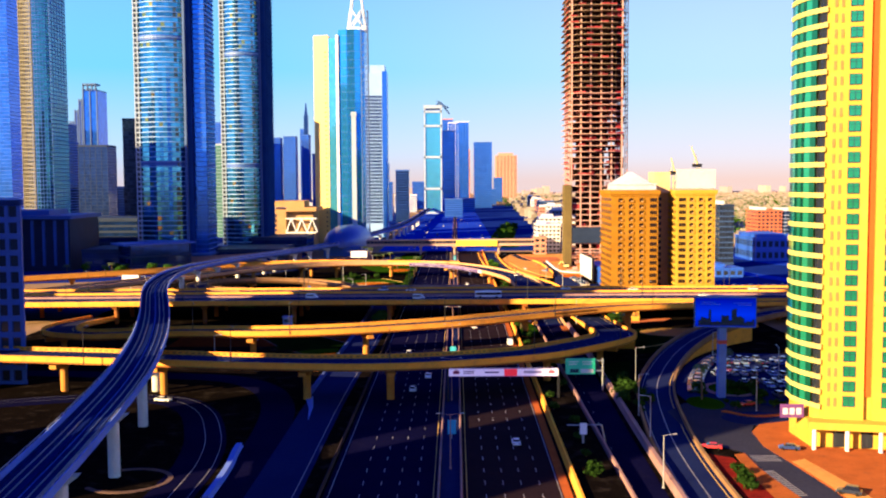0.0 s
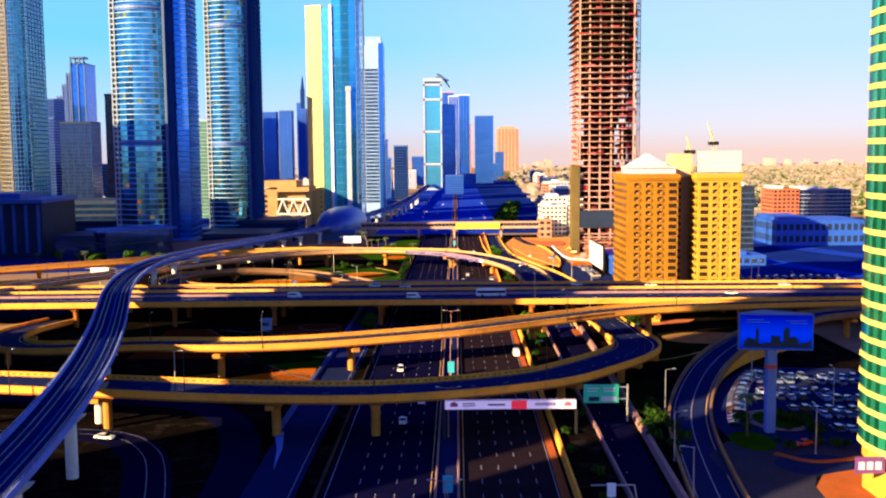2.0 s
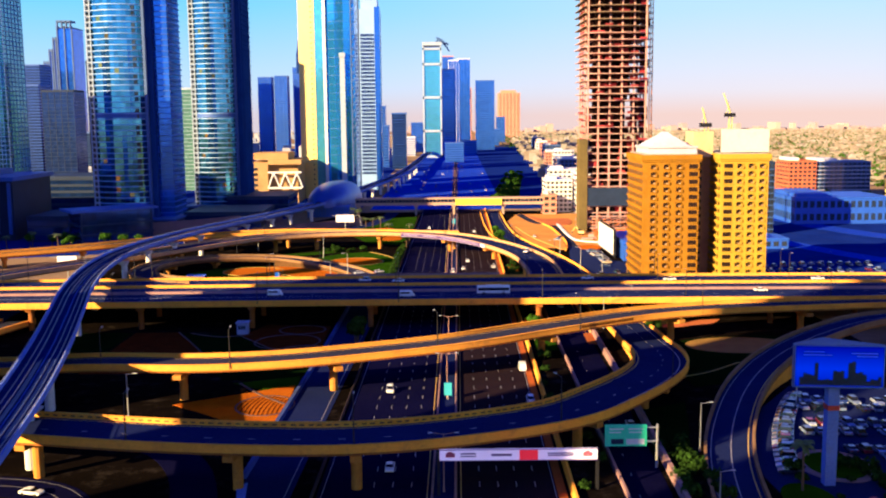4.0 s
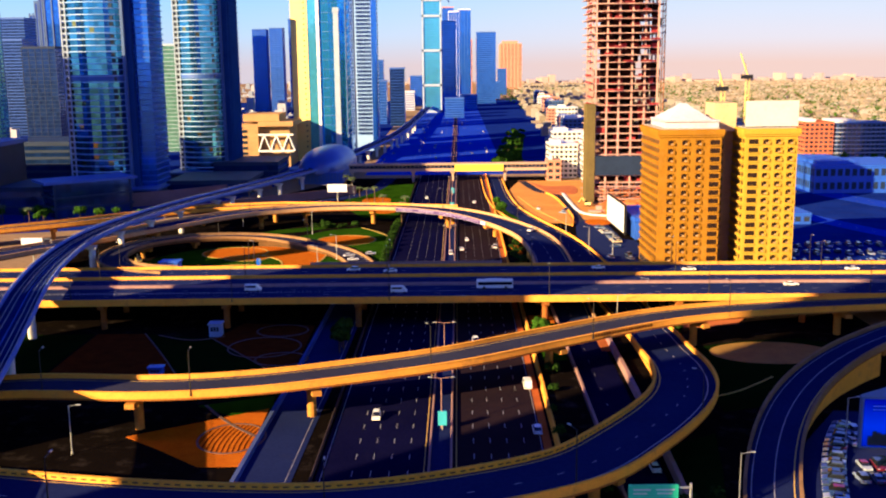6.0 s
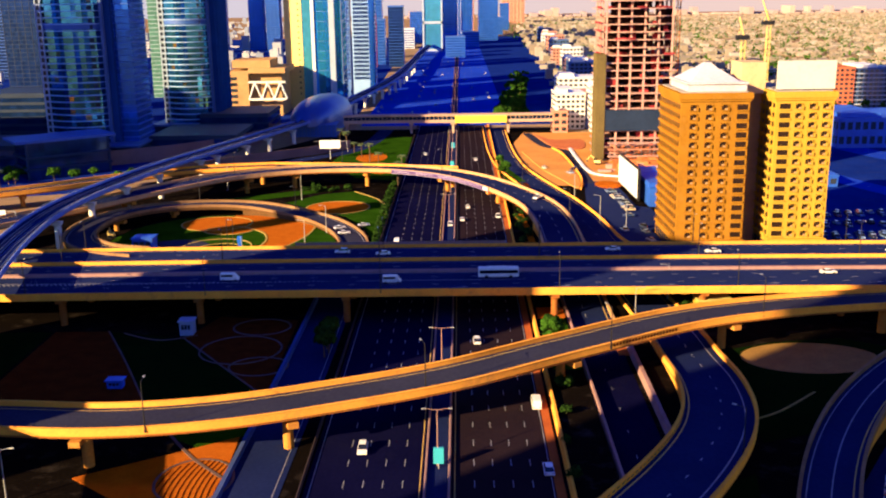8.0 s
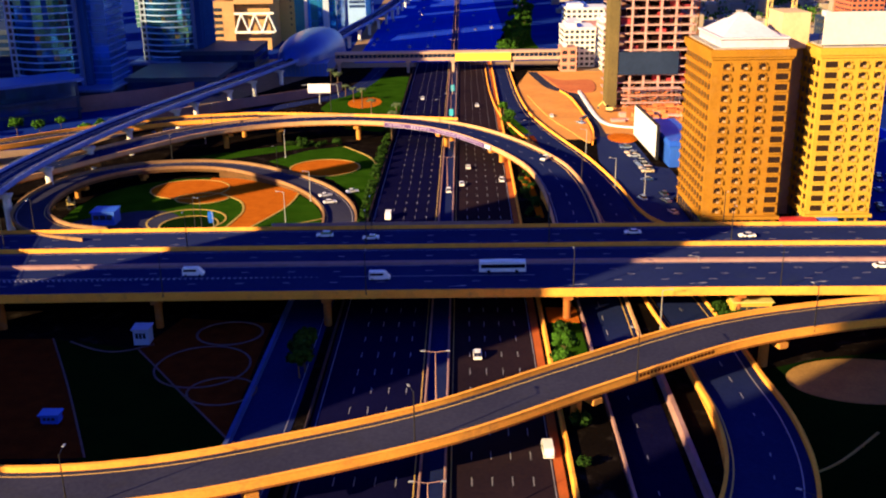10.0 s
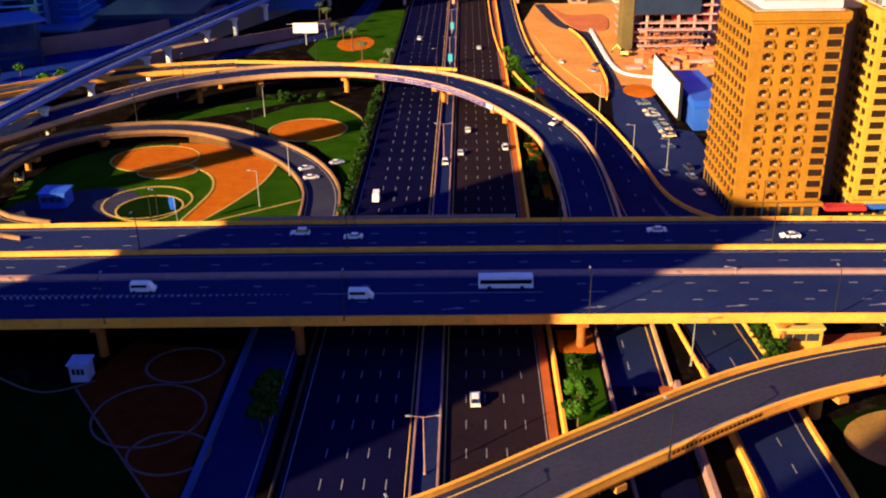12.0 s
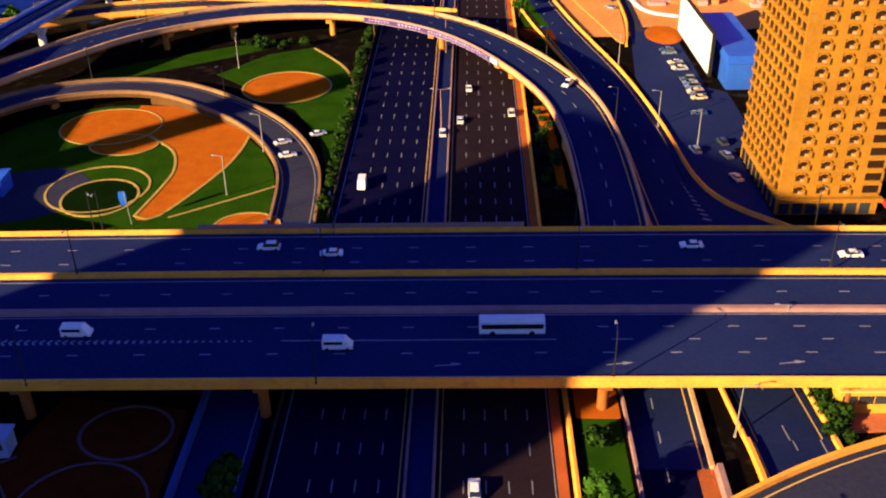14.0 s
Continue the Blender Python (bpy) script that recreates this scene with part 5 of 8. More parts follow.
tower("office_tower", "unseen banded sky-blocking tower beside the plaza", rect(160, 150, 205, 215), 180, 3.8, G_BLUE, B_GREY, 0.9, 0.3, 4)

# ---------------- eastern buildings ----------------
# ---- yellow residential tower with rounded balcony corner ----
yt = thing("residential_tower", (105, 240, 0), "yellow residential tower with rounded green-glazed balconies", "tower")
plan = [(98.1, 262), (91.9, 252), (87.0, 243), (86.4, 238.5), (86.9, 234), (88.1, 230.6), (88.9, 228.4), (89.2, 226.6), (97.6, 224.6), (97.6, 225.8), (99.4, 225.4), (99.4, 224.2), (135, 216.5), (138, 262)]
TOP, FH, Z0 = 115.0, 3.52, 9.0
b = Build().prism(plan, Z0 - 3, TOP)
part("wall", b, B_YEL, yt)
n_f = int((TOP - Z0) / FH)
o_y = origin(yt)
bal = [(97.2, 262), (91.0, 252), (86.0, 243.2), (85.4, 238.2), (85.9, 233.6), (87.1, 229.9), (88.4, 226.9), (89.1, 227.8), (88.3, 230.6), (87.1, 234), (86.6, 238.5), (87.2, 242.9), (92.1, 251.8), (98.3, 262)]
me = Build().prism([(x - o_y.x, y - o_y.y) for x, y in bal], -0.25, 0.85).mesh("balcony_band", B_CREAM)
for f in range(n_f + 1):
    piece("balcony_band", me, yt, (0, 0, Z0 + FH * f))
inner = [(97.4, 262), (91.2, 252), (86.2, 243.1), (85.6, 238.3), (86.1, 233.7), (87.3, 230.1)]
b = Build()
for (ax, ay), (bx, by) in zip(inner, inner[1:]):
    m = max(1, round(math.dist((ax, ay), (bx, by)) / 1.8))
    for s in range(m):
        x0, y0, x1, y1 = ax + (bx - ax) * s / m - o_y.x, ay + (by - ay) * s / m - o_y.y, ax + (bx - ax) * (s + 1) / m - o_y.x, ay + (by - ay) * (s + 1) / m - o_y.y
        b.quad((x0, y0, 0.85), (x1, y1, 0.85), (x1, y1, FH - 0.25), (x0, y0, FH - 0.25))
me = b.mesh("balcony_glazing", G_GREEN)
for f in range(n_f):
    piece("balcony_glazing", me, yt, (0, 0, Z0 + FH * f))


def face_x(x):
    """The front wall's y at x."""
    return 226.6 - (x - 88.9) * 0.23 if x < 97.6 else 224.2 - (x - 99.4) * 0.2163


b = Build().box(-1.25, -0.10, 0, 1.25, 0.06, 2.2)
w_glass = b.mesh("window_pane", G_GREEN)
b = Build()
for x0, z0, x1, z1 in ((-1.35, -0.1, -1.23, 2.3), (1.23, -0.1, 1.35, 2.3), (-1.35, -0.14, 1.35, 0.0), (-1.35, 2.2, 1.35, 2.32), (-0.05, 0, 0.05, 2.2), (-1.25, 1.5, 1.25, 1.58)):
    b.box(x0, -0.16, z0, x1, 0.04, z1)
w_frame = b.mesh("window_frame", B_DARK)
b = Build().box(-0.3, -0.05, 0, 0.3, 0.1, 2.0)
slot_mesh = b.mesh("slot_window", B_NET)
tilt = math.atan2(-0.22, 1)
for f in range(n_f):
    z = Z0 + FH * f + 0.8
    for x in (94.4, 102.6, 107.0, 111.5, 116.0, 120.5, 125.0):
        w = piece("window", w_glass, yt, (x - o_y.x, face_x(x) - o_y.y - 0.02, z - o_y.z), tilt)
        fr = new("window_frame", w_frame)
        fr.parent = w
    for x in (90.1, 91.5):
        piece("slot_window", slot_mesh, yt, (x - o_y.x, face_x(x) - o_y.y - 0.03, z - o_y.z - 0.2), tilt)
# one solid dark box a floor stands in for the balcony's shaded recess
me = Build().box(-0.75, -1.0, 0.85, 0.75, 1.2, FH - 0.3).mesh("balcony_recess", G_DARK)
for f in range(n_f):
    piece("balcony_recess", me, yt, (88.6 - o_y.x, 229.2 - o_y.y, Z0 + FH * f))
b = Build().prism([(97.65, 225.6), (97.65, 225.2), (99.35, 224.8), (99.35, 225.2)], 12, TOP)
part("red_strip", b, B_STRIP, yt)
b = Build()
b.prism([(86.2, 226.6), (136, 215.6), (138, 262), (97, 262), (86, 240)], 0.0, 6.0)
part("base_storey", b, B_YEL, yt)
b = Build()
b.prism([(84.6, 223.4), (138, 211.6), (138, 217), (86, 228)], 4.9, 6.6)
part("entrance_canopy", b, B_YEL, yt)
b = Build()
for x in (89, 96, 103, 110, 117):
    b.cyl(x - 3, 223.6 - (x - 89) * 0.22, 0, 4.9, 0.5, 0.5, 10)
part("canopy_column", b, B_WHITE, yt, kind="stuff")
b = Build()
for x in (93, 99, 106, 113, 121, 128):
    b.box(x - 2, 225.75 - (x - 90) * 0.2209 - 0.12, 0.3, x + 2, 225.75 - (x - 90) * 0.2209 + 0.5, 4.0)
part("shop_window", b, G_DARK, yt, kind="stuff")
b = Build()
b.box(80.4, 230.3, 6.0, 86.0, 230.6, 9.2)
sgn = part("shop_sign", b, mat("violet_sign", (0.16, 0.05, 0.22), (0.12, 0.04, 0.18), 0.5), yt, "violet shop sign with white bars")
b = Build()
for k in range(3):
    b.box(81.0 + 1.6 * k, 230.2, 6.8, 82.1 + 1.6 * k, 230.28, 8.3)
part("sign_bars", b, B_WHITE, sgn)

# ---- hotel pair ----
def hotel(x0, x1, y, depth, top, material, label, slots, niches, group="hotel towers"):
    h = thing("hotel_tower", ((x0 + x1) / 2, y + depth / 2, 0), label, "hotel", group)
    o = origin(h)
    b = Build().box(x0, y, 0, x1, y + depth, top - 1.6)
    part("wall", b, material, h)
    b = Build()
    b.box(x0 - 0.9, y - 0.9, top - 1.6, x1 + 0.9, y + depth + 0.9, top + 0.5)
    b.box(x0 - 0.5, y - 0.5, top - 2.4, x1 + 0.5, y + depth + 0.5, top - 1.6)
    part("cornice", b, material, h)
    b = Build().box(x0 + 0.6, y + 0.6, top + 0.5, x1 - 0.6, y + depth - 0.6, top + 0.9)
    part("roof", b, B_ROOF, h)
    n, fl = 15, (top - 8.0) / 15
    nb = Build()
    nb.box(-1.15, -0.05, 0.1, 1.0, 0.4, 2.25)
    nm = nb.mesh("window_niche", G_BROWN)
    hb = Build()
    for k in range(5):
        a0, a1 = math.pi * k / 5, math.pi * (k + 1) / 5
        hb.prism([(1.05 * math.cos(a0), 0), (1.05 * math.cos(a0), -0.55), (1.05 * math.cos(a1), -0.55), (1.05 * math.cos(a1), 0)][::-1], 1.55 + 0.62 * math.sin((a0 + a1) / 2), 1.85 + 0.62 * math.sin((a0 + a1) / 2))
    hb.box(0.8, -0.6, 0.0, 1.5, 0.0, 1.25)
    hb.box(-0.95, -0.35, 0.0, 0.85, 0.0, 0.22)
    hm = hb.mesh("hood_and_sill", material)
    ab = Build().box(-0.1, -0.62, 0.22, 0.75, -0.1, 0.85)
    am = ab.mesh("air_conditioner", B_BROWN)
    for f in range(n):
        z = 5.6 + fl * f
        for x in niches:
            w = piece("window", nm, h, (x - o.x, y - o.y, z), 0)
            k = new("hood", hm); k.parent = w
            a = new("air_conditioner", am); a.parent = w
    sm = Build().box(-1.85, -0.06, 0.25, 1.85, 0.3, 2.1).mesh("slot_window", G_BROWN)
    lm = Build().box(-1.9, -0.5, -0.25, 1.9, 0, 0.25).mesh("sill", material)
    vm = Build().box(-0.05, -1.05, 0.2, 0.3, 1.05, 2.1).mesh("side_window", G_BROWN)
    cm = Build().box(-0.65, -1.2, -0.3, 0, 1.2, 0.55).mesh("side_balcony", material)
    m = 9
    for f in range(n):
        z = 5.6 + fl * f
        for x in slots:
            w = piece("slot_window", sm, h, (x - o.x, y - o.y, z))
            k = new("sill", lm); k.parent = w
        for k in range(m):
            yy = y + 2.2 + (depth - 4.0) * k / (m - 1)
            piece("side_window", vm, h, (x0 - o.x, yy - o.y, z))
            piece("side_balcony", cm, h, (x0 - o.x, yy - o.y, z))
            piece("side_window", vm, h, (x1 - o.x, yy - o.y, z), math.pi)
    b = Build().box(x0 - 0.5, y - 1.6, 3.9, x1 + 0.5, y - 0.1, 4.9)
    part("base_ledge", b, material, h)
    b = Build()
    k = int((x1 - x0) / 3.2)
    for i in range(k):
        b.box(x0 + 0.6 + 3.2 * i, y - 0.1, 0.2, x0 + 3.0 + 3.2 * i, y + 0.1, 3.5)
    for i in range(9):
        b.box(x0 - 0.1, y + 1 + 3.5 * i, 0.2, x0 + 0.1, y + 3.6 + 3.5 * i, 3.5)
    part("shop_window", b, G_DARK, h, kind="stuff")
    return h


hotel(88.5, 112.4, 507, 33, 56.6, B_HOTEL, "ochre rendered hotel tower with arched window hoods", (109.9,), (93.0, 98.4, 103.8))
hotel(121.8, 142.0, 508, 33, 56.6, B_HOTELY, "bright yellow hotel tower with arched window hoods", (125.0,), (129.8, 134.6, 139.3))
link = thing("hotel_link", (115.5, 522, 0), "recessed link block between two hotel towers", "building")
b = Build().box(112.5, 524, 0, 121.7, 536, 55.5)
part("wall", b, B_BROWN, link)
b = Build()
for f in range(15):
    b.box(113.3, 523.9, 5.8 + 3.25 * f, 115.0, 524.1, 7.6 + 3.25 * f)
    b.box(116.2, 523.9, 5.8 + 3.25 * f, 117.8, 524.1, 7.6 + 3.25 * f)
part("window", b, G_DARK, link, kind="stuff")
b = Build()
b.prism([(91.2, 509), (111.6, 509), (111.6, 536), (91.2, 536)], 57.5, 59.6)
b.prism([(90.8, 508.6), (112.0, 508.6), (112.0, 536.4), (90.8, 536.4)], 59.9, 60.5)
b.prism([(92.0, 510), (109.5, 510), (109.5, 535), (92.0, 535)], 60.5, 64.4, 0.42)
b.prism([(97.4, 518), (104.1, 518), (104.1, 527), (97.4, 527)], 64.4, 66.6, 0.3)
solo("roof_pavilion", b, B_ROOFW, "white pyramidal pavilion on the hotel roof", "roof pavilion", at=(102, 520, 57.5))
b = Build().box(122.0, 509.2, 57.9, 142.2, 510.0, 67.6)
rb = solo("roof_billboard", b, B_BOARD, "blank cream billboard on the hotel roof", "billboard", at=(132, 509.6, 57.1))
for x in (122.4, 128.8, 135.2, 141.6):
    part("post", Build().box(x, 510.05, 57.1, x + 0.3, 510.4, 67.6), M_DARKST, rb)
    part("brace", Build().tube((x + 0.15, 510.2, 67), (x + 0.15, 515, 57.2), 0.12), M_DARKST, rb)
b = Build()
b.box(112.8, 520, 55.4, 121.5, 534, 66.5)
solo("roof_plant_room", b, B_PLANT, "cream plant room on the hotel roof", "plant room", at=(115, 525, 57))
b = Build()
b.box(113, 503.0, 3.4, 124, 506.8, 4.4)
solo("shop_awning", b, M_RED, "red awning over the hotel shopfronts", "awning", at=(118, 505, 3.4))
b = Build()
b.box(125, 504.4, 3.3, 131, 508.02, 4.2)
solo("shop_awning", b, B_SHED, "pale blue awning over the hotel shopfronts", "awning", at=(128, 501, 3.3))

# ---- tower under construction ----
ct = thing("construction_tower", (111, 735, 0), "concrete tower under construction with open floors", "tower")
cplan = [(93.6, 716), (98, 711.6), (105, 709.6), (112, 710.4), (119, 709.5), (127, 711), (133.5, 716), (134, 758), (93.4, 758)]
FL = 4.15
o_c = origin(ct)
def bow(f):
    """How far a floor's edge stands out: the shaft swells towards its middle and each pour differs a little."""
    return -1.7 + 2.1 * math.sin(math.pi * min(1.0, (f - 12) / 34.0) ** 0.8 * 0.62) + (0.0, 0.35, -0.25, 0.5, 0.1)[f % 5]


slab = {}
for f in range(14, 50):
    w = round(bow(f) * 4) / 4
    if (w, f < 31) not in slab:
        slab[w, f < 31] = Build().prism([(x - o_c.x, y - o_c.y) for x, y in offset_poly(cplan, w)], -0.24, 0.24).mesh("floor_slab", B_RAW if f < 31 else B_RAWUPPER)
    piece("floor_slab", slab[w, f < 31], ct, (0, 0, FL * f))
low_plan = [(94, 714), (134, 712), (134, 758), (94, 758)]
me = Build().prism([(x - o_c.x, y - o_c.y) for x, y in low_plan], -0.28, 0.28).mesh("floor_slab", B_RAW)
for f in range(0, 14):
    piece("floor_slab", me, ct, (0, 0, FL * f))
# dark boxes behind the slab edges stand in for shaded floor voids
b = Build()
rr = random.Random(9)
for f in range(49):
    for k in range(7):
        if rr.random() < (0.66 if f < 27 else 0.93):
            x = 95 + 5.5 * k
            yy = 715.2 + rr.random() * (6 if f < 27 else 2.5)
            b.box(x, yy, FL * f + 0.28, x + 3.8 + rr.random() * 2.2, yy + 0.3, FL * f + FL - 0.28)
part("partition_wall", b, B_RAWDK, ct, kind="stuff")
b = Build()
for f in range(49):
    z = FL * f
    for x in (95.4, 102, 109, 116.5, 124, 131.5):
        b.box(x - 0.5, 713.2, z, x + 0.5, 714.2, z + FL)
    for y in (724, 735, 746):
        b.box(94.6, y - 0.5, z, 95.6, y + 0.5, z + FL)
        b.box(131.8, y - 0.5, z, 132.8, y + 0.5, z + FL)
part("column", b, B_RAW, ct, kind="stuff")
b = Build().box(103, 727, 0, 121, 748, 49 * FL)
part("core_wall", b, B_RAWDK, ct)
b = Build().box(90.2, 711, 0, 95.2, 724, 59)
part("shear_wall", b, mat("olive_hoarding", (0.16, 0.12, 0.045), (0.11, 0.085, 0.035), 0.85, scale=0.08, fine=1.0, stain=0.4), ct)
b = Build().box(94.8, 711.4, 17, 126, 711.9, 28.5)
part("dark_netting", b, B_DARK, ct)
rnd = random.Random(4)
b = Build()
for f in range(2, 49):
    for k in range(6):
        if rnd.random() < (0.62 if f < 29 else 0.20):
            x = 94.5 + 6.4 * k + rnd.random() * 2
            w = 1.5 + rnd.random() * 4.5
            yy = 714.3 + rnd.random() * (5 if f < 29 else 0.6)
            b.box(x, yy, FL * f + 0.28, x + w, yy + 0.4 + rnd.random(), FL * f + 0.9 + rnd.random() * 2.6)
part("shuttering", b, B_RAWRED, ct, kind="stuff")
b = Build()
for f in range(14, 49):
    for k in range(7):
        if rnd.random() < 0.16:
            x = 94.5 + 5.4 * k
            b.box(x, 709.3 + abs(k - 3) * 0.9, FL * f + 0.28, x + 4 + rnd.random() * 2, 709.45 + abs(k - 3) * 0.9, FL * f + 1.3)
    b.box(93.0, 717, FL * f + 0.28, 93.15, 722 + 20 * rnd.random(), FL * f + 1.3)
part("safety_screen", b, B_RAWRED, ct, kind="stuff")
b = Build()
for f in range(20, 49):
    for k in range(4):
        if rnd.random() < 0.5:
            y = 716 + 9 * k + rnd.random() * 4
            b.box(134.2, y, FL * f - 0.2, 136.6, y + 3, FL * f + 0.4)
    if rnd.random() < 0.35:
        b.box(91.0, 717 + rnd.random() * 6, FL * f - 0.2, 93.4, 724, FL * f + 0.2)
part("loading_platform", b, M_STEEL, ct, kind="stuff")
b = Build()
for x, y in ((134.6, 717), (136.2, 717), (136.2, 719), (134.6, 719)):
    b.box(x - 0.12, y - 0.12, 0, x + 0.12, y + 0.12, 215)
for k in range(70):
    b.tube((134.6, 717, 3 * k), (136.2, 717, 3 * k + 3), 0.1)
    b.tube((136.2, 717, 3 * k), (136.2, 719, 3 * k + 3), 0.1)
part("hoist_mast", b, B_NET, ct)
b = Build()
for f in range(46, 50):
    for k in range(14):
        x = 94 + 3.0 * k
        b.box(x, 709, FL * f, x + 0.15, 709.15, FL * f + 5.2)
    b.box(93, 708.6, FL * f + 2.2, 135, 708.75, FL * f + 2.9)
part("top_scaffold", b, M_STEEL, ct)
b = Build()
for k in range(60):
    x, y = 94 + rnd.random() * 38, 676 + rnd.random() * 32
    s = 1 + rnd.random() * 3
    b.box(x, y, 0, x + s * 1.6, y + s, 0.6 + rnd.random() * 4, 0.15)
solo("site_stacks", b, B_NET, "heaps of orange-red site materials and panels", "building materials", kind="stuff", at=(110, 700, 0))
b = Build()
for k in range(16):
    x, y = 84 + rnd.random() * 50, 664 + rnd.random() * 26
    b.box(x, y, 0, x + 2 + rnd.random() * 6, y + 2 + rnd.random() * 2, 0.8 + rnd.random() * 2.6, 0.1)
solo("site_stacks", b, B_RAW, "stacks of concrete formwork beside the building site", "building materials", kind="stuff", at=(105, 675, 0))

# ---- cranes beyond the hotel ----
def crane(x, y, z, jib, label, m):
    c = thing("tower_crane", (x, y, 0), label, "crane")
    b = Build()
    for sx, sy in ((-1, -1), (1, -1), (1, 1), (-1, 1)):
        b.box(x + sx - 0.15, y + sy - 0.15, 0, x + sx + 0.15, y + sy + 0.15, z)
    k = 0
    while 4 * k < z - 4:
        b.tube((x - 1, y - 1, 4 * k), (x + 1, y - 1, 4 * k + 4), 0.13)
        b.tube((x - 1, y + 1, 4 * k + 4), (x - 1, y - 1, 4 * k), 0.13)
        k += 1
    part("mast", b, m, c)
    b = Build().box(x - 4, y - 1.5, z, x + 3, y + 1.5, z + 2.5)
    part("cab_and_counterweight", b, M_DARKST, c)
    b = Build()
    for d in (-0.6, 0.6):
        b.tube((x, y + d, z + 2), (x + jib[0], y + d, z + jib[1]), 0.28)
    b.tube((x, y, z + 3.2), (x + jib[0], y, z + jib[1] + 0.4), 0.28)
    for k in range(10):
        t0, t1 = k / 10, (k + 0.5) / 10
        b.tube((x + jib[0] * t0, y - 0.6, z + 2 + (jib[1] - 2) * t0), (x + jib[0] * t1, y, z + 3.2 + (jib[1] - 2.8) * t1), 0.14)
    part("jib", b, m, c)
    b = Build().tube((x - 3, y, z + 2.5), (x - 1, y, z + 8), 0.2)
    b.tube((x - 1, y, z + 8), (x + jib[0] * 0.8, y, z + jib[1] * 0.8), 0.07)
    part("stay", b, m, c)
    return c


crane(198.5, 760, 72, (-5, 15.5), "yellow luffing tower crane beyond the hotel", B_GOLD)
crane(168.5, 708, 66, (-2.7, 11.7), "ochre luffing tower crane beyond the hotel", B_GOLD)

# ---- roadside billboard and blue shed ----
bb = thing("billboard", (93, 612, 0), "large blank white roadside billboard with dark back", "billboard")
b = Build().prism([(91.6, 641), (92.2, 596), (93.2, 596), (92.6, 641)][::-1][::-1], 1.2, 15.5)
part("panel", b, M_DARKST, bb)
b = Build().prism([(91.35, 640.4), (91.95, 596.6), (92.1, 596.6), (91.5, 640.4)], 2.0, 14.9)
part("face", b, B_SCREEN, bb)
b = Build()
for y in (600, 612, 624, 636):
    b.box(93, y, 0, 93.7, y + 0.6, 14)
    b.tube((93.4, y, 13), (98, y, 0.2), 0.2)
part("frame", b, M_DARKST, bb)
shed = thing("shed", (102, 615, 0), "blue sheet-metal shed with a low roof", "shed")
b = Build().box(96, 588, 0, 108, 636, 8.5)
part("wall", b, B_SHED, shed)
b = Build()
b.prism([(95.5, 587.5), (108.5, 587.5), (108.5, 636.5), (95.5, 636.5)], 8.5, 10.2, 0.9)
part("roof", b, B_SHED, shed)

# ---- tall LED billboard on a column ----
led = thing("advertising_screen", (80.5, 279.5, 0), "blue V-shaped advertising screen on a tall concrete column", "billboard")
b = Build()
b.prism([(79.4, 278.6), (81.6, 278.6), (81.6, 280.7), (79.4, 280.7)], 0, 20.6)
part("column", b, M_METRO, led)
b = Build().prism([(79.3, 278.5), (81.7, 278.5), (81.7, 280.8), (79.3, 280.8)], 15.6, 16.6)
part("red_band", b, M_RED, led)
b = Build()
b.prism([(72.2, 278.6), (89.4, 276.6), (89.5, 277.6), (80, 284.5), (72.4, 279.8)], 20.4, 29.1)
part("casing", b, B_GREY, led)
M_LED = bpy.data.materials.new("led_face")
M_LED.use_nodes = True
_n, _l = M_LED.node_tree.nodes, M_LED.node_tree.links
_b = _n["Principled BSDF"]
_b.inputs["Base Color"].default_value = (0.002, 0.004, 0.015, 1)
_b.inputs["Roughness"].default_value = 0.7
_b.inputs["Specular IOR Level"].default_value = 0.0
_g = _n.new("ShaderNodeNewGeometry")
_s = _n.new("ShaderNodeSeparateXYZ")
_l.new(_g.outputs["Position"], _s.inputs[0])
_r = _n.new("ShaderNodeMapRange")
_r.inputs["From Min"].default_value, _r.inputs["From Max"].default_value = 21, 29
_l.new(_s.outputs["Z"], _r.inputs["Value"])
_c = _n.new("ShaderNodeValToRGB")
_c.color_ramp.elements[0].color, _c.color_ramp.elements[1].color = (0.0, 0.02, 0.60, 1), (0.0, 0.001, 0.40, 1)
_e = _c.color_ramp.elements.new(0.4)
_e.color = (0.001, 0.05, 1.0, 1)
_l.new(_r.outputs[0], _c.inputs[0])
_l.new(_c.outputs[0], _b.inputs["Emission Color"])
_b.inputs["Emission Strength"].default_value = 0.2
b = Build()
b.quad((72.6, 278.47, 20.8), (89.1, 276.56, 20.8), (89.1, 276.56, 28.8), (72.6, 278.47, 28.8))
face = part("screen_face", b, M_LED, led, "lit blue screen with a dark skyline")
b = Build()
for k in range(22):
    x = 73.4 + 0.7 * k
    h = 0.9 + 2.4 * rnd.random() ** 1.5 + (1.8 if k in (13, 14, 4) else 0)
    y = 278.40 - (x - 72.9) * 0.1164
    b.box(x, y - 0.05, 21.0, x + 0.72, y, 21.0 + h)
part("skyline", b, B_DARK, face, kind="stuff")
b = Build()
for x0, x1, z in ((74, 78, 27.6), (74, 79.5, 27.0), (83, 88, 27.4), (84, 88, 26.8)):
    y = 278.40 - (x0 - 72.9) * 0.1164
    b.prism([(x0, y - 0.05), (x1, y - 0.05 - (x1 - x0) * 0.1164), (x1, y - (x1 - x0) * 0.1164), (x0, y)], z, z + 0.16)
part("text_bars", b, M_METRO, face)

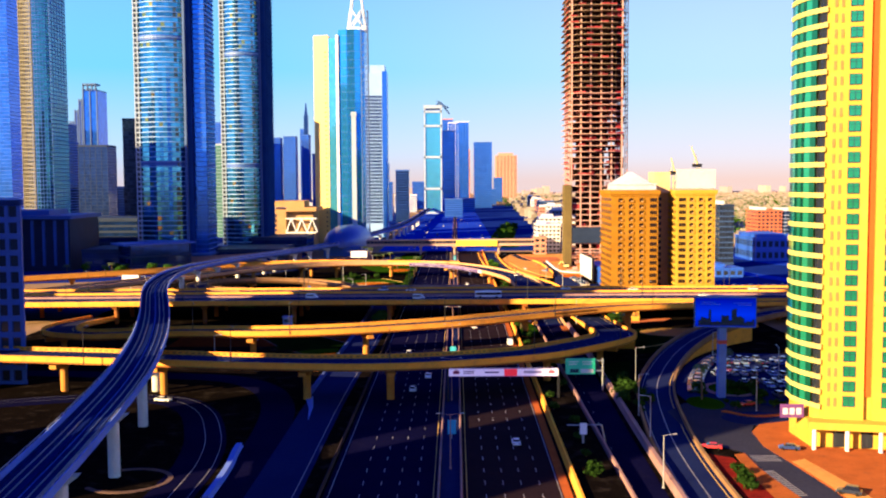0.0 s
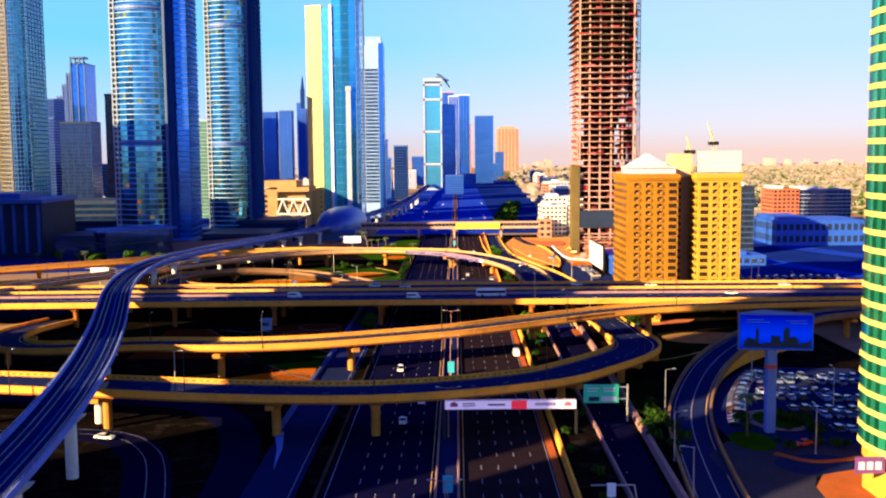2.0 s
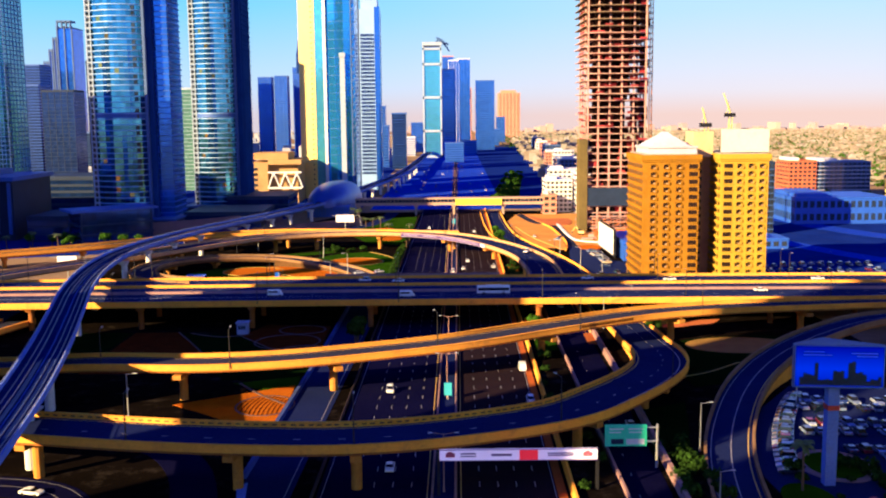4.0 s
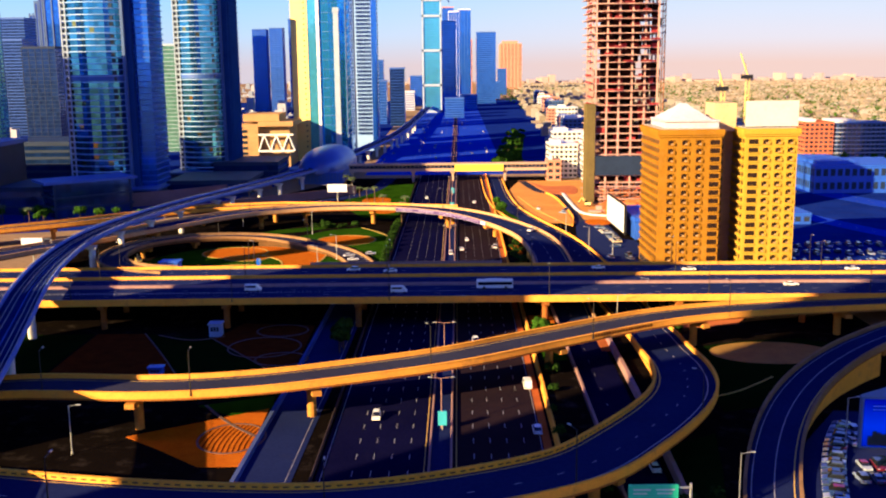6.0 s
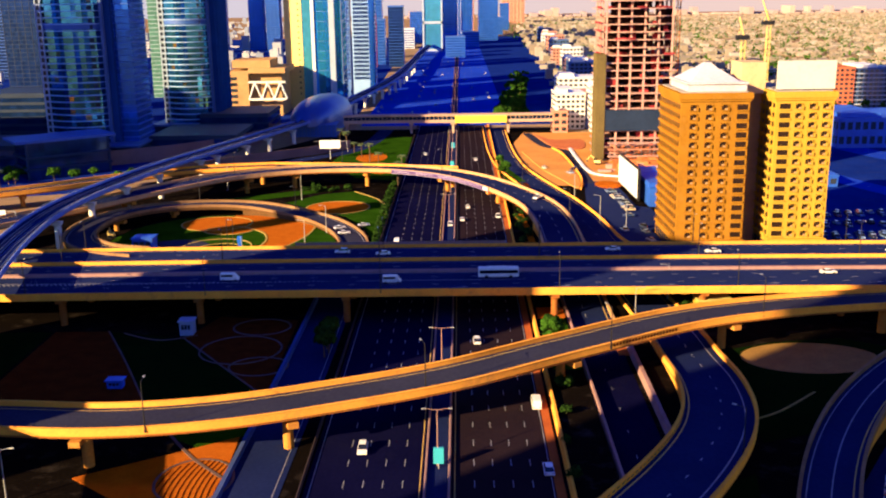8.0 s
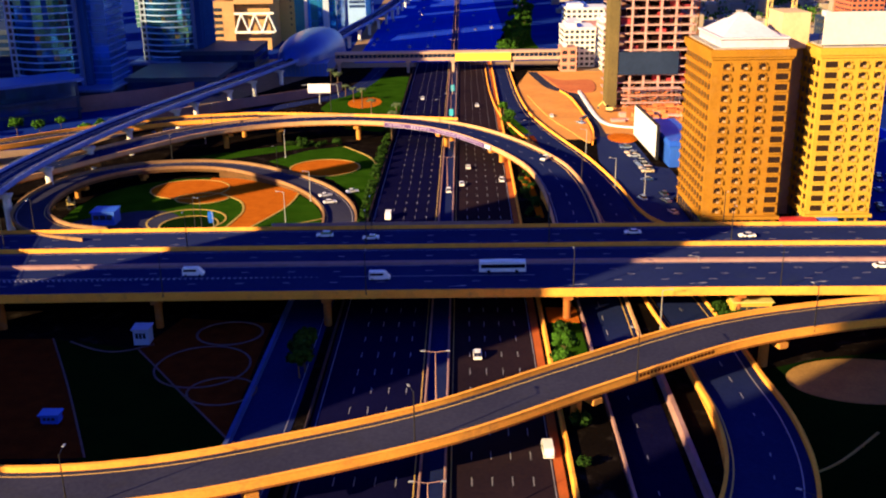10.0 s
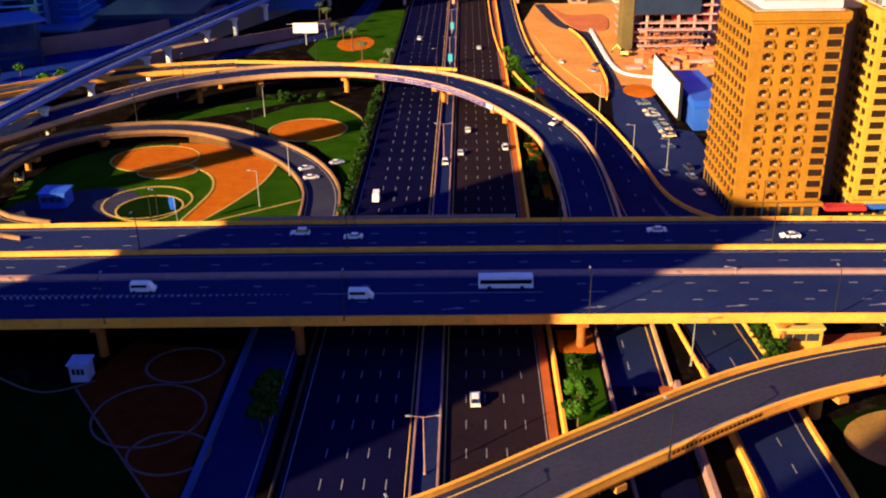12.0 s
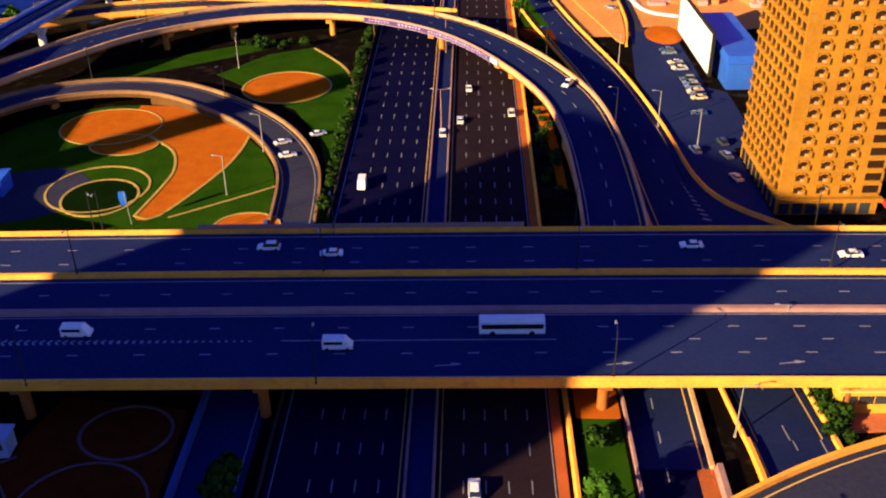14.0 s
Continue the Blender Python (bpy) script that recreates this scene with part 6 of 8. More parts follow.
# ---- gantry with banner, and green direction sign ----
gan = thing("banner_gantry", (17.8, 275, 0), "steel gantry with a long white banner and red block", "gantry")
b = Build()
b.box(1.9, 275.0, 0, 2.5, 275.6, 9.4)
b.box(33.0, 275.0, 0, 33.6, 275.6, 9.4)
for z in (7.9, 9.3):
    b.box(1.9, 275.0, z, 33.6, 275.4, z + 0.2)
part("frame", b, M_DARKST, gan)
b = Build().box(2.4, 274.55, 7.4, 33.2, 274.95, 9.75)
M_BANNER = bpy.data.materials.new("lit_banner_face")
M_BANNER.use_nodes = True
_b = M_BANNER.node_tree.nodes["Principled BSDF"]
_b.inputs["Base Color"].default_value = (0.70, 0.66, 0.76, 1)
_b.inputs["Emission Color"].default_value = (0.80, 0.66, 0.95, 1)
_b.inputs["Emission Strength"].default_value = 0.10
bn = part("banner", b, M_BANNER, gan, "white banner panel with violet border")
VIO = mat("violet_print", (0.07, 0.022, 0.17), (0.05, 0.016, 0.13), 0.6)
PINK = mat("pink_print", (0.62, 0.10, 0.16), (0.5, 0.08, 0.12), 0.6)
b = Build()
b.box(2.4, 274.48, 9.6, 33.2, 274.54, 9.75)
b.box(2.4, 274.48, 7.4, 33.2, 274.54, 7.55)
for x0, x1, z, h in ((6.5, 9.5, 8.75, 0.28), (6.5, 9.5, 8.25, 0.22), (12.5, 16.5, 8.4, 0.42), (23.5, 28.5, 8.75, 0.22), (23.5, 28.5, 8.35, 0.22)):
    b.box(x0, 274.48, z, x1, 274.54, z + h)
part("printed_band", b, VIO, bn)
b = Build()
for x0 in (3.6, 30.4):
    b.box(x0, 274.48, 8.2, x0 + 1.8, 274.54, 9.0)
    b.box(x0 + 0.4, 274.46, 9.0, x0 + 1.3, 274.54, 9.3)
part("printed_mark", b, PINK, bn, kind="stuff")
b = Build().box(18.0, 274.44, 7.6, 21.6, 274.54, 9.55)
M_REDLIT = bpy.data.materials.new("lit_red_face")
M_REDLIT.use_nodes = True
_b = M_REDLIT.node_tree.nodes["Principled BSDF"]
_b.inputs["Base Color"].default_value = (0.60, 0.03, 0.04, 1)
_b.inputs["Emission Color"].default_value = (0.95, 0.03, 0.05, 1)
_b.inputs["Emission Strength"].default_value = 0.14
part("red_block", b, M_REDLIT, bn)
sg = thing("direction_sign", (41.5, 289.5, 0), "green overhead direction sign on a steel post", "road sign")
b = Build().box(37.1, 289.3, 5.0, 45.9, 289.5, 9.7)
GRN = mat("sign_green", (0.015, 0.74, 0.42), (0.012, 0.64, 0.36), 0.45)
pn = part("sign_panel", b, GRN, sg)
b = Build()
for x0, x1, z in ((38.0, 41.0, 8.6), (38.0, 40.4, 7.9), (42.0, 45.2, 8.6), (42.2, 44.8, 7.9)):
    b.box(x0, 289.22, z, x1, 289.28, z + 0.28)
b.box(41.6, 289.22, 5.4, 45.4, 289.28, 6.6)
part("text_bars", b, B_WHITE, pn)
b = Build().box(38.4, 289.2, 5.5, 41.0, 289.28, 6.6)
part("arrow_block", b, B_DARK, pn)
b = Build()
b.cyl(48.2, 289.9, 0, 9.6, 0.3, 0.25, 10)
b.box(37.2, 289.55, 8.8, 48.4, 289.85, 9.1)
b.box(37.2, 289.55, 5.8, 48.4, 289.85, 6.1)
part("post_and_arm", b, M_STEEL, sg)

# ---- footbridge and metro station ----
fb = thing("footbridge", (15, 838, 0), "enclosed pale footbridge across the highway with yellow banner", "footbridge")
b = Build()
b.box(-62, 834, 7.6, 90, 842, 8.6)
b.box(-62, 834, 8.6, 90, 834.4, 9.6)
b.box(-62, 833.6, 12.0, 90, 842.4, 13.0)
M_FOOT = mat("footbridge_panel", (0.52, 0.36, 0.27), (0.42, 0.28, 0.21), 0.8, scale=0.1, fine=1.5, stain=0.3, stain_c=(0.25, 0.16, 0.12))
part("deck_and_roof", b, M_FOOT, fb)
b = Build()
for k in range(52):
    b.box(-61.5 + 2.9 * k, 834.1, 9.6, -61.2 + 2.9 * k, 834.4, 12.0)
part("post", b, M_FOOT, fb, kind="stuff")
b = Build().box(-62, 836, 8.6, 90, 841, 12.0)
part("glazing", b, G_DEEP, fb)
b = Build()
for x in (-60, -16, 12.5, 50, 86):
    b.box(x - 0.8, 836, 0, x + 0.8, 840, 7.0)
    b.box(x - 1.6, 835, 6.2, x + 1.6, 841, 7.6)
part("pier", b, M_FOOT, fb, kind="stuff")
b = Build().box(13.8, 833.0, 7.4, 48.8, 833.4, 12.2)
part("yellow_banner", b, mat("banner_yellow", (0.85, 0.62, 0.03), (0.78, 0.55, 0.03), 0.6), fb)
st = thing("metro_station", (-82, 866, 0), "shell-shaped metro station with a smooth curved roof", "station")
b = Build()
A, R = 24, 14
hd = math.atan2(50, 9)
for i in range(A + 1):
    u = -1 + 2 * i / A
    prof = math.sqrt(max(0.0, 1 - abs(u) ** 2.6))
    for k in range(R + 1):
        a = math.pi * k / R
        w, h = (9.5 + 7.5 * prof) * (0.35 + 0.65 * prof), 5 + 12.5 * prof
        lx, ly = u * 46, -w * math.cos(a)
        b.v.append((-80 + math.cos(hd) * lx - math.sin(hd) * ly, 868 + math.sin(hd) * lx + math.cos(hd) * ly, 7.0 + h * math.sin(a) ** 0.8))
for i in range(A):
    for k in range(R):
        p = i * (R + 1) + k
        b.f.append((p, p + 1, p + R + 2, p + R + 1))
part("roof_shell", b, mat("shell_cladding", (0.035, 0.09, 0.36), (0.025, 0.07, 0.30), 0.35, 0.5, scale=0.1, fine=1.0), st, smooth=True)
b = Build()
b.box(-97, 826, 0, -66, 905, 8)
part("concourse", b, B_BLUEGR, st)
b = Build()
for k in range(12):
    b.box(-97.4, 828 + 6.4 * k, 0, -96.9, 829 + 6.4 * k, 8.2)
    b.box(-97 + 2.6 * k, 825.5, 0, -96.4 + 2.6 * k, 826, 8.2)
part("pilaster", b, B_GREY, st, kind="stuff")


# ---- yellow excavators ----
def excavator(x, y, turn, label):
    e = thing("excavator", (0, 0, 0), label, "excavator", "excavators")
    for s in (-1, 1):
        b = Build().prism([(s * 1.3 - 0.35, -2.0), (s * 1.3 + 0.35, -2.0), (s * 1.3 + 0.35, 2.0), (s * 1.3 - 0.35, 2.0)], 0, 0.9, 0.12)
        part("track", b, M_TYRE, e, local=True)
    b = Build().box(-1.4, -2.2, 1.0, 1.4, 1.6, 2.2, 0.1)
    part("body", b, B_GOLD, e, local=True)
    b = Build().box(-1.3, 0.2, 2.2, -0.1, 1.7, 3.4, 0.12)
    part("cab", b, M_CARGL, e, local=True)
    b = Build()
    b.tube((0.5, 1.2, 2.0), (0.5, 4.2, 4.6), 0.32)
    b.tube((0.5, 4.2, 4.6), (0.5, 6.4, 1.9), 0.24)
    part("boom", b, B_GOLD, e, local=True)
    b = Build().box(0.0, 6.0, 0.7, 1.0, 6.9, 1.9, 0.15)
    part("bucket", b, M_DARKST, e, local=True)
    e.matrix_basis = pose(x, y, 0.1, 0, 0, turn)
    return e


excavator(-125.7, 543, 200, "yellow excavator on the lawn inside the loop")
excavator(90.5, 702, 60, "yellow excavator at the foot of the building site")
# rough timber scaffold of the low storeys
sf = thing("site_scaffold", (108, 706, 0), "tangled orange scaffold and netting round low storeys", "scaffold")
rnd = random.Random(52)
b = Build()
for k in range(14):
    b.box(98 + 2.2 * k, 707.0, 0, 98.16 + 2.2 * k, 707.16, 9 + 4 * rnd.random())
part("upright", b, M_STEEL, sf, kind="stuff")
b = Build()
for k in range(90):
    x, z = 97 + 27 * rnd.random(), 1 + 10 * rnd.random()
    b.tube((x, 706.4 + rnd.random(), z), (x + 4 * rnd.random() - 1, 706.4 + rnd.random(), z + 2.4 * rnd.random() - 0.6), 0.12)
part("brace", b, B_NET, sf, kind="stuff")
for z, m in ((3.2, B_RAW), (7.0, B_ORANGE), (10.6, B_RAW)):
    part("working_deck", Build().box(97, 705.5, z, 127, 709.2, z + 0.5), m, sf)

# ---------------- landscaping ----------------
# deep blue paving that has the shade among the buildings in its colour
M_SHADEPAVE = mat("shaded_paving", (0.008, 0.028, 0.21), (0.005, 0.018, 0.15), 0.8, scale=0.05, fine=0.8, stain=0.4, stain_c=(0.03, 0.045, 0.13))
def flat(name, pts, z, material, label, category="planting", thick=0.12, smooth=True, kind="structure"):
    """A slightly raised flat bed on a closed outline."""
    if smooth:
        q = curve([(x, y, 0) for x, y in pts] + [(pts[0][0], pts[0][1], 0)], 2.0)[:-1]
        pts = [(x, y) for x, y, _ in q]
    a = sum(pts[i - 1][0] * pts[i][1] - pts[i][0] * pts[i - 1][1] for i in range(len(pts)))
    pts = pts if a > 0 else pts[::-1]
    b = Build().prism(pts, z - thick, z)
    return solo(name, b, material, label, category, kind=kind, at=(pts[0][0], pts[0][1], z))


def oval(cx, cy, rx, ry=None, n=40):
    ry = ry or rx
    return [(cx + rx * math.cos(2 * math.pi * k / n), cy + ry * math.sin(2 * math.pi * k / n)) for k in range(n)]


def edging(pts, z, w=0.6, closed=True, label="pale stone edging round a planting bed", m=None):
    path = [(x, y, z) for x, y in pts] + ([(pts[0][0], pts[0][1], z)] if closed else [])
    path = path if closed else curve(path, 1.5)
    b = Build()
    b.sweep(path, [(-w / 2, -0.1), (-w / 2, 0.12), (w / 2, 0.12), (w / 2, -0.1)])
    return solo("bed_edging", b, m or M_EDGE, label, "edging", kind="structure", at=path[0])


inner_loop = [(x, y) for x, y, z in shift(LOOP_A, 6.2)]
flat("island_lawn", inner_loop[::2] + [(-34, 492), (-92, 492)], 0.16, M_GRASS, "green lawn inside the loop ramp", "lawn", smooth=False)
flat("island_bed", oval(-88.5, 564, 14.5, 13.0), 0.24, M_BED, "round orange flower bed inside the loop", "flower bed", smooth=False)
flat("island_bed", oval(-81, 551, 9.5, 7.0), 0.30, M_BED, "small orange flower bed inside the loop", "flower bed", smooth=False)
cres = [(-84, 580), (-66, 577), (-52, 568), (-46.5, 559), (-47.5, 545), (-51, 531), (-60.5, 509), (-66.5, 509), (-63.8, 524), (-63, 535), (-66.5, 547), (-75, 556), (-84, 560)]
flat("island_bed", cres, 0.20, M_BED, "broad orange crescent bed inside the loop", "flower bed")
edging(cres[3:8], 0.22, 0.7, False)
edging(cres[7:12], 0.24, 0.7, False)
edging(oval(-88.5, 564, 14.5, 13.0), 0.24, 0.5)
edging(oval(-81, 551, 9.5, 7.0), 0.30, 0.5)
flat("island_path", [(-118, 508), (-100, 506), (-86, 512), (-82, 524), (-88, 534), (-98, 536), (-112, 530), (-120, 520)], 0.21, M_ASPH_GREY, "grey gravel patch inside the loop", "gravel")
flat("island_bed", oval(-78, 519, 9.5, 10), 0.28, M_SHADEGREEN, "round dark planted bed with pale edging", "planting bed", smooth=False)
edging(oval(-78, 519, 9.5, 10), 0.28, 0.6)
edging(oval(-80, 524, 13, 13), 0.2, 0.6)
edging([(-58, 508), (-46, 516), (-36, 523), (-31, 527)], 0.2, 0.6, False)
flat("island_bed", oval(-38, 503, 8, 7), 0.26, M_BED, "orange bed beside the ramp", "flower bed", smooth=False)
edging(oval(-38, 503, 8, 7), 0.28, 0.5)
lawn2 = [(-20.5, 500), (-18.5, 560), (-19, 590), (-25, 612), (-37, 632), (-52, 625), (-66, 606), (-50, 590), (-36, 575), (-26, 552), (-20.5, 525)]
flat("verge_lawn", lawn2, 0.10, M_GRASS, "green lawn between ramp and highway", "lawn", smooth=False)
edging([(-19, 575), (-19.5, 592), (-25, 612), (-37, 631)], 0.15, 0.8, False)
flat("verge_bed", oval(-41.3, 594, 14, 13.5), 0.18, M_BED, "round orange flower bed on the lawn", "flower bed", smooth=False)
edging(oval(-41.3, 594, 14, 13.5), 0.18, 0.6)
flat("verge_lawn", [(-22, 660), (-17, 690), (-15.5, 760), (-15, 820), (-34, 820), (-52, 770), (-58, 720), (-40, 668)], 0.08, M_GRASS, "green lawn beside the far highway", "lawn", smooth=False)
flat("verge_bed", oval(-36, 735, 9, 16), 0.16, M_BED, "orange flower bed beside the far highway", "flower bed", smooth=False)
flat("verge_bed", oval(-28, 690, 7, 10), 0.16, M_BED, "small orange flower bed beside the far highway", "flower bed", smooth=False)
flat("verge_lawn", [(-118, 600), (-96, 618), (-66, 634), (-40, 640), (-66, 622), (-92, 606), (-114, 592)], 0.07, M_GRASS, "narrow lawn under the ramp", "lawn", smooth=False)
# west foreground
# dim copy of the bed edging, toned down for the shade there
M_EDGE_SHADE = mat("shaded_edging", (0.16, 0.10, 0.085), (0.11, 0.07, 0.06), 0.9, scale=0.4, fine=4.0)
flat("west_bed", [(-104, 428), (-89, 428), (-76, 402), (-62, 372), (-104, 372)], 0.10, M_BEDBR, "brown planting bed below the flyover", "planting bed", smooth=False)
flat("west_lawn", [(-89, 428), (-66, 421), (-52, 401), (-36, 379), (-37, 364), (-60, 364), (-76, 402)], 0.08, M_SHADEGREEN, "shade-toned green lawn below the flyover", "lawn", smooth=False)
flat("west_lawn", [(-135, 428), (-105, 428), (-105, 385), (-125, 385)], 0.08, M_SHADEGREEN, "shade-toned green lawn behind the viaduct", "lawn", smooth=False)
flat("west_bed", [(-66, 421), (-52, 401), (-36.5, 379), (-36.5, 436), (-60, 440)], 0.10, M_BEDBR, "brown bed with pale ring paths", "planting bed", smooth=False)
edging([(-89, 428), (-76, 402), (-62, 372)], 0.12, 0.42, False, m=M_EDGE_SHADE)
edging([(-66, 421), (-52, 401), (-36.5, 379)], 0.12, 0.42, False, m=M_EDGE_SHADE)
edging(oval(-48.5, 411.5, 10.8), 0.12, 0.5, m=M_EDGE_SHADE)
edging(oval(-41.5, 399, 7.5, 6.5), 0.12, 0.5, m=M_EDGE_SHADE)
edging(oval(-46, 430, 8, 7), 0.12, 0.6, m=M_EDGE_SHADE)
edging([(-84, 426), (-76, 421), (-70, 420), (-63, 424)], 0.12, 0.5, False, m=M_EDGE_SHADE)
flat("west_lawn", [(-56, 360), (-38, 367), (-37, 358), (-46, 352.5)], 0.10, M_GRASS, "sunlit green strip under the flyover", "lawn", smooth=False)
flat("west_bed", [(-67.4, 339.6), (-47, 352), (-38, 357.5), (-37.5, 340), (-37, 322), (-47, 322), (-57, 331)], 0.12, M_BED, "sunlit orange bed with radial ridges", "flower bed", smooth=False)
edging(oval(-43, 338, 7.5, 9), 0.13, 0.5, m=M_EDGE_SHADE)
ridge = thing("planting_ridges", (-43, 338, 0.12), "fan of low soil ridges on the orange bed", "planting ridge", kind="stuff")
b = Build()
for k in range(12):
    u = -6.4 + 1.16 * k
    h = 8.6 * math.sqrt(max(0.02, 1 - (u / 7.4) ** 2))
    p = [(-43 + u + 0.10 * v + 0.012 * v * v, 338 + v, 0.12) for v in (-h, -h / 2, 0, h / 2, h)]
    for q0, q1 in zip(p, p[1:]):
        if max(q0[0], q1[0]) < -37.4:
            b.tube(q0, q1, 0.13, 0.13, 5)
part("ridge", b, M_BEDBR, ridge, kind="stuff")
edging([(-54, 360), (-46, 348), (-38, 339)], 0.14, 0.7, False, m=M_EDGE_SHADE)
M_REDSAND = mat("red_sand", (0.55, 0.17, 0.06), (0.42, 0.12, 0.045), 0.95, scale=0.08, fine=1.0, bump=0.4, stain=0.3, stain_c=(0.4, 0.25, 0.12))
flat("hut_bed", [(77.5, 428.5), (87, 429), (99, 433), (104, 441), (88, 440), (78, 433)], 0.15, M_REDSAND, "bare reddish sand round the substation hut", "sand", smooth=False)
flat("slope_lawn", [(75.6, 424), (79, 424), (79, 450), (74.4, 450)], 0.2, M_GRASS, "green planted slope beside the slip road", "lawn", smooth=False)
edging(oval(-65.5, 203.5, 8.6, 8.2)[24:] + oval(-65.5, 203.5, 8.6, 8.2)[:14], 0.1, 1.1, False, "pale curved kerb below the viaduct", M_EDGE_SHADE)
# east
flat("east_lawn", [(72, 352), (84, 356), (97, 376), (112, 392), (128, 404), (112, 415), (92, 412), (75, 405), (72, 385)], 0.10, M_SHADEGREEN, "shade-toned green lawn inside the ramps", "lawn", smooth=False)
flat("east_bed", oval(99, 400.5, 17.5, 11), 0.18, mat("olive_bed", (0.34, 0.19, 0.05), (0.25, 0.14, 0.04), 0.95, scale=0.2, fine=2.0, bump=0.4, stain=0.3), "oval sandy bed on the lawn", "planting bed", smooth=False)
flat("east_lawn", [(50, 255), (55.5, 290), (62, 318), (66, 338), (52, 330), (50, 300)], 0.10, M_SHADEGREEN, "shade-toned green strip beside the service road", "lawn", smooth=False)
edging([(71, 362), (80, 367), (92, 378)], 0.16, 0.5, False, "pale path across the lawn")
flat("site_ground", [(50, 640), (92, 640), (140, 652), (150, 700), (150, 830), (60, 835), (47, 770), (50, 700)], 0.05, M_SAND, "trodden orange sand round the building site", "sand", smooth=False)
lot = [(52.5, 749), (60.6, 761), (71.5, 757.5), (74.4, 720), (75.2, 672), (71, 632), (65, 656), (58, 692)]
flat("building_site_sand", lot, 0.55, M_SAND, "raised bare orange sand lot", "sand", thick=0.5)
flat("building_site_sand", [(66, 828), (76, 799), (94, 798), (92, 764), (84, 756), (74, 766)], 0.30, M_REDSAND, "reddish heaped sand beside the site road", "sand", thick=0.25)
road("site_road", "grey access road round the sand lot", curve([(62, 832, 0), (68, 776, 0), (76.5, 758, 0), (79.6, 736, 0), (78.6, 690, 0), (77.6, 645, 0)]), -2.9, 2.9, M_ASPH_GREY, [], 0.13)
barrier("lot_wall", "ochre low wall along the sand lot", curve([(71.5, 759, 0), (75.2, 735, 0), (76.0, 690, 0), (75.4, 655, 0), (71.5, 629, 0)]), 0, M_CONC, 0.8, 0, 1.5, "wall")
barrier("site_kerb", "broad pale concrete apron curving past the site", curve([(82.6, 760, 0), (82.0, 720, 0), (82.2, 684, 0), (86, 668, 0), (96, 662, 0)]), 0, B_WHITE, 2.6, 0, 0.7, "kerb")
flat("hotel_parking", [(70, 600), (74, 500), (88, 502), (88, 545), (96, 547), (96, 586), (90.5, 590), (90.5, 650), (76, 650)], 0.09, M_ASPH_BR, "asphalt car park beside the hotel", "car park", smooth=False)
flat("hotel_forecourt", oval(86.5, 641, 6.5, 10), 0.2, M_BED, "orange paved island by the car park", "paving", smooth=False)
flat("slip_lawn", [(36.5, 740), (34.5, 674), (38.5, 652), (47, 652), (41.5, 685), (38.5, 722)], 0.13, M_GRASS, "green strip between highway and slip road", "lawn", smooth=False)
flat("slip_bed", [(34.5, 650), (38, 634), (48.5, 626), (47.5, 648)], 0.13, M_BEDBR, "brown bed between highway and slip road", "planting bed", smooth=False)
flat("ramp_bed", [(35.3, 576), (39.4, 576), (40.5, 545), (40.2, 515), (38.2, 515), (37.6, 550)], 0.16, M_BED, "narrow orange-red bed under the ramp", "flower bed", smooth=False)
flat("parking_lot", [(70, 262), (80, 258), (95, 268), (128, 268), (128, 348), (98, 352), (84, 332), (74, 308), (69, 285)], 0.06, M_ASPH, "dark asphalt car park full of parked cars", "car park", smooth=False)
flat("side_road", [(61, 262), (68, 272), (92, 268), (110, 272), (110, 262), (94, 252), (80, 248), (76.9, 240.5), (75.6, 227), (76.9, 213), (78.6, 194), (79, 120), (70, 120), (70.6, 189), (68.7, 209), (69.2, 222), (66.2, 226), (61.5, 228)], 0.09, M_ASPH_GREY, "grey asphalt side road below the tower", "road", smooth=False)
flat("brick_walk", [(66.6, 220), (69.2, 221), (68.7, 209), (70.4, 189), (70, 120), (65.4, 120), (65.2, 189), (65.5, 205)], 0.16, M_PAVE, "orange brick pavement beside the side road", "pavement", smooth=False)
flat("ring_road", oval(83, 254, 9.5, 7.5), 0.105, M_ASPH, "dark turning circle before the tower", "road", smooth=False)
flat("ochre_apron", [(77.5, 214), (79.2, 194), (79.6, 150), (84.5, 150), (84, 194), (81, 216)], 0.18, M_SAND, "pale ochre apron of the plaza", "pavement", smooth=False)
flat("plaza", [(76.9, 240), (75.4, 227), (77, 213), (78.8, 194), (79.2, 150), (140, 150), (140, 262), (108, 262), (90, 251), (81, 247.5)], 0.14, M_PAVE, "reddish paved plaza at the tower foot", "pavement", smooth=False)
flat("red_bed", [(59.6, 221), (65.4, 217), (65.3, 204), (65.1, 189), (64.8, 120), (58.4, 120), (59.4, 189), (59.5, 206)], 0.2, mat("red_flower_bed", (0.20, 0.016, 0.010), (0.12, 0.010, 0.008), 0.95, scale=0.3, fine=3.0, bump=0.5), "deep red flower bed beside the road", "flower bed", smooth=False)
edging([(76, 262), (82, 256), (92, 258), (104, 264), (118, 266)], 0.2, 1.6, False, "reddish kerb of the side road", M_PAVE)
flat("island_red", oval(74, 272, 5, 8), 0.2, M_GRASS, "small dark planted island by the car park", "planting", smooth=False)
flat("ring_path", oval(86, 290, 8, 10), 0.14, M_KERB, "pale curved kerb path round the screen column", "paving", smooth=False)
flat("ring_garden", oval(86, 290, 6, 8), 0.22, M_GRASS, "dark planted oval round the screen column", "planting", smooth=False)
b = Build()
for k in range(14):
    y = 206.5 - 1.25 * k
    x = 68.9 + 0.0125 * (209 - y) * 5
    b.quad((x, y, 0.12), (x + 2.2, y + 0.35, 0.12), (x + 2.2, y + 0.9, 0.12), (x, y + 0.55, 0.12))
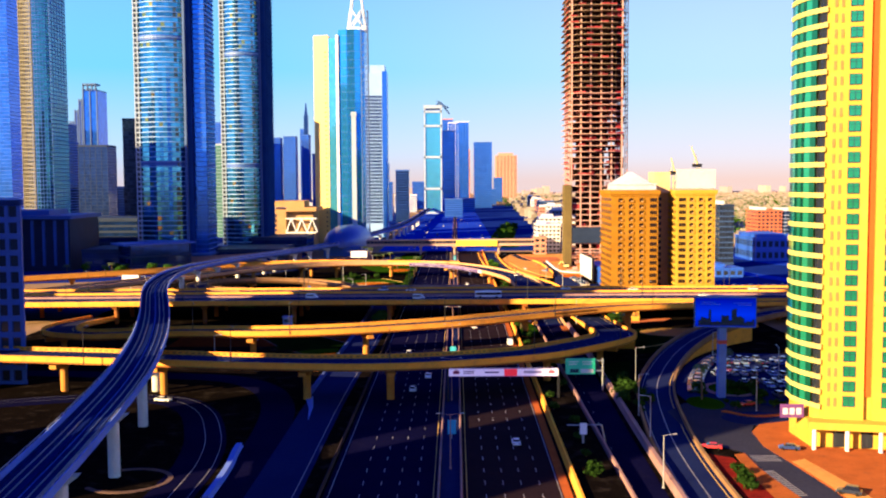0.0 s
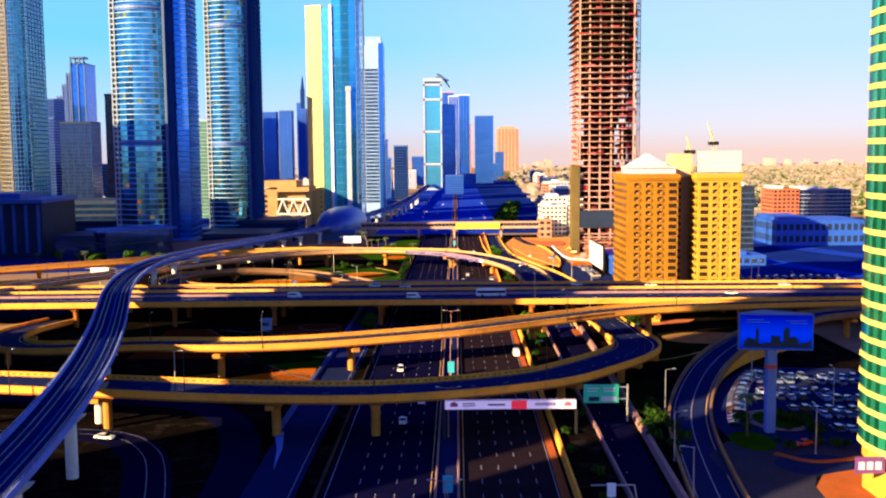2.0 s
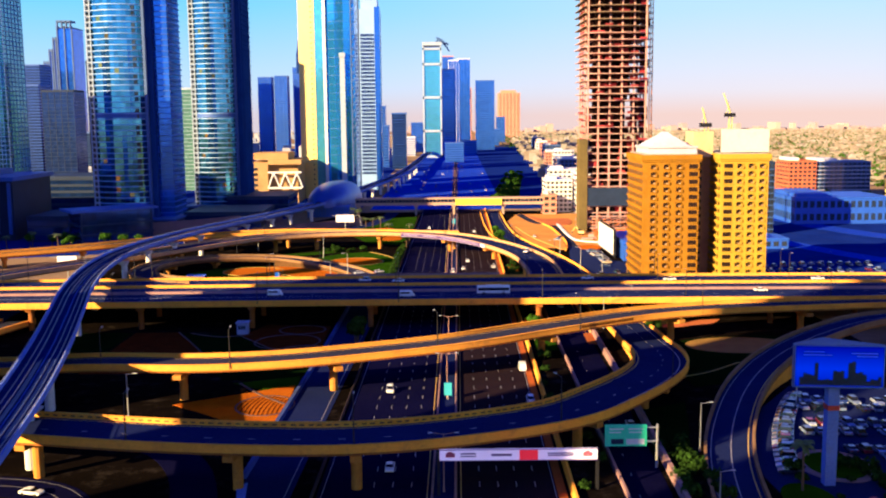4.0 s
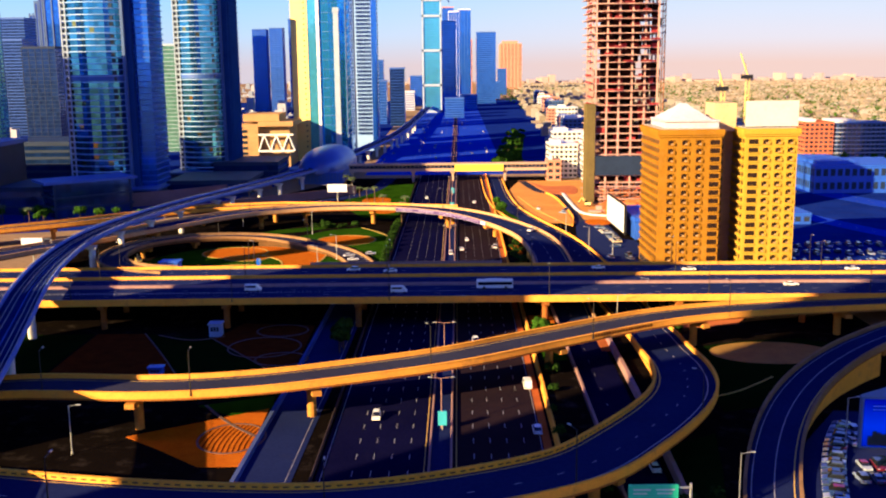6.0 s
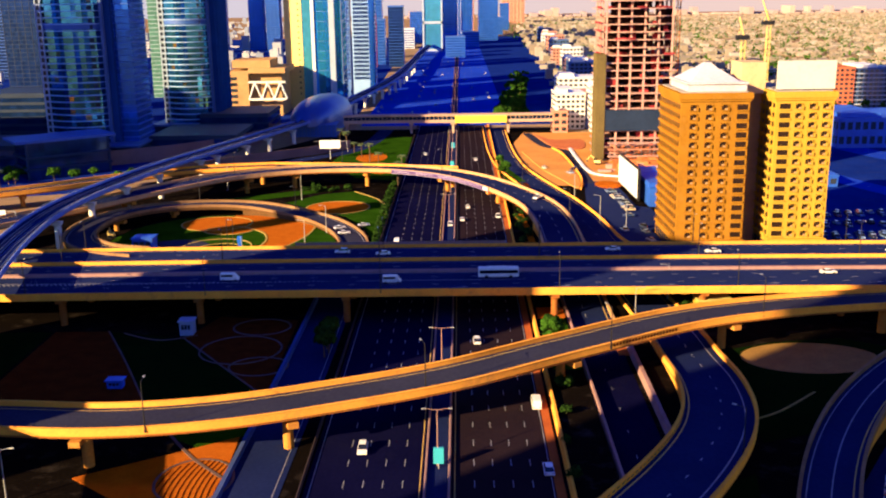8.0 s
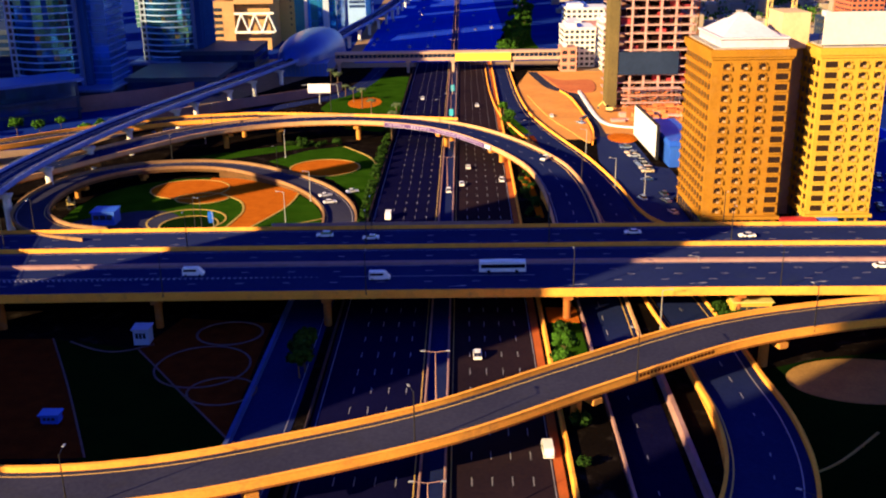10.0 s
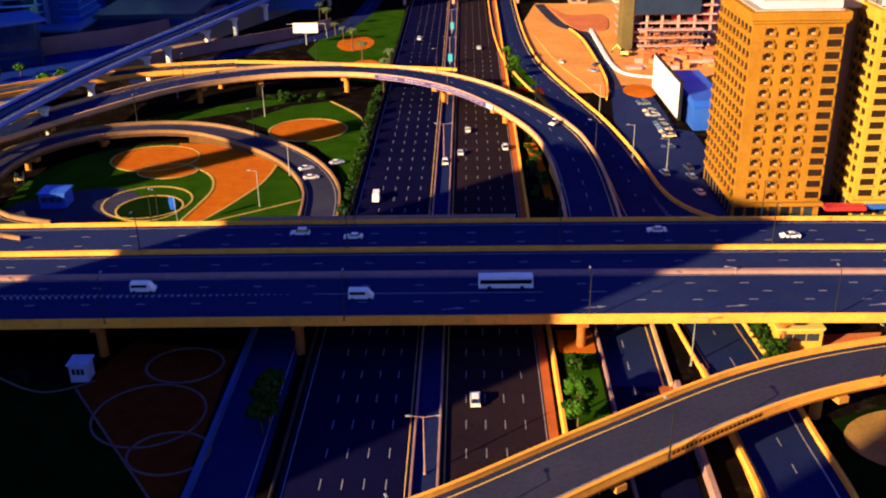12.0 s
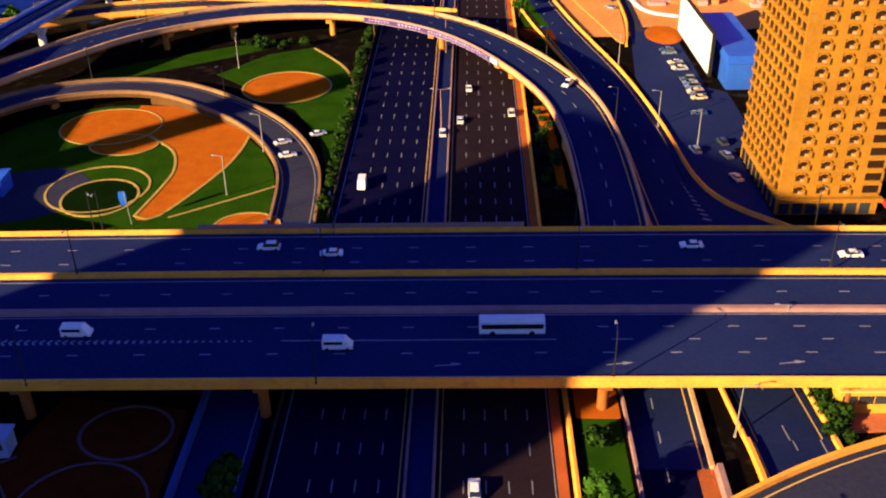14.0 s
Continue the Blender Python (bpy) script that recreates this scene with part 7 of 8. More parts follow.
for k in range(5):
    y = 214.6 + 1.0 * k
    b.quad((69.6, y, 0.12), (75.6, y, 0.12), (75.6, y + 0.4, 0.12), (69.6, y + 0.4, 0.12))
solo("zebra_crossing", b, M_WHITE, "worn white zebra crossing on the side road", "crossing", kind="structure", at=(70, 212, 0.16))
flat("back_parking", [(142, 498), (215, 498), (230, 610), (200, 650), (142, 560)], 0.08, M_SHADEPAVE, "large shaded car park behind the hotel", "car park", smooth=False)
road("back_road", "haze-blue back street east of the hotel", curve([(320, 470, 0), (240, 560, 0), (205, 640, 0), (190, 740, 0), (186, 900, 0), (190, 1400, 0)]), -7, 7, M_ASPH_FAR, [(0, 0.25, 4, 8, "white")], 0.12)
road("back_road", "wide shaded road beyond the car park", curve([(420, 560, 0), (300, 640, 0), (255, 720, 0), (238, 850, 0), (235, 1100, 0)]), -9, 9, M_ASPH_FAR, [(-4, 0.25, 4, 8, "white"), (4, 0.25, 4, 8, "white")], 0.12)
flat("far_ground_paving", [(-560, 445), (-160, 445), (-165, 520), (-300, 590), (-300, 900), (-62, 905), (-62, 2500), (-900, 2500), (-900, 700)], 0.03, M_SHADEPAVE, "shade-blue paved ground between the western towers", "pavement", smooth=False)
flat("far_ground_paving", [(46, 880), (84, 880), (140, 1200), (190, 1700), (190, 2500), (46, 2500)], 0.03, M_SHADEPAVE, "shade-blue paved ground beside the far highway", "pavement", smooth=False)
flat("far_ground_paving", [(142, 488), (420, 470), (620, 850), (470, 870), (290, 905), (160, 880), (150, 640)], 0.03, M_SHADEPAVE, "shade-blue asphalt yards behind the hotel", "pavement", smooth=False)
flat("tree_strip", [(47, 930), (74, 930), (76, 1000), (84, 1100), (98, 1260), (90, 1260), (66, 1120), (52, 1010)], 0.1, M_GRASS, "green planted strip beside the far highway", "lawn", smooth=True)
flat("west_plaza", [(-300, 600), (-160, 640), (-128, 740), (-112, 820), (-130, 900), (-300, 900)], 0.05, M_SHADEPAVE, "shade-blue paved forecourt of the western towers", "pavement", smooth=False)

# ---------------- plants ----------------
rnd = random.Random(11)


def clump(b, x, y, z, r, n, rr):
    """A loose cloud of small leaf faces."""
    for _ in range(n):
        v = Vector((rr.gauss(0, 1), rr.gauss(0, 1), rr.gauss(0, 0.8)))
        v = v.normalized() * r * (0.55 + 0.45 * rr.random())
        c = Vector((x, y, z)) + v
        s = r * (0.16 + 0.2 * rr.random())
        u = Vector((rr.random() - 0.5, rr.random() - 0.5, rr.random() - 0.5)).normalized()
        w = v.normalized().cross(u)
        w = w.normalized() if w.length > 0.01 else Vector((1, 0, 0))
        u = w.cross(v.normalized()) * 0.8 + v.normalized() * (rr.random() - 0.5)
        b.quad(tuple(c - w * s - u * s), tuple(c + w * s - u * s * 0.7), tuple(c + w * s * 0.8 + u * s), tuple(c - w * s * 0.7 + u * s))


def make_tree(seed, h=7.0, spread=2.6, leaf=M_LEAF):
    rr = random.Random(seed)
    t = thing("tree", (0, 0, -50), "broadleaf street tree with dense dark green crown", "tree", "street trees")
    b = Build()
    b.tube((0, 0, 0), (0.1, 0, h * 0.45), 0.22, 0.15, 8)
    tips = []
    for k in range(5):
        a = 2 * math.pi * k / 5 + rr.random()
        tip = (math.cos(a) * spread * 0.6, math.sin(a) * spread * 0.6, h * (0.62 + 0.2 * rr.random()))
        b.tube((0.1, 0, h * 0.42), tip, 0.11, 0.05, 6)
        tips.append(tip)
    part("trunk", b, M_BARK, t, local=True)
    b = Build()
    for x, y, z in tips + [(0, 0, h * 0.85), (0.5, -0.6, h * 0.7)]:
        clump(b, x, y, z, spread * (0.42 + 0.2 * rr.random()), 60, rr)
    part("crown", b, leaf, t, local=True)
    return t


def make_palm(seed, h=8.0):
    rr = random.Random(seed)
    t = thing("palm_tree", (0, 0, -50), "date palm with arching grey-green fronds", "palm", "palms")
    b = Build()
    b.tube((0, 0, 0), (0.15, 0.1, h), 0.28, 0.2, 8)
    part("trunk", b, M_BARK, t, local=True)
    b = Build()
    for k in range(22):
        a = 2 * math.pi * k / 22 + rr.random() * 0.3
        up = 0.2 + 1.0 * rr.random()
        L = 2.6 + rr.random() * 0.8
        prev = Vector((0.15, 0.1, h))
        d = Vector((math.cos(a), math.sin(a), up)).normalized()
        side = Vector((-math.sin(a), math.cos(a), 0))
        w = 0.12
        for s in range(5):
            nxt = prev + d * (L / 5)
            w2 = (0.42, 0.5, 0.42, 0.28, 0.05)[s]
            dr = Vector((0, 0, -0.16))
            b.quad(tuple(prev - side * w + dr * (w * 2)), tuple(prev), tuple(nxt), tuple(nxt - side * w2 + dr * (w2 * 2)))
            b.quad(tuple(prev), tuple(prev + side * w + dr * (w * 2)), tuple(nxt + side * w2 + dr * (w2 * 2)), tuple(nxt))
            prev, w = nxt, w2
            d = (d + Vector((0, 0, -0.38))).normalized()
    part("crown", b, M_PALM, t, local=True)
    return t


def make_bush(seed, r=1.3):
    rr = random.Random(seed)
    t = thing("bush", (0, 0, -50), "rounded dark green roadside bush", "bush", "roadside bushes")
    b = Build()
    for k in range(3):
        b.tube((0, 0, 0), (0.4 * math.cos(2.1 * k), 0.4 * math.sin(2.1 * k), r * 0.7), 0.06, 0.03, 5)
    part("stem", b, M_BARK, t, local=True)
    b = Build()
    for k in range(5):
        a = 2 * math.pi * k / 5
        clump(b, math.cos(a) * r * 0.5, math.sin(a) * r * 0.5, r * (0.7 + 0.3 * rr.random()), r * 0.6, 34, rr)
    part("leaves", b, M_HEDGE, t, local=True)
    return t


def scatter(makers, spots, rr, s0=0.8, s1=1.25):
    """Copies at the given spots, the first one of each kind moved to its own spot."""
    used = {}
    for i, (x, y, z) in enumerate(spots):
        src = makers[i % len(makers)]
        s = s0 + (s1 - s0) * rr.random()
        m = pose(x, y, z, 0, 0, 360 * rr.random())
        if src in used:
            c = copy_thing(src, m)
            c.scale = (s, s, s * (0.9 + 0.2 * rr.random()))
        else:
            used[src] = 1
            src.matrix_basis = m


trees = [make_tree(1), make_tree(2, 8.0, 3.0), make_tree(3, 6.5, 2.8)]
spots = []
for k in range(22):
    y = 905 + 19 * k + rnd.random() * 6
    x0 = 44 + (y - 905) * 0.10 + (7 if (k // 3) % 2 else 0)
    spots += [(x0 + 5 * j + rnd.random() * 3, y + rnd.random() * 5, 0) for j in range(3)]
spots += [(33.2 + rnd.random(), y, 1.2) for y in (404.5, 409)]
spots += [(36.6, 664, 0), (38.6, 678, 0), (36.4, 694, 0)]
spots += [(-150 - rnd.random() * 90, 618 + rnd.random() * 60, 0) for k in range(9)]
spots += [(-240 + 14 * k, 650 + rnd.random() * 20, 0) for k in range(3)]
spots += [(300 + 12 * k, 930 + rnd.random() * 16, 0) for k in range(14)]
scatter(trees, spots, rnd)
roadside = [make_tree(31, 7.5, 2.8, M_HEDGE), make_tree(32, 6.4, 2.5, M_HEDGE), make_tree(33, 8.2, 3.0, M_HEDGE)]
scatter(roadside, [(hx(-24.0, y) - rnd.random() * 1.5, y, 0) for y in (405, 408, 411, 414, 418)], rnd, 0.85, 1.1)
palms = [make_palm(5), make_palm(6, 9.5), make_palm(7, 6.5)]
spots = [(-246 + 9 * k + rnd.random() * 4, 640 + rnd.random() * 30, 0) for k in range(4)]
spots += [(97, 206, 0.1), (103, 210, 0.1), (74, 276, 0.2), (86, 296, 0.2)]
spots += [(-30 - 6 * k, 700 + 18 * k, 0) for k in range(6)]
spots += [(-18 + rnd.random() * 2, 642 + 8 * k, 0) for k in range(5)]
scatter(palms, spots, rnd)
bushes = [make_bush(21), make_bush(22, 1.7), make_bush(23, 1.0)]
spots = [(hx(-19.6, y) - 1.6 - rnd.random() * 2.2, y, 0) for y in range(500, 660, 4)]
spots += [(hx(31.5, y) + rnd.random() * 7, y, 1.2) for y in range(200, 440, 15)]
spots += [(54 + rnd.random() * 6, 262 + 5.0 * k, 0) for k in range(9)]
spots += [(75.6 + rnd.random() * 3.6, 426 + 1.05 * k, 0.1) for k in range(20)]
spots += [(51 + rnd.random() * 6.5, 274 + 3.0 * k, -0.5) for k in range(11)]
spots += [(hx(33, y) + rnd.random() * 5, y, 0) for y in range(520, 640, 5)]
spots += [(60.5 + rnd.random() * 4, 190 + rnd.random() * 18, 0.2) for k in range(4)]
spots += [(74 + rnd.random() * 22, 264 + rnd.random() * 30, 0.15) for k in range(16)]
spots += [(-36 - 30 * rnd.random(), 625 + 12 * rnd.random(), 0) for k in range(12)]
scatter(bushes, spots, rnd, 0.8, 1.6)

# ---------------- lamps and small street things ----------------
def make_lamp(h, arms, m, label, arm=2.2):
    t = thing("street_lamp", (0, 0, -50), label, "street lamp", "street lamps")
    b = Build()
    b.cyl(0, 0, 0, 0.5, 0.28, 0.22, 8)
    b.cyl(0, 0, 0.5, h, 0.17, 0.09, 8)
    part("pole", b, m, t, local=True)
    for s in arms:
        b = Build()
        b.tube((0, 0, h - 0.15), (s * arm, 0, h + 0.25), 0.07, 0.06, 6)
        a = part("arm", b, m, t, local=True)
        b = Build().box(s * arm - 0.45, -0.17, h + 0.12, s * arm + 0.45, 0.17, h + 0.3, 0.04)
        part("luminaire", b, M_STEEL, a, local=True)
    return t


def place(src, spots, state={}):
    """spots: (x, y, z, turn in degrees)."""
    for x, y, z, a in spots:
        m = pose(x, y, z, 0, 0, a)
        if src.name in state:
            copy_thing(src, m)
        else:
            state[src.name] = 1
            src.matrix_basis = m


lamp_dark = make_lamp(10.5, (1,), M_DARKST, "dark steel street lamp on the bridge parapet")
spots = []
for x in (-215, -164, -113, -62, -12.2, 38.5, 89, 140, 190):
    spots.append((x, 431.6, 9.4, 90))
    spots.append((x - 2.5, 466.4, 10.3, -90))
for x in (-164, -114, -64.5, -14.5, 37.6, 89, 140):
    spots.append((x, 483.8, 9.4, -90))
spots.append((-66.5, 484.0, 9.4, -60))
place(lamp_dark, spots)
ramp_spots = [(-102, 280, 10.7, 80), (-59.1, 276.3, 10.7, 85), (-14, 272.3, 10.7, 92), (27.7, 287.6, 10.2, 120), (61, 331, 6.6, 150), (-52, 339.2, 9.8, 90), (-86, 341, 9.6, 90), (1.8, 358.6, 9.8, 115), (45, 382.6, 9.8, 120), (88, 405.5, 9.7, 105)]
ramp_spots += [(-95, 634, 9, -60), (-45, 655.5, 9, -85), (5, 637.5, 8.8, -130), (41, 598, 7.2, -150), (56.4, 552, 4.8, 180), (-58, 580, 2.2, -120), (-102, 592, 4.4, -80)]
place(lamp_dark, ramp_spots)
lamp_pale = make_lamp(12.0, (-1, 1), M_KERB, "pale double-armed lamp post in the median", 2.6)
place(lamp_pale, [(hx(5.6, y), y, 0.2, 0) for y in (145, 210, 277, 343, 392, 560, 625, 690, 755, 900, 980, 1060, 1140, 1220, 1300)])
lamp_one = make_lamp(11.0, (1,), M_STEEL, "grey steel street lamp beside the road")
place(lamp_one, [(45.0, 196, 0, 0), (52.5, 258, 0, 0), (60, 300, 0, 0), (50, 232, 0, 180), (85, 262, 0, 90), (104, 300, 0, 90), (92, 330, 0, 0), (59.5, 428, 0, 0), (74, 452, 0, 180), (-76, 330, 0, 0), (-41, 546, 0, 180), (-46, 520, 0, 180), (70, 560, 0, 180), (78, 545, 0, 180), (66, 610, 0, 180), (-60, 612, 0, 90), (-100, 640, 0, 90), (110, 196, 0.1, 180), (92, 196, 0.1, 90)])

# blue-green street banners in the median
ban = thing("street_banner", (0, 0, -50), "turquoise fabric banner on a steel post in the median", "banner", "median banners")
b = Build().cyl(0, 0, 0, 4.6, 0.12, 0.1, 8)
part("post", b, M_STEEL, ban, local=True)
b = Build().box(-1.0, -0.3, 1.2, 1.0, 0.3, 4.5)
part("fabric", b, mat("turquoise_fabric", (0.02, 0.40, 0.55), (0.015, 0.33, 0.48), 0.7), ban, local=True)
place(ban, [(hx(5.8, y), y, 0.2, 0) for y in (235, 341.6, 690, 760)])

# white direction boards
def board(x, y, w, z0, z1, label):
    t = thing("road_sign_board", (x, y, 0), label, "road sign")
    b = Build().box(x - w / 2, y, z0, x + w / 2, y + 0.3, z1)
    part("panel", b, B_SCREEN, t)
    b = Build()
    b.cyl(x, y + 0.6, 0, z1 - 0.4, 0.28, 0.24, 8)
    b.tube((x - w / 2 - 3.0, y + 0.5, z1 - 0.5), (x + w / 2 + 3.5, y + 0.5, z1 - 0.5), 0.15)
    b.tube((x + w / 2 + 3.5, y + 0.5, z1 - 0.5), (x + w / 2 + 4.4, y + 0.5, z0 - 2.5), 0.15)
    part("post", b, M_STEEL, t)
    return t


board(-60, 733, 12, 6.0, 10.8, "blank white road sign board on a steel post")
board(-170, 541, 9.0, 8.0, 11.8, "blank white road sign board beside the western ramp")
board(33.2, 226, 1.6, 3.4, 6.0, "small white sign board on a post by the planting strip")

# printed banner along the outer face of the far ramp
fr = [p for p in FAR if -18.5 < p[0] < 33 and p[1] > 580]
inn = shift(fr, 7.86)
hb = thing("ramp_banner", inn[0], "long deep violet printed banner on the ramp parapet", "banner")
b = Build()
b.sweep(inn, [(-0.05, -0.95), (-0.05, 1.0), (0.05, 1.0), (0.05, -0.95)])
part("fabric", b, VIO, hb, "deep violet fabric with a pale border")
M_PRINT = mat("print_lilac", (0.42, 0.36, 0.56), (0.34, 0.28, 0.48), 0.6)
for z in (-0.95, 0.87):
    b = Build()
    b.sweep(inn, [(0.06, z), (0.06, z + 0.15), (0.09, z + 0.15), (0.09, z)])
    part("border", b, M_PRINT, hb)
b = Build()
run, total = 2.0, length(inn)
while run < total - 6:
    step = 0.35 + 0.5 * rnd.random()
    if (run % 13.0) < 9.5 or run > total * 0.52:
        p, a = along(inn, run)
        q, _ = along(inn, run + step)
        nx, ny = math.sin(a) * 0.08, -math.cos(a) * 0.08
        z0, z1 = -0.35 + 0.15 * rnd.random(), 0.35 + 0.25 * rnd.random()
        b.quad((p[0] + nx, p[1] + ny, p[2] + z0), (q[0] + nx, q[1] + ny, q[2] + z0), (q[0] + nx, q[1] + ny, q[2] + z1), (p[0] + nx, p[1] + ny, p[2] + z1))
    run += step + 0.75
part("lettering", b, M_PRINT, hb, kind="stuff")
p, a = along(inn, total - 4.6)
q, _ = along(inn, total - 0.8)
nx, ny = math.sin(a) * 0.09, -math.cos(a) * 0.09
b = Build()
b.quad((p[0] + nx, p[1] + ny, p[2] - 0.6), (q[0] + nx, q[1] + ny, q[2] - 0.6), (q[0] + nx, q[1] + ny, q[2] + 0.75), (p[0] + nx, p[1] + ny, p[2] + 0.75))
part("white_mark", b, B_SCREEN, hb)

# painted strip of blocks on parapet faces
b = Build()
for k in range(0, 22):
    p, a = along(shift(DIAG, 6.5), 292 + 1.0 * k)
    q, _ = along(shift(DIAG, 6.5), 292.6 + 1.0 * k)
    b.quad((p[0], p[1] - 0.05, p[2] + 0.1), (q[0], q[1] - 0.05, q[2] + 0.1), (q[0], q[1] - 0.05, q[2] + 0.75), (p[0], p[1] - 0.05, p[2] + 0.75))
solo("parapet_lettering", b, M_BEDBR, "faded unreadable lettering bars on the parapet", "lettering", kind="stuff", at=(40, 380, 9.8))

# small huts
def hut(x, y, w, d, h, m, label):
    t = thing("service_hut", (x, y, 0), label, "hut")
    b = Build().box(x - w / 2, y - d / 2, 0, x + w / 2, y + d / 2, h)
    part("wall", b, m, t)
    b = Build().box(x - w / 2 - 0.35, y - d / 2 - 0.35, h, x + w / 2 + 0.35, y + d / 2 + 0.35, h + 0.35)
    part("roof", b, {B_SHED: B_SHED, B_YEL: B_CREAM}.get(m, m), t)
    b = Build()
    for k in range(3):
        b.box(x - w / 2 + 0.5 + k * (w - 1) / 3, y - d / 2 - 0.04, h * 0.45, x - w / 2 + 0.3 + (k + 1) * (w - 1) / 3, y - d / 2 + 0.05, h * 0.8)
    part("window_strip", b, G_DARK, t)
    return t


hut(-66.0, 425.5, 3.7, 3.6, 3.9, B_PALE, "small pale service hut under the bridge")
hut(83.5, 437.0, 9.5, 6.5, 5.0, B_YEL, "small yellow substation hut beside the bridge")
hut(-73.7, 386.5, 3.6, 2.4, 1.9, B_SHED, "small blue site cabin on the planting bed")
hut(-106.5, 523, 7.5, 6.5, 4.6, B_SHED, "small blue cabin inside the loop")
b = Build()
b.tube((-66, 505, 0), (-66.5, 505, 9), 0.12)
flagpole = solo("flag_pole", b, M_STEEL, "steel flag pole beside the bridge", "flag pole", at=(-66, 505, 0))
b = Build()
for k in range(6):
    z0 = 9 - 0.75 * k
    w = 1.3 - 0.12 * abs(k - 2)
    b.v += [(-66.7 - w, 505 + 0.1 * math.sin(k), z0), (-66.7 + w * 0.5, 505, z0)]
    if k:
        i = len(b.v)
        b.f.append((i - 4, i - 3, i - 1, i - 2))
part("flag", b, mat("blue_cloth", (0.02, 0.12, 0.60), (0.015, 0.09, 0.5), 0.8), flagpole)
flagpole.children[0].location = (0, 0, 0)

# ---------------- vehicles ----------------
def profile_body(b, pts, w, inset):
    """A side outline (y forward, z) swept across the width with its upper edge drawn in."""
    n, i = len(pts), len(b.v)
    for s in (-1, 1):
        b.v += [(s * (w / 2 - inset * max(0.0, (z - 0.75)) - (0.06 if z < 0.35 else 0)), y, z) for y, z in pts]
    b.f += [(i + k, i + (k + 1) % n, i + n + (k + 1) % n, i + n + k) for k in range(n)]
    b.f += [tuple(range(i + n - 1, i - 1, -1)), tuple(range(i + n, i + 2 * n))]


def make_car(kind, paint, label, group):
    """A car that faces +y."""
    t = thing("car" if kind != "van" else "van", (0, 0, -50), label, "car" if kind != "van" else "van", group)
    L, Wd, H = {"sedan": (4.7, 1.85, 1.45), "suv": (4.8, 1.95, 1.8), "van": (5.4, 2.0, 2.3)}[kind]
    h = L / 2
    b = Build()
    if kind == "van":
        body = [(-h, 0.35), (h, 0.35), (h, 0.9), (h - 0.5, 1.25), (h - 1.2, 2.2), (h - 1.5, H), (-h + 0.1, H), (-h, 2.0)]
    else:
        body = [(-h, 0.35), (h, 0.35), (h, 0.72), (h - 0.9, 0.95), (-h + 0.7, 1.0), (-h, 0.9)]
    profile_body(b, body, Wd, 0.04)
    part("body", b, paint, t, local=True)
    b = Build()
    if kind == "van":
        b.box(-Wd / 2 - 0.01, -h + 0.3, 1.35, Wd / 2 + 0.01, h - 1.7, 1.95)
        b.quad((-0.8, h - 0.62, 1.32), (0.8, h - 0.62, 1.32), (0.75, h - 1.17, 2.14), (-0.75, h - 1.17, 2.14))
    else:
        back = -h + (0.25 if kind == "suv" else 0.75)
        cab = [(h - 1.15, 0.94), (h - 1.9, H - 0.06), (back + 0.45, H - 0.06), (back, 0.98)]
        profile_body(b, cab[::-1], Wd - 0.12, 0.22)
    part("glasshouse", b, M_CARGL, t, local=True)
    if kind != "van":
        b = Build().box(-Wd / 2 + 0.26, back + 0.5, H - 0.07, Wd / 2 - 0.26, h - 1.95, H, 0.05)
        part("roof", b, paint, t, local=True)
    for sx in (-1, 1):
        for yy in (-h + 0.85, h - 0.9):
            b = Build().tube((sx * (Wd / 2 - 0.2), yy, 0.33), (sx * (Wd / 2 + 0.02), yy, 0.33), 0.33, 0.33, 10)
            part("wheel", b, M_TYRE, t, local=True)
        b = Build().box(sx * Wd * 0.36 - 0.2, h - 0.03, 0.6, sx * Wd * 0.36 + 0.2, h + 0.03, 0.76)
        part("headlight", b, M_LAMP, t, local=True)
        b = Build().box(sx * Wd * 0.36 - 0.2, -h - 0.03, 0.7, sx * Wd * 0.36 + 0.2, -h + 0.03, 0.86)
        part("tail_light", b, M_TAIL, t, local=True)
    return t


def make_bus():
    t = thing("bus", (0, 0, -50), "white city bus with a dark window band", "bus")
    b = Build().box(-1.25, -6, 0.4, 1.25, 6, 3.05, 0.06)
    part("body", b, M_BODYW, t, local=True)
    b = Build().box(-1.27, -5.6, 1.45, 1.27, 5.7, 2.45)
    b.box(-1.05, 5.9, 1.3, 1.05, 6.03, 2.6)
    part("glasshouse", b, M_CARGL, t, local=True)
    b = Build().box(-0.8, -3, 3.05, 0.8, 2.5, 3.3, 0.1)
    part("roof_unit", b, M_BODYW, t, local=True)
    for sx in (-1, 1):
        for yy in (-3.6, 3.6):
            b = Build().tube((sx * 0.95, yy, 0.5), (sx * 1.28, yy, 0.5), 0.5, 0.5, 12)
            part("wheel", b, M_TYRE, t, local=True)
    return t


sedan = make_car("sedan", M_PAINT, "parked saloon car with glossy paint", "parked cars")
suv = make_car("suv", M_PAINT, "parked sport utility car with glossy paint", "parked cars")
van = make_car("van", M_BODYW, "white minibus on the road", "traffic")
white = make_car("sedan", M_BODYW, "white saloon car on the road", "traffic")
wsuv = make_car("suv", M_BODYW, "white sport utility car on the road", "traffic")
taxi = make_car("sedan", M_TAXI, "sand-coloured taxi parked by the hotel", "parked cars")
red = make_car("sedan", M_RED, "bright red saloon car near the plaza", "parked cars")
bus = make_bus()
place(bus, [(22, 446.4, 9.37, -90)])
place(van, [(-9.5, 441.8, 9.37, -90), (hx(-12.1, 524) - 1.7, 524, 0.12, 180), (26.5, 372, 0.12, 0), (-58, 446.3, 9.37, -90)])
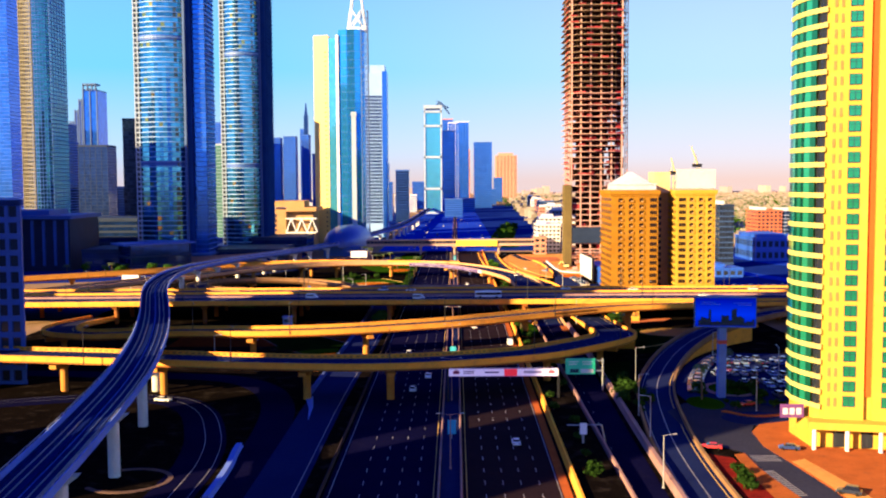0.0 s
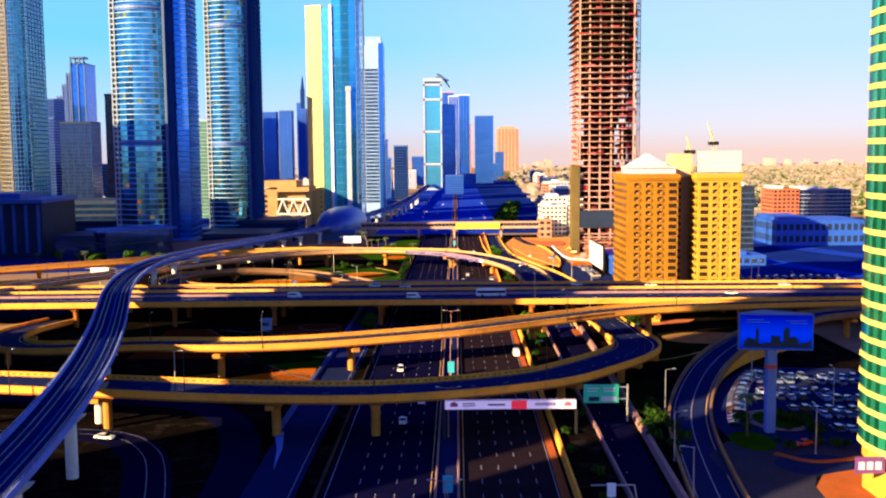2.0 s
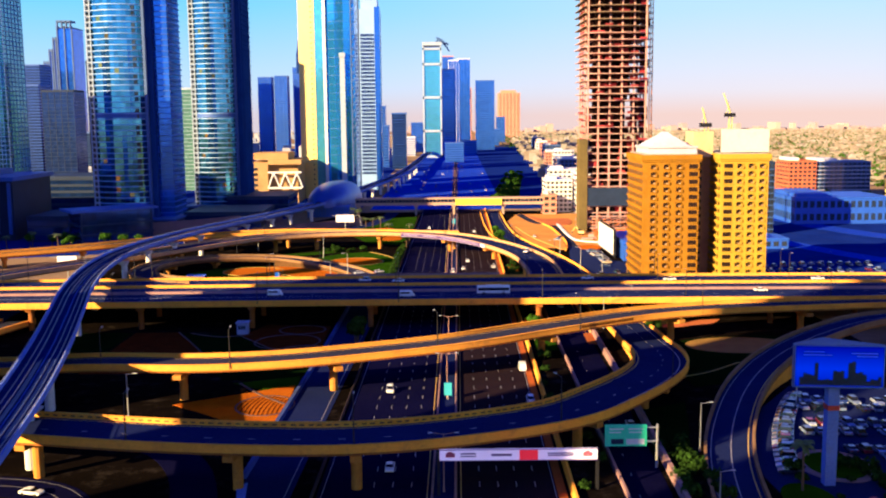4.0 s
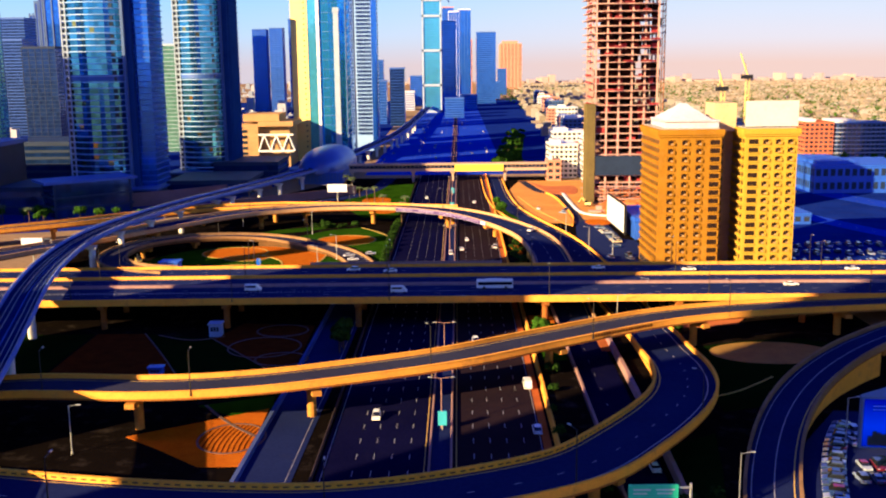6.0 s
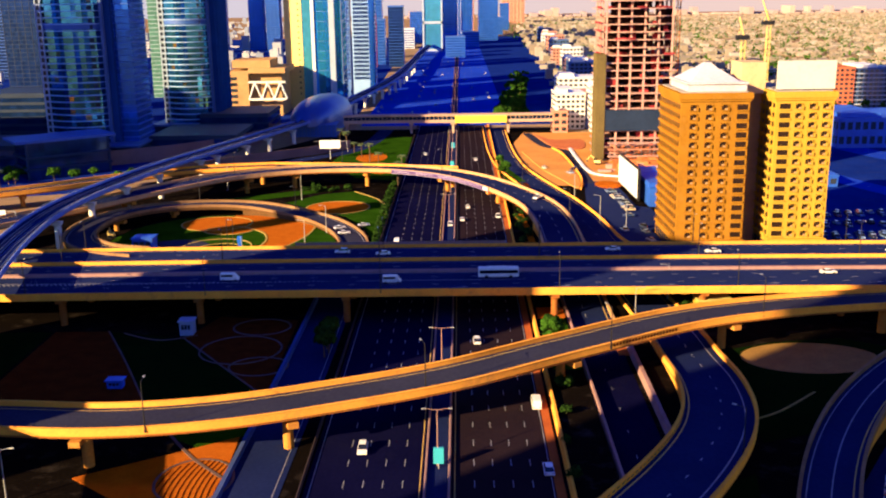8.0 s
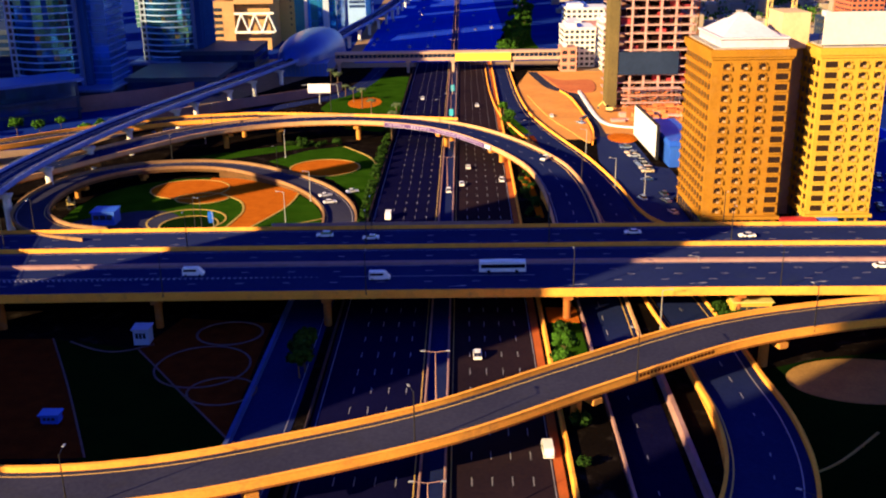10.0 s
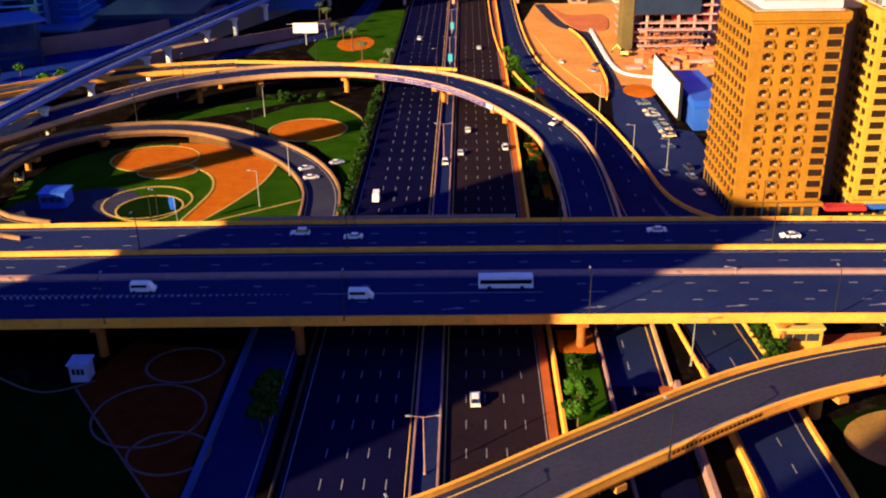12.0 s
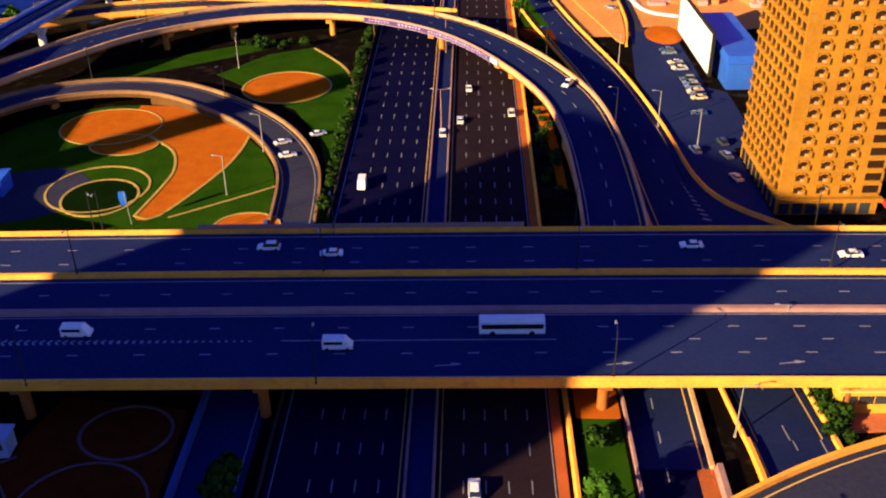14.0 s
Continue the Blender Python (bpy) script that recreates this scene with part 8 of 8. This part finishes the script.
place(wsuv, [(-27.5, 477, 9.37, 90), (hx(9.5, 556) - 3.4, 556, 0.12, 0), (14.5, 415, 0.12, 0), (31.6 - 3, 570, 0.12, 0), (45.5, 576, 6.7, 152), (hx(-10, 350), 350, 0.12, 180), (26.0, 340, 0.12, 0)])
place(white, [(61, 476.3, 9.37, 90), (92.6, 472, 9.37, 90), (hx(12, 565) - 1.0, 565, 0.12, 0), (-14, 474.2, 9.37, 90), (28, 640, 0.12, 0), (24, 720, 0.12, 0), (-5, 742, 0.12, 180), (48, 318, 0.12, 0), (hx(21, 230), 230, 0.12, 0), (hx(-6, 290), 290, 0.12, 180), (hx(-2, 310), 310, 0.12, 180), (-79, 278, 0.13, 255), (49, 466, 0.3, 180), (120, 446, 9.37, -90), (150, 470, 9.37, 90), (20, 655, 0.12, 0), (60, 690, 0.12, 0), (hx(14, 560), 590, 0.12, 0)])
place(taxi, [(84.5 + 0.2 * k, 622 - 5.2 * k, 0.1, 95) for k in (2, 3, 7, 8)] + [(84, 526, 0.1, 15)])
place(red, [(62.6, 224.5, 0.25, 75), (84.5, 268, 0.15, 110)])
rnd = random.Random(63)
far_cars = []
for k in range(46):
    y = 900 + 900 * rnd.random() ** 1.4
    lane = rnd.choice((-56, -52, -36, -32, -28, -14.4, -10.6, -6.8, 14.6, 18.3, 22.1, 36.5, 40.5))
    far_cars.append((hx(lane, y), y, 0.12, 180 if lane < 0 else 0))
place(wsuv, far_cars[0::3])
place(suv, far_cars[1::3])
place(sedan, far_cars[2::3])
rnd = random.Random(31)
spots = []
arc = shift([p for p in RISE if 285 < p[1] < 352], 11.5)
for k in range(int(length(arc) / 3.0)):
    (x, y, z), a = along(arc, 3.0 * k + 1)
    spots.append((x, y, 0.08, math.degrees(a)))
for r, (x0, y0, n) in enumerate(((88, 312, 11), (91, 318, 11), (94, 331, 10), (97, 337, 10), (93, 299, 12), (96, 293, 11), (97, 280, 10), (99, 274, 10))):
    for k in range(n):
        if rnd.random() < 0.86:
            spots.append((x0 + 2.9 * k, y0 - 0.4 * k + rnd.uniform(-0.3, 0.3), 0.08, 180 * (r % 2) + rnd.uniform(-4, 4)))
for k in range(14):
    if k not in (2, 3, 7, 8):
        spots.append((84.5 + 0.15 * k, 624 - 5.0 * k * 0.62, 0.1, 92 + rnd.uniform(-3, 3)))
spots += [(83.5, 568.5, 0.1, 90), (77, 543, 0.1, 10), (84.7, 539.5, 0.1, 15), (85.5, 548, 0.1, 10), (80.2, 223.5, 0.2, 75), (80.6, 191, 0.25, 60)]
for r in range(7):
    for k in range(13):
        if rnd.random() < 0.8:
            spots.append((148 + 4.6 * k + 1.5 * r, 512 + 9.5 * r + (4.6 if r % 2 else 0), 0.1, 180 * (r % 2) + rnd.uniform(-4, 4)))
spots += [(72, 672, 0.4, 40), (75, 682, 0.4, 120)]
place(sedan, spots[0::2])
place(suv, spots[1::2])
place(white, [(-36, 549, 0.9, -60), (-33.5, 541, 0.7, -70), (-27, 556, 0.3, -60)])

# ---------------- low-rise city to the horizon ----------------
rnd = random.Random(77)
M_CITY = palette("low_rise_render", [(0.27, 0.22, 0.16), (0.30, 0.25, 0.19), (0.24, 0.19, 0.14), (0.33, 0.29, 0.24), (0.20, 0.17, 0.13), (0.28, 0.23, 0.18), (0.18, 0.16, 0.14), (0.36, 0.33, 0.30)], 0.9, per="island")
# blue-greys with the shade between the western towers in them
M_CITYB = palette("shaded_render", [(0.25, 0.28, 0.36), (0.32, 0.34, 0.40), (0.20, 0.24, 0.34), (0.40, 0.40, 0.44)], 0.8, per="island")


def district(name, label, x_of, y0, y1, count, hmax, material, seed):
    rr = random.Random(seed)
    b = Build()
    for _ in range(count):
        t = rr.random() ** 0.75
        y = y0 + (y1 - y0) * t
        lo, hi = x_of(y)
        x = lo + (hi - lo) * rr.random()
        w, d = 6 + 9 * rr.random(), 6 + 8 * rr.random()
        h = 2.4 + rr.random() ** 2.6 * hmax
        b.box(x, y, 0, x + w, y + d, h)
        if rr.random() < 0.5:
            b.box(x + w * 0.2, y + d * 0.2, h, x + w * 0.55, y + d * 0.6, h + 2.2)
    return solo(name, b, material, label, "houses", kind="stuff", at=(x_of(y0)[0], y0, 0))


district("low_rise_houses", "sprawl of sunlit sandy low-rise houses to the horizon", lambda y: (190 + (y - 1050) * 0.03, 420 + 0.52 * y), 1060, 4400, 8200, 3.6, M_CITY, 1)
district("low_rise_houses", "sunlit low-rise houses east of the far highway", lambda y: (100 + (y - 900) * 0.05, 260 + 0.10 * y), 900, 3000, 1100, 12, M_CITY, 2)
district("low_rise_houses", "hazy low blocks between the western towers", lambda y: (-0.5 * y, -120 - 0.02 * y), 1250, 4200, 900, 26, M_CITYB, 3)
b = Build()
for k in range(130):
    x = -200 + 19 * k + rnd.random() * 30
    h = 6 + 30 * rnd.random() ** 4
    b.box(x, 4550 + rnd.random() * 100, 0, x + 12 + 18 * rnd.random(), 4690, h)
# pink-grey tones paint the horizon haze into the walls
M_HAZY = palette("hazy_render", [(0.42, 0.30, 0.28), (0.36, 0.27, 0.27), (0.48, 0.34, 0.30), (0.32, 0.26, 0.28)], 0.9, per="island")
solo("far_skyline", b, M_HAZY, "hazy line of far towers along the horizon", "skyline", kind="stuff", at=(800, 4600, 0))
b = Build()
for k in range(3400):
    y = 1080 + 2600 * rnd.random() ** 1.3
    x = 150 + (0.5 * y) * rnd.random()
    clump(b, x, y, 3.0, 3.2 + 2 * rnd.random(), 10, rnd)
solo("distant_trees", b, M_LEAF, "scattered distant trees among the low houses", "trees", kind="stuff", at=(500, 1500, 0))

# ---- nearer blocks on the eastern side ----
def block(name, label, x0, y0, x1, y1, h, wall, floors, bays, win=None, band=None, room=None):
    t = thing(name, ((x0 + x1) / 2, (y0 + y1) / 2, 0), label, "building")
    b = Build().box(x0, y0, 0, x1, y1, h)
    part("wall", b, wall, t)
    b = Build().box(x0 - 0.3, y0 - 0.3, h, x1 + 0.3, y1 + 0.3, h + 0.9)
    part("roof_parapet", b, wall, t)
    b = Build().box(x0 + 2, y0 + 3, h + 0.9, x0 + (x1 - x0) * 0.4, y1 - 3, h + 3.4)
    part("roof_room", b, room or B_WHITE, t)
    fh, bw = h / floors, (x1 - x0) / bays
    b = Build()
    for f in range(floors):
        for k in range(bays):
            b.box(x0 + bw * (k + 0.18), y0 - 0.08, fh * (f + 0.3), x0 + bw * (k + 0.82), y0 + 0.1, fh * (f + 0.82))
        for k in range(max(2, int((y1 - y0) / 4))):
            yy = y0 + 1 + 4 * k
            b.box(x0 - 0.08, yy, fh * (f + 0.3), x0 + 0.1, yy + 2.4, fh * (f + 0.82))
    part("window_panes", b, win or G_DARK, t, kind="stuff")
    if band:
        b = Build()
        for f in range(1, floors):
            b.box(x0 - 0.5, y0 - 0.5, fh * f - 0.2, x1 + 0.2, y0, fh * f + 0.25)
        part("ledge", b, band, t, kind="stuff")
    return t


block("apartment_block", "terracotta and grey apartment block beyond the car park", 306, 950, 330, 985, 32, B_REDBR, 9, 6)
block("apartment_block", "pale framed apartment block beyond the car park", 330, 952, 378, 985, 31, B_GREY, 9, 12, band=B_WHITE)
block("apartment_block", "golden angular block with slit windows", 372, 870, 440, 910, 28, B_GOLD, 6, 10)
block("apartment_block", "dark framed block behind the hotel", 196, 690, 206, 720, 44, B_DARK, 12, 5, band=B_GREY)
block("warehouse", "long low blue-clad hall behind the car park", 240, 748, 304, 800, 17, B_SHED, 2, 14, win=B_DARK, room=B_SHED)
block("warehouse", "small blue pavilion beside the car park", 176, 628, 194, 650, 5, B_SHED, 1, 4, room=B_SHED)
block("apartment_block", "white mid-rise block beside the far highway", 84, 850, 104, 880, 24, B_WHITE, 7, 6, band=B_WHITE)
block("apartment_block", "white mid-rise block behind the footbridge", 106, 835, 124, 860, 30, B_WHITE, 8, 5)
block("apartment_block", "cream mid-rise block along the far highway", 92, 900, 116, 930, 20, B_ORANGE, 6, 6)
block("apartment_block", "white stepped block along the far highway", 98, 960, 130, 990, 26, B_WHITE, 7, 8)
block("apartment_block", "salmon block along the far highway", 112, 1030, 140, 1060, 20, B_ORANGE, 6, 7)
block("apartment_block", "pale grey block along the far highway", 126, 1110, 160, 1140, 28, B_GREY, 8, 8)
block("footbridge_stair", "salmon stair tower at the footbridge end", 80, 832, 90, 846, 14, B_ORANGE, 3, 2)
for k in range(12):
    y = 1170 + 85 * k
    x = 130 + 5.0 * k + rnd.random() * 14
    block("apartment_block", "hazy mid-rise block along the far highway", x, y, x + 26, y + 26, 16 + 14 * rnd.random(), (B_WHITE, B_ORANGE, B_GREY)[k % 3], 5, 6)
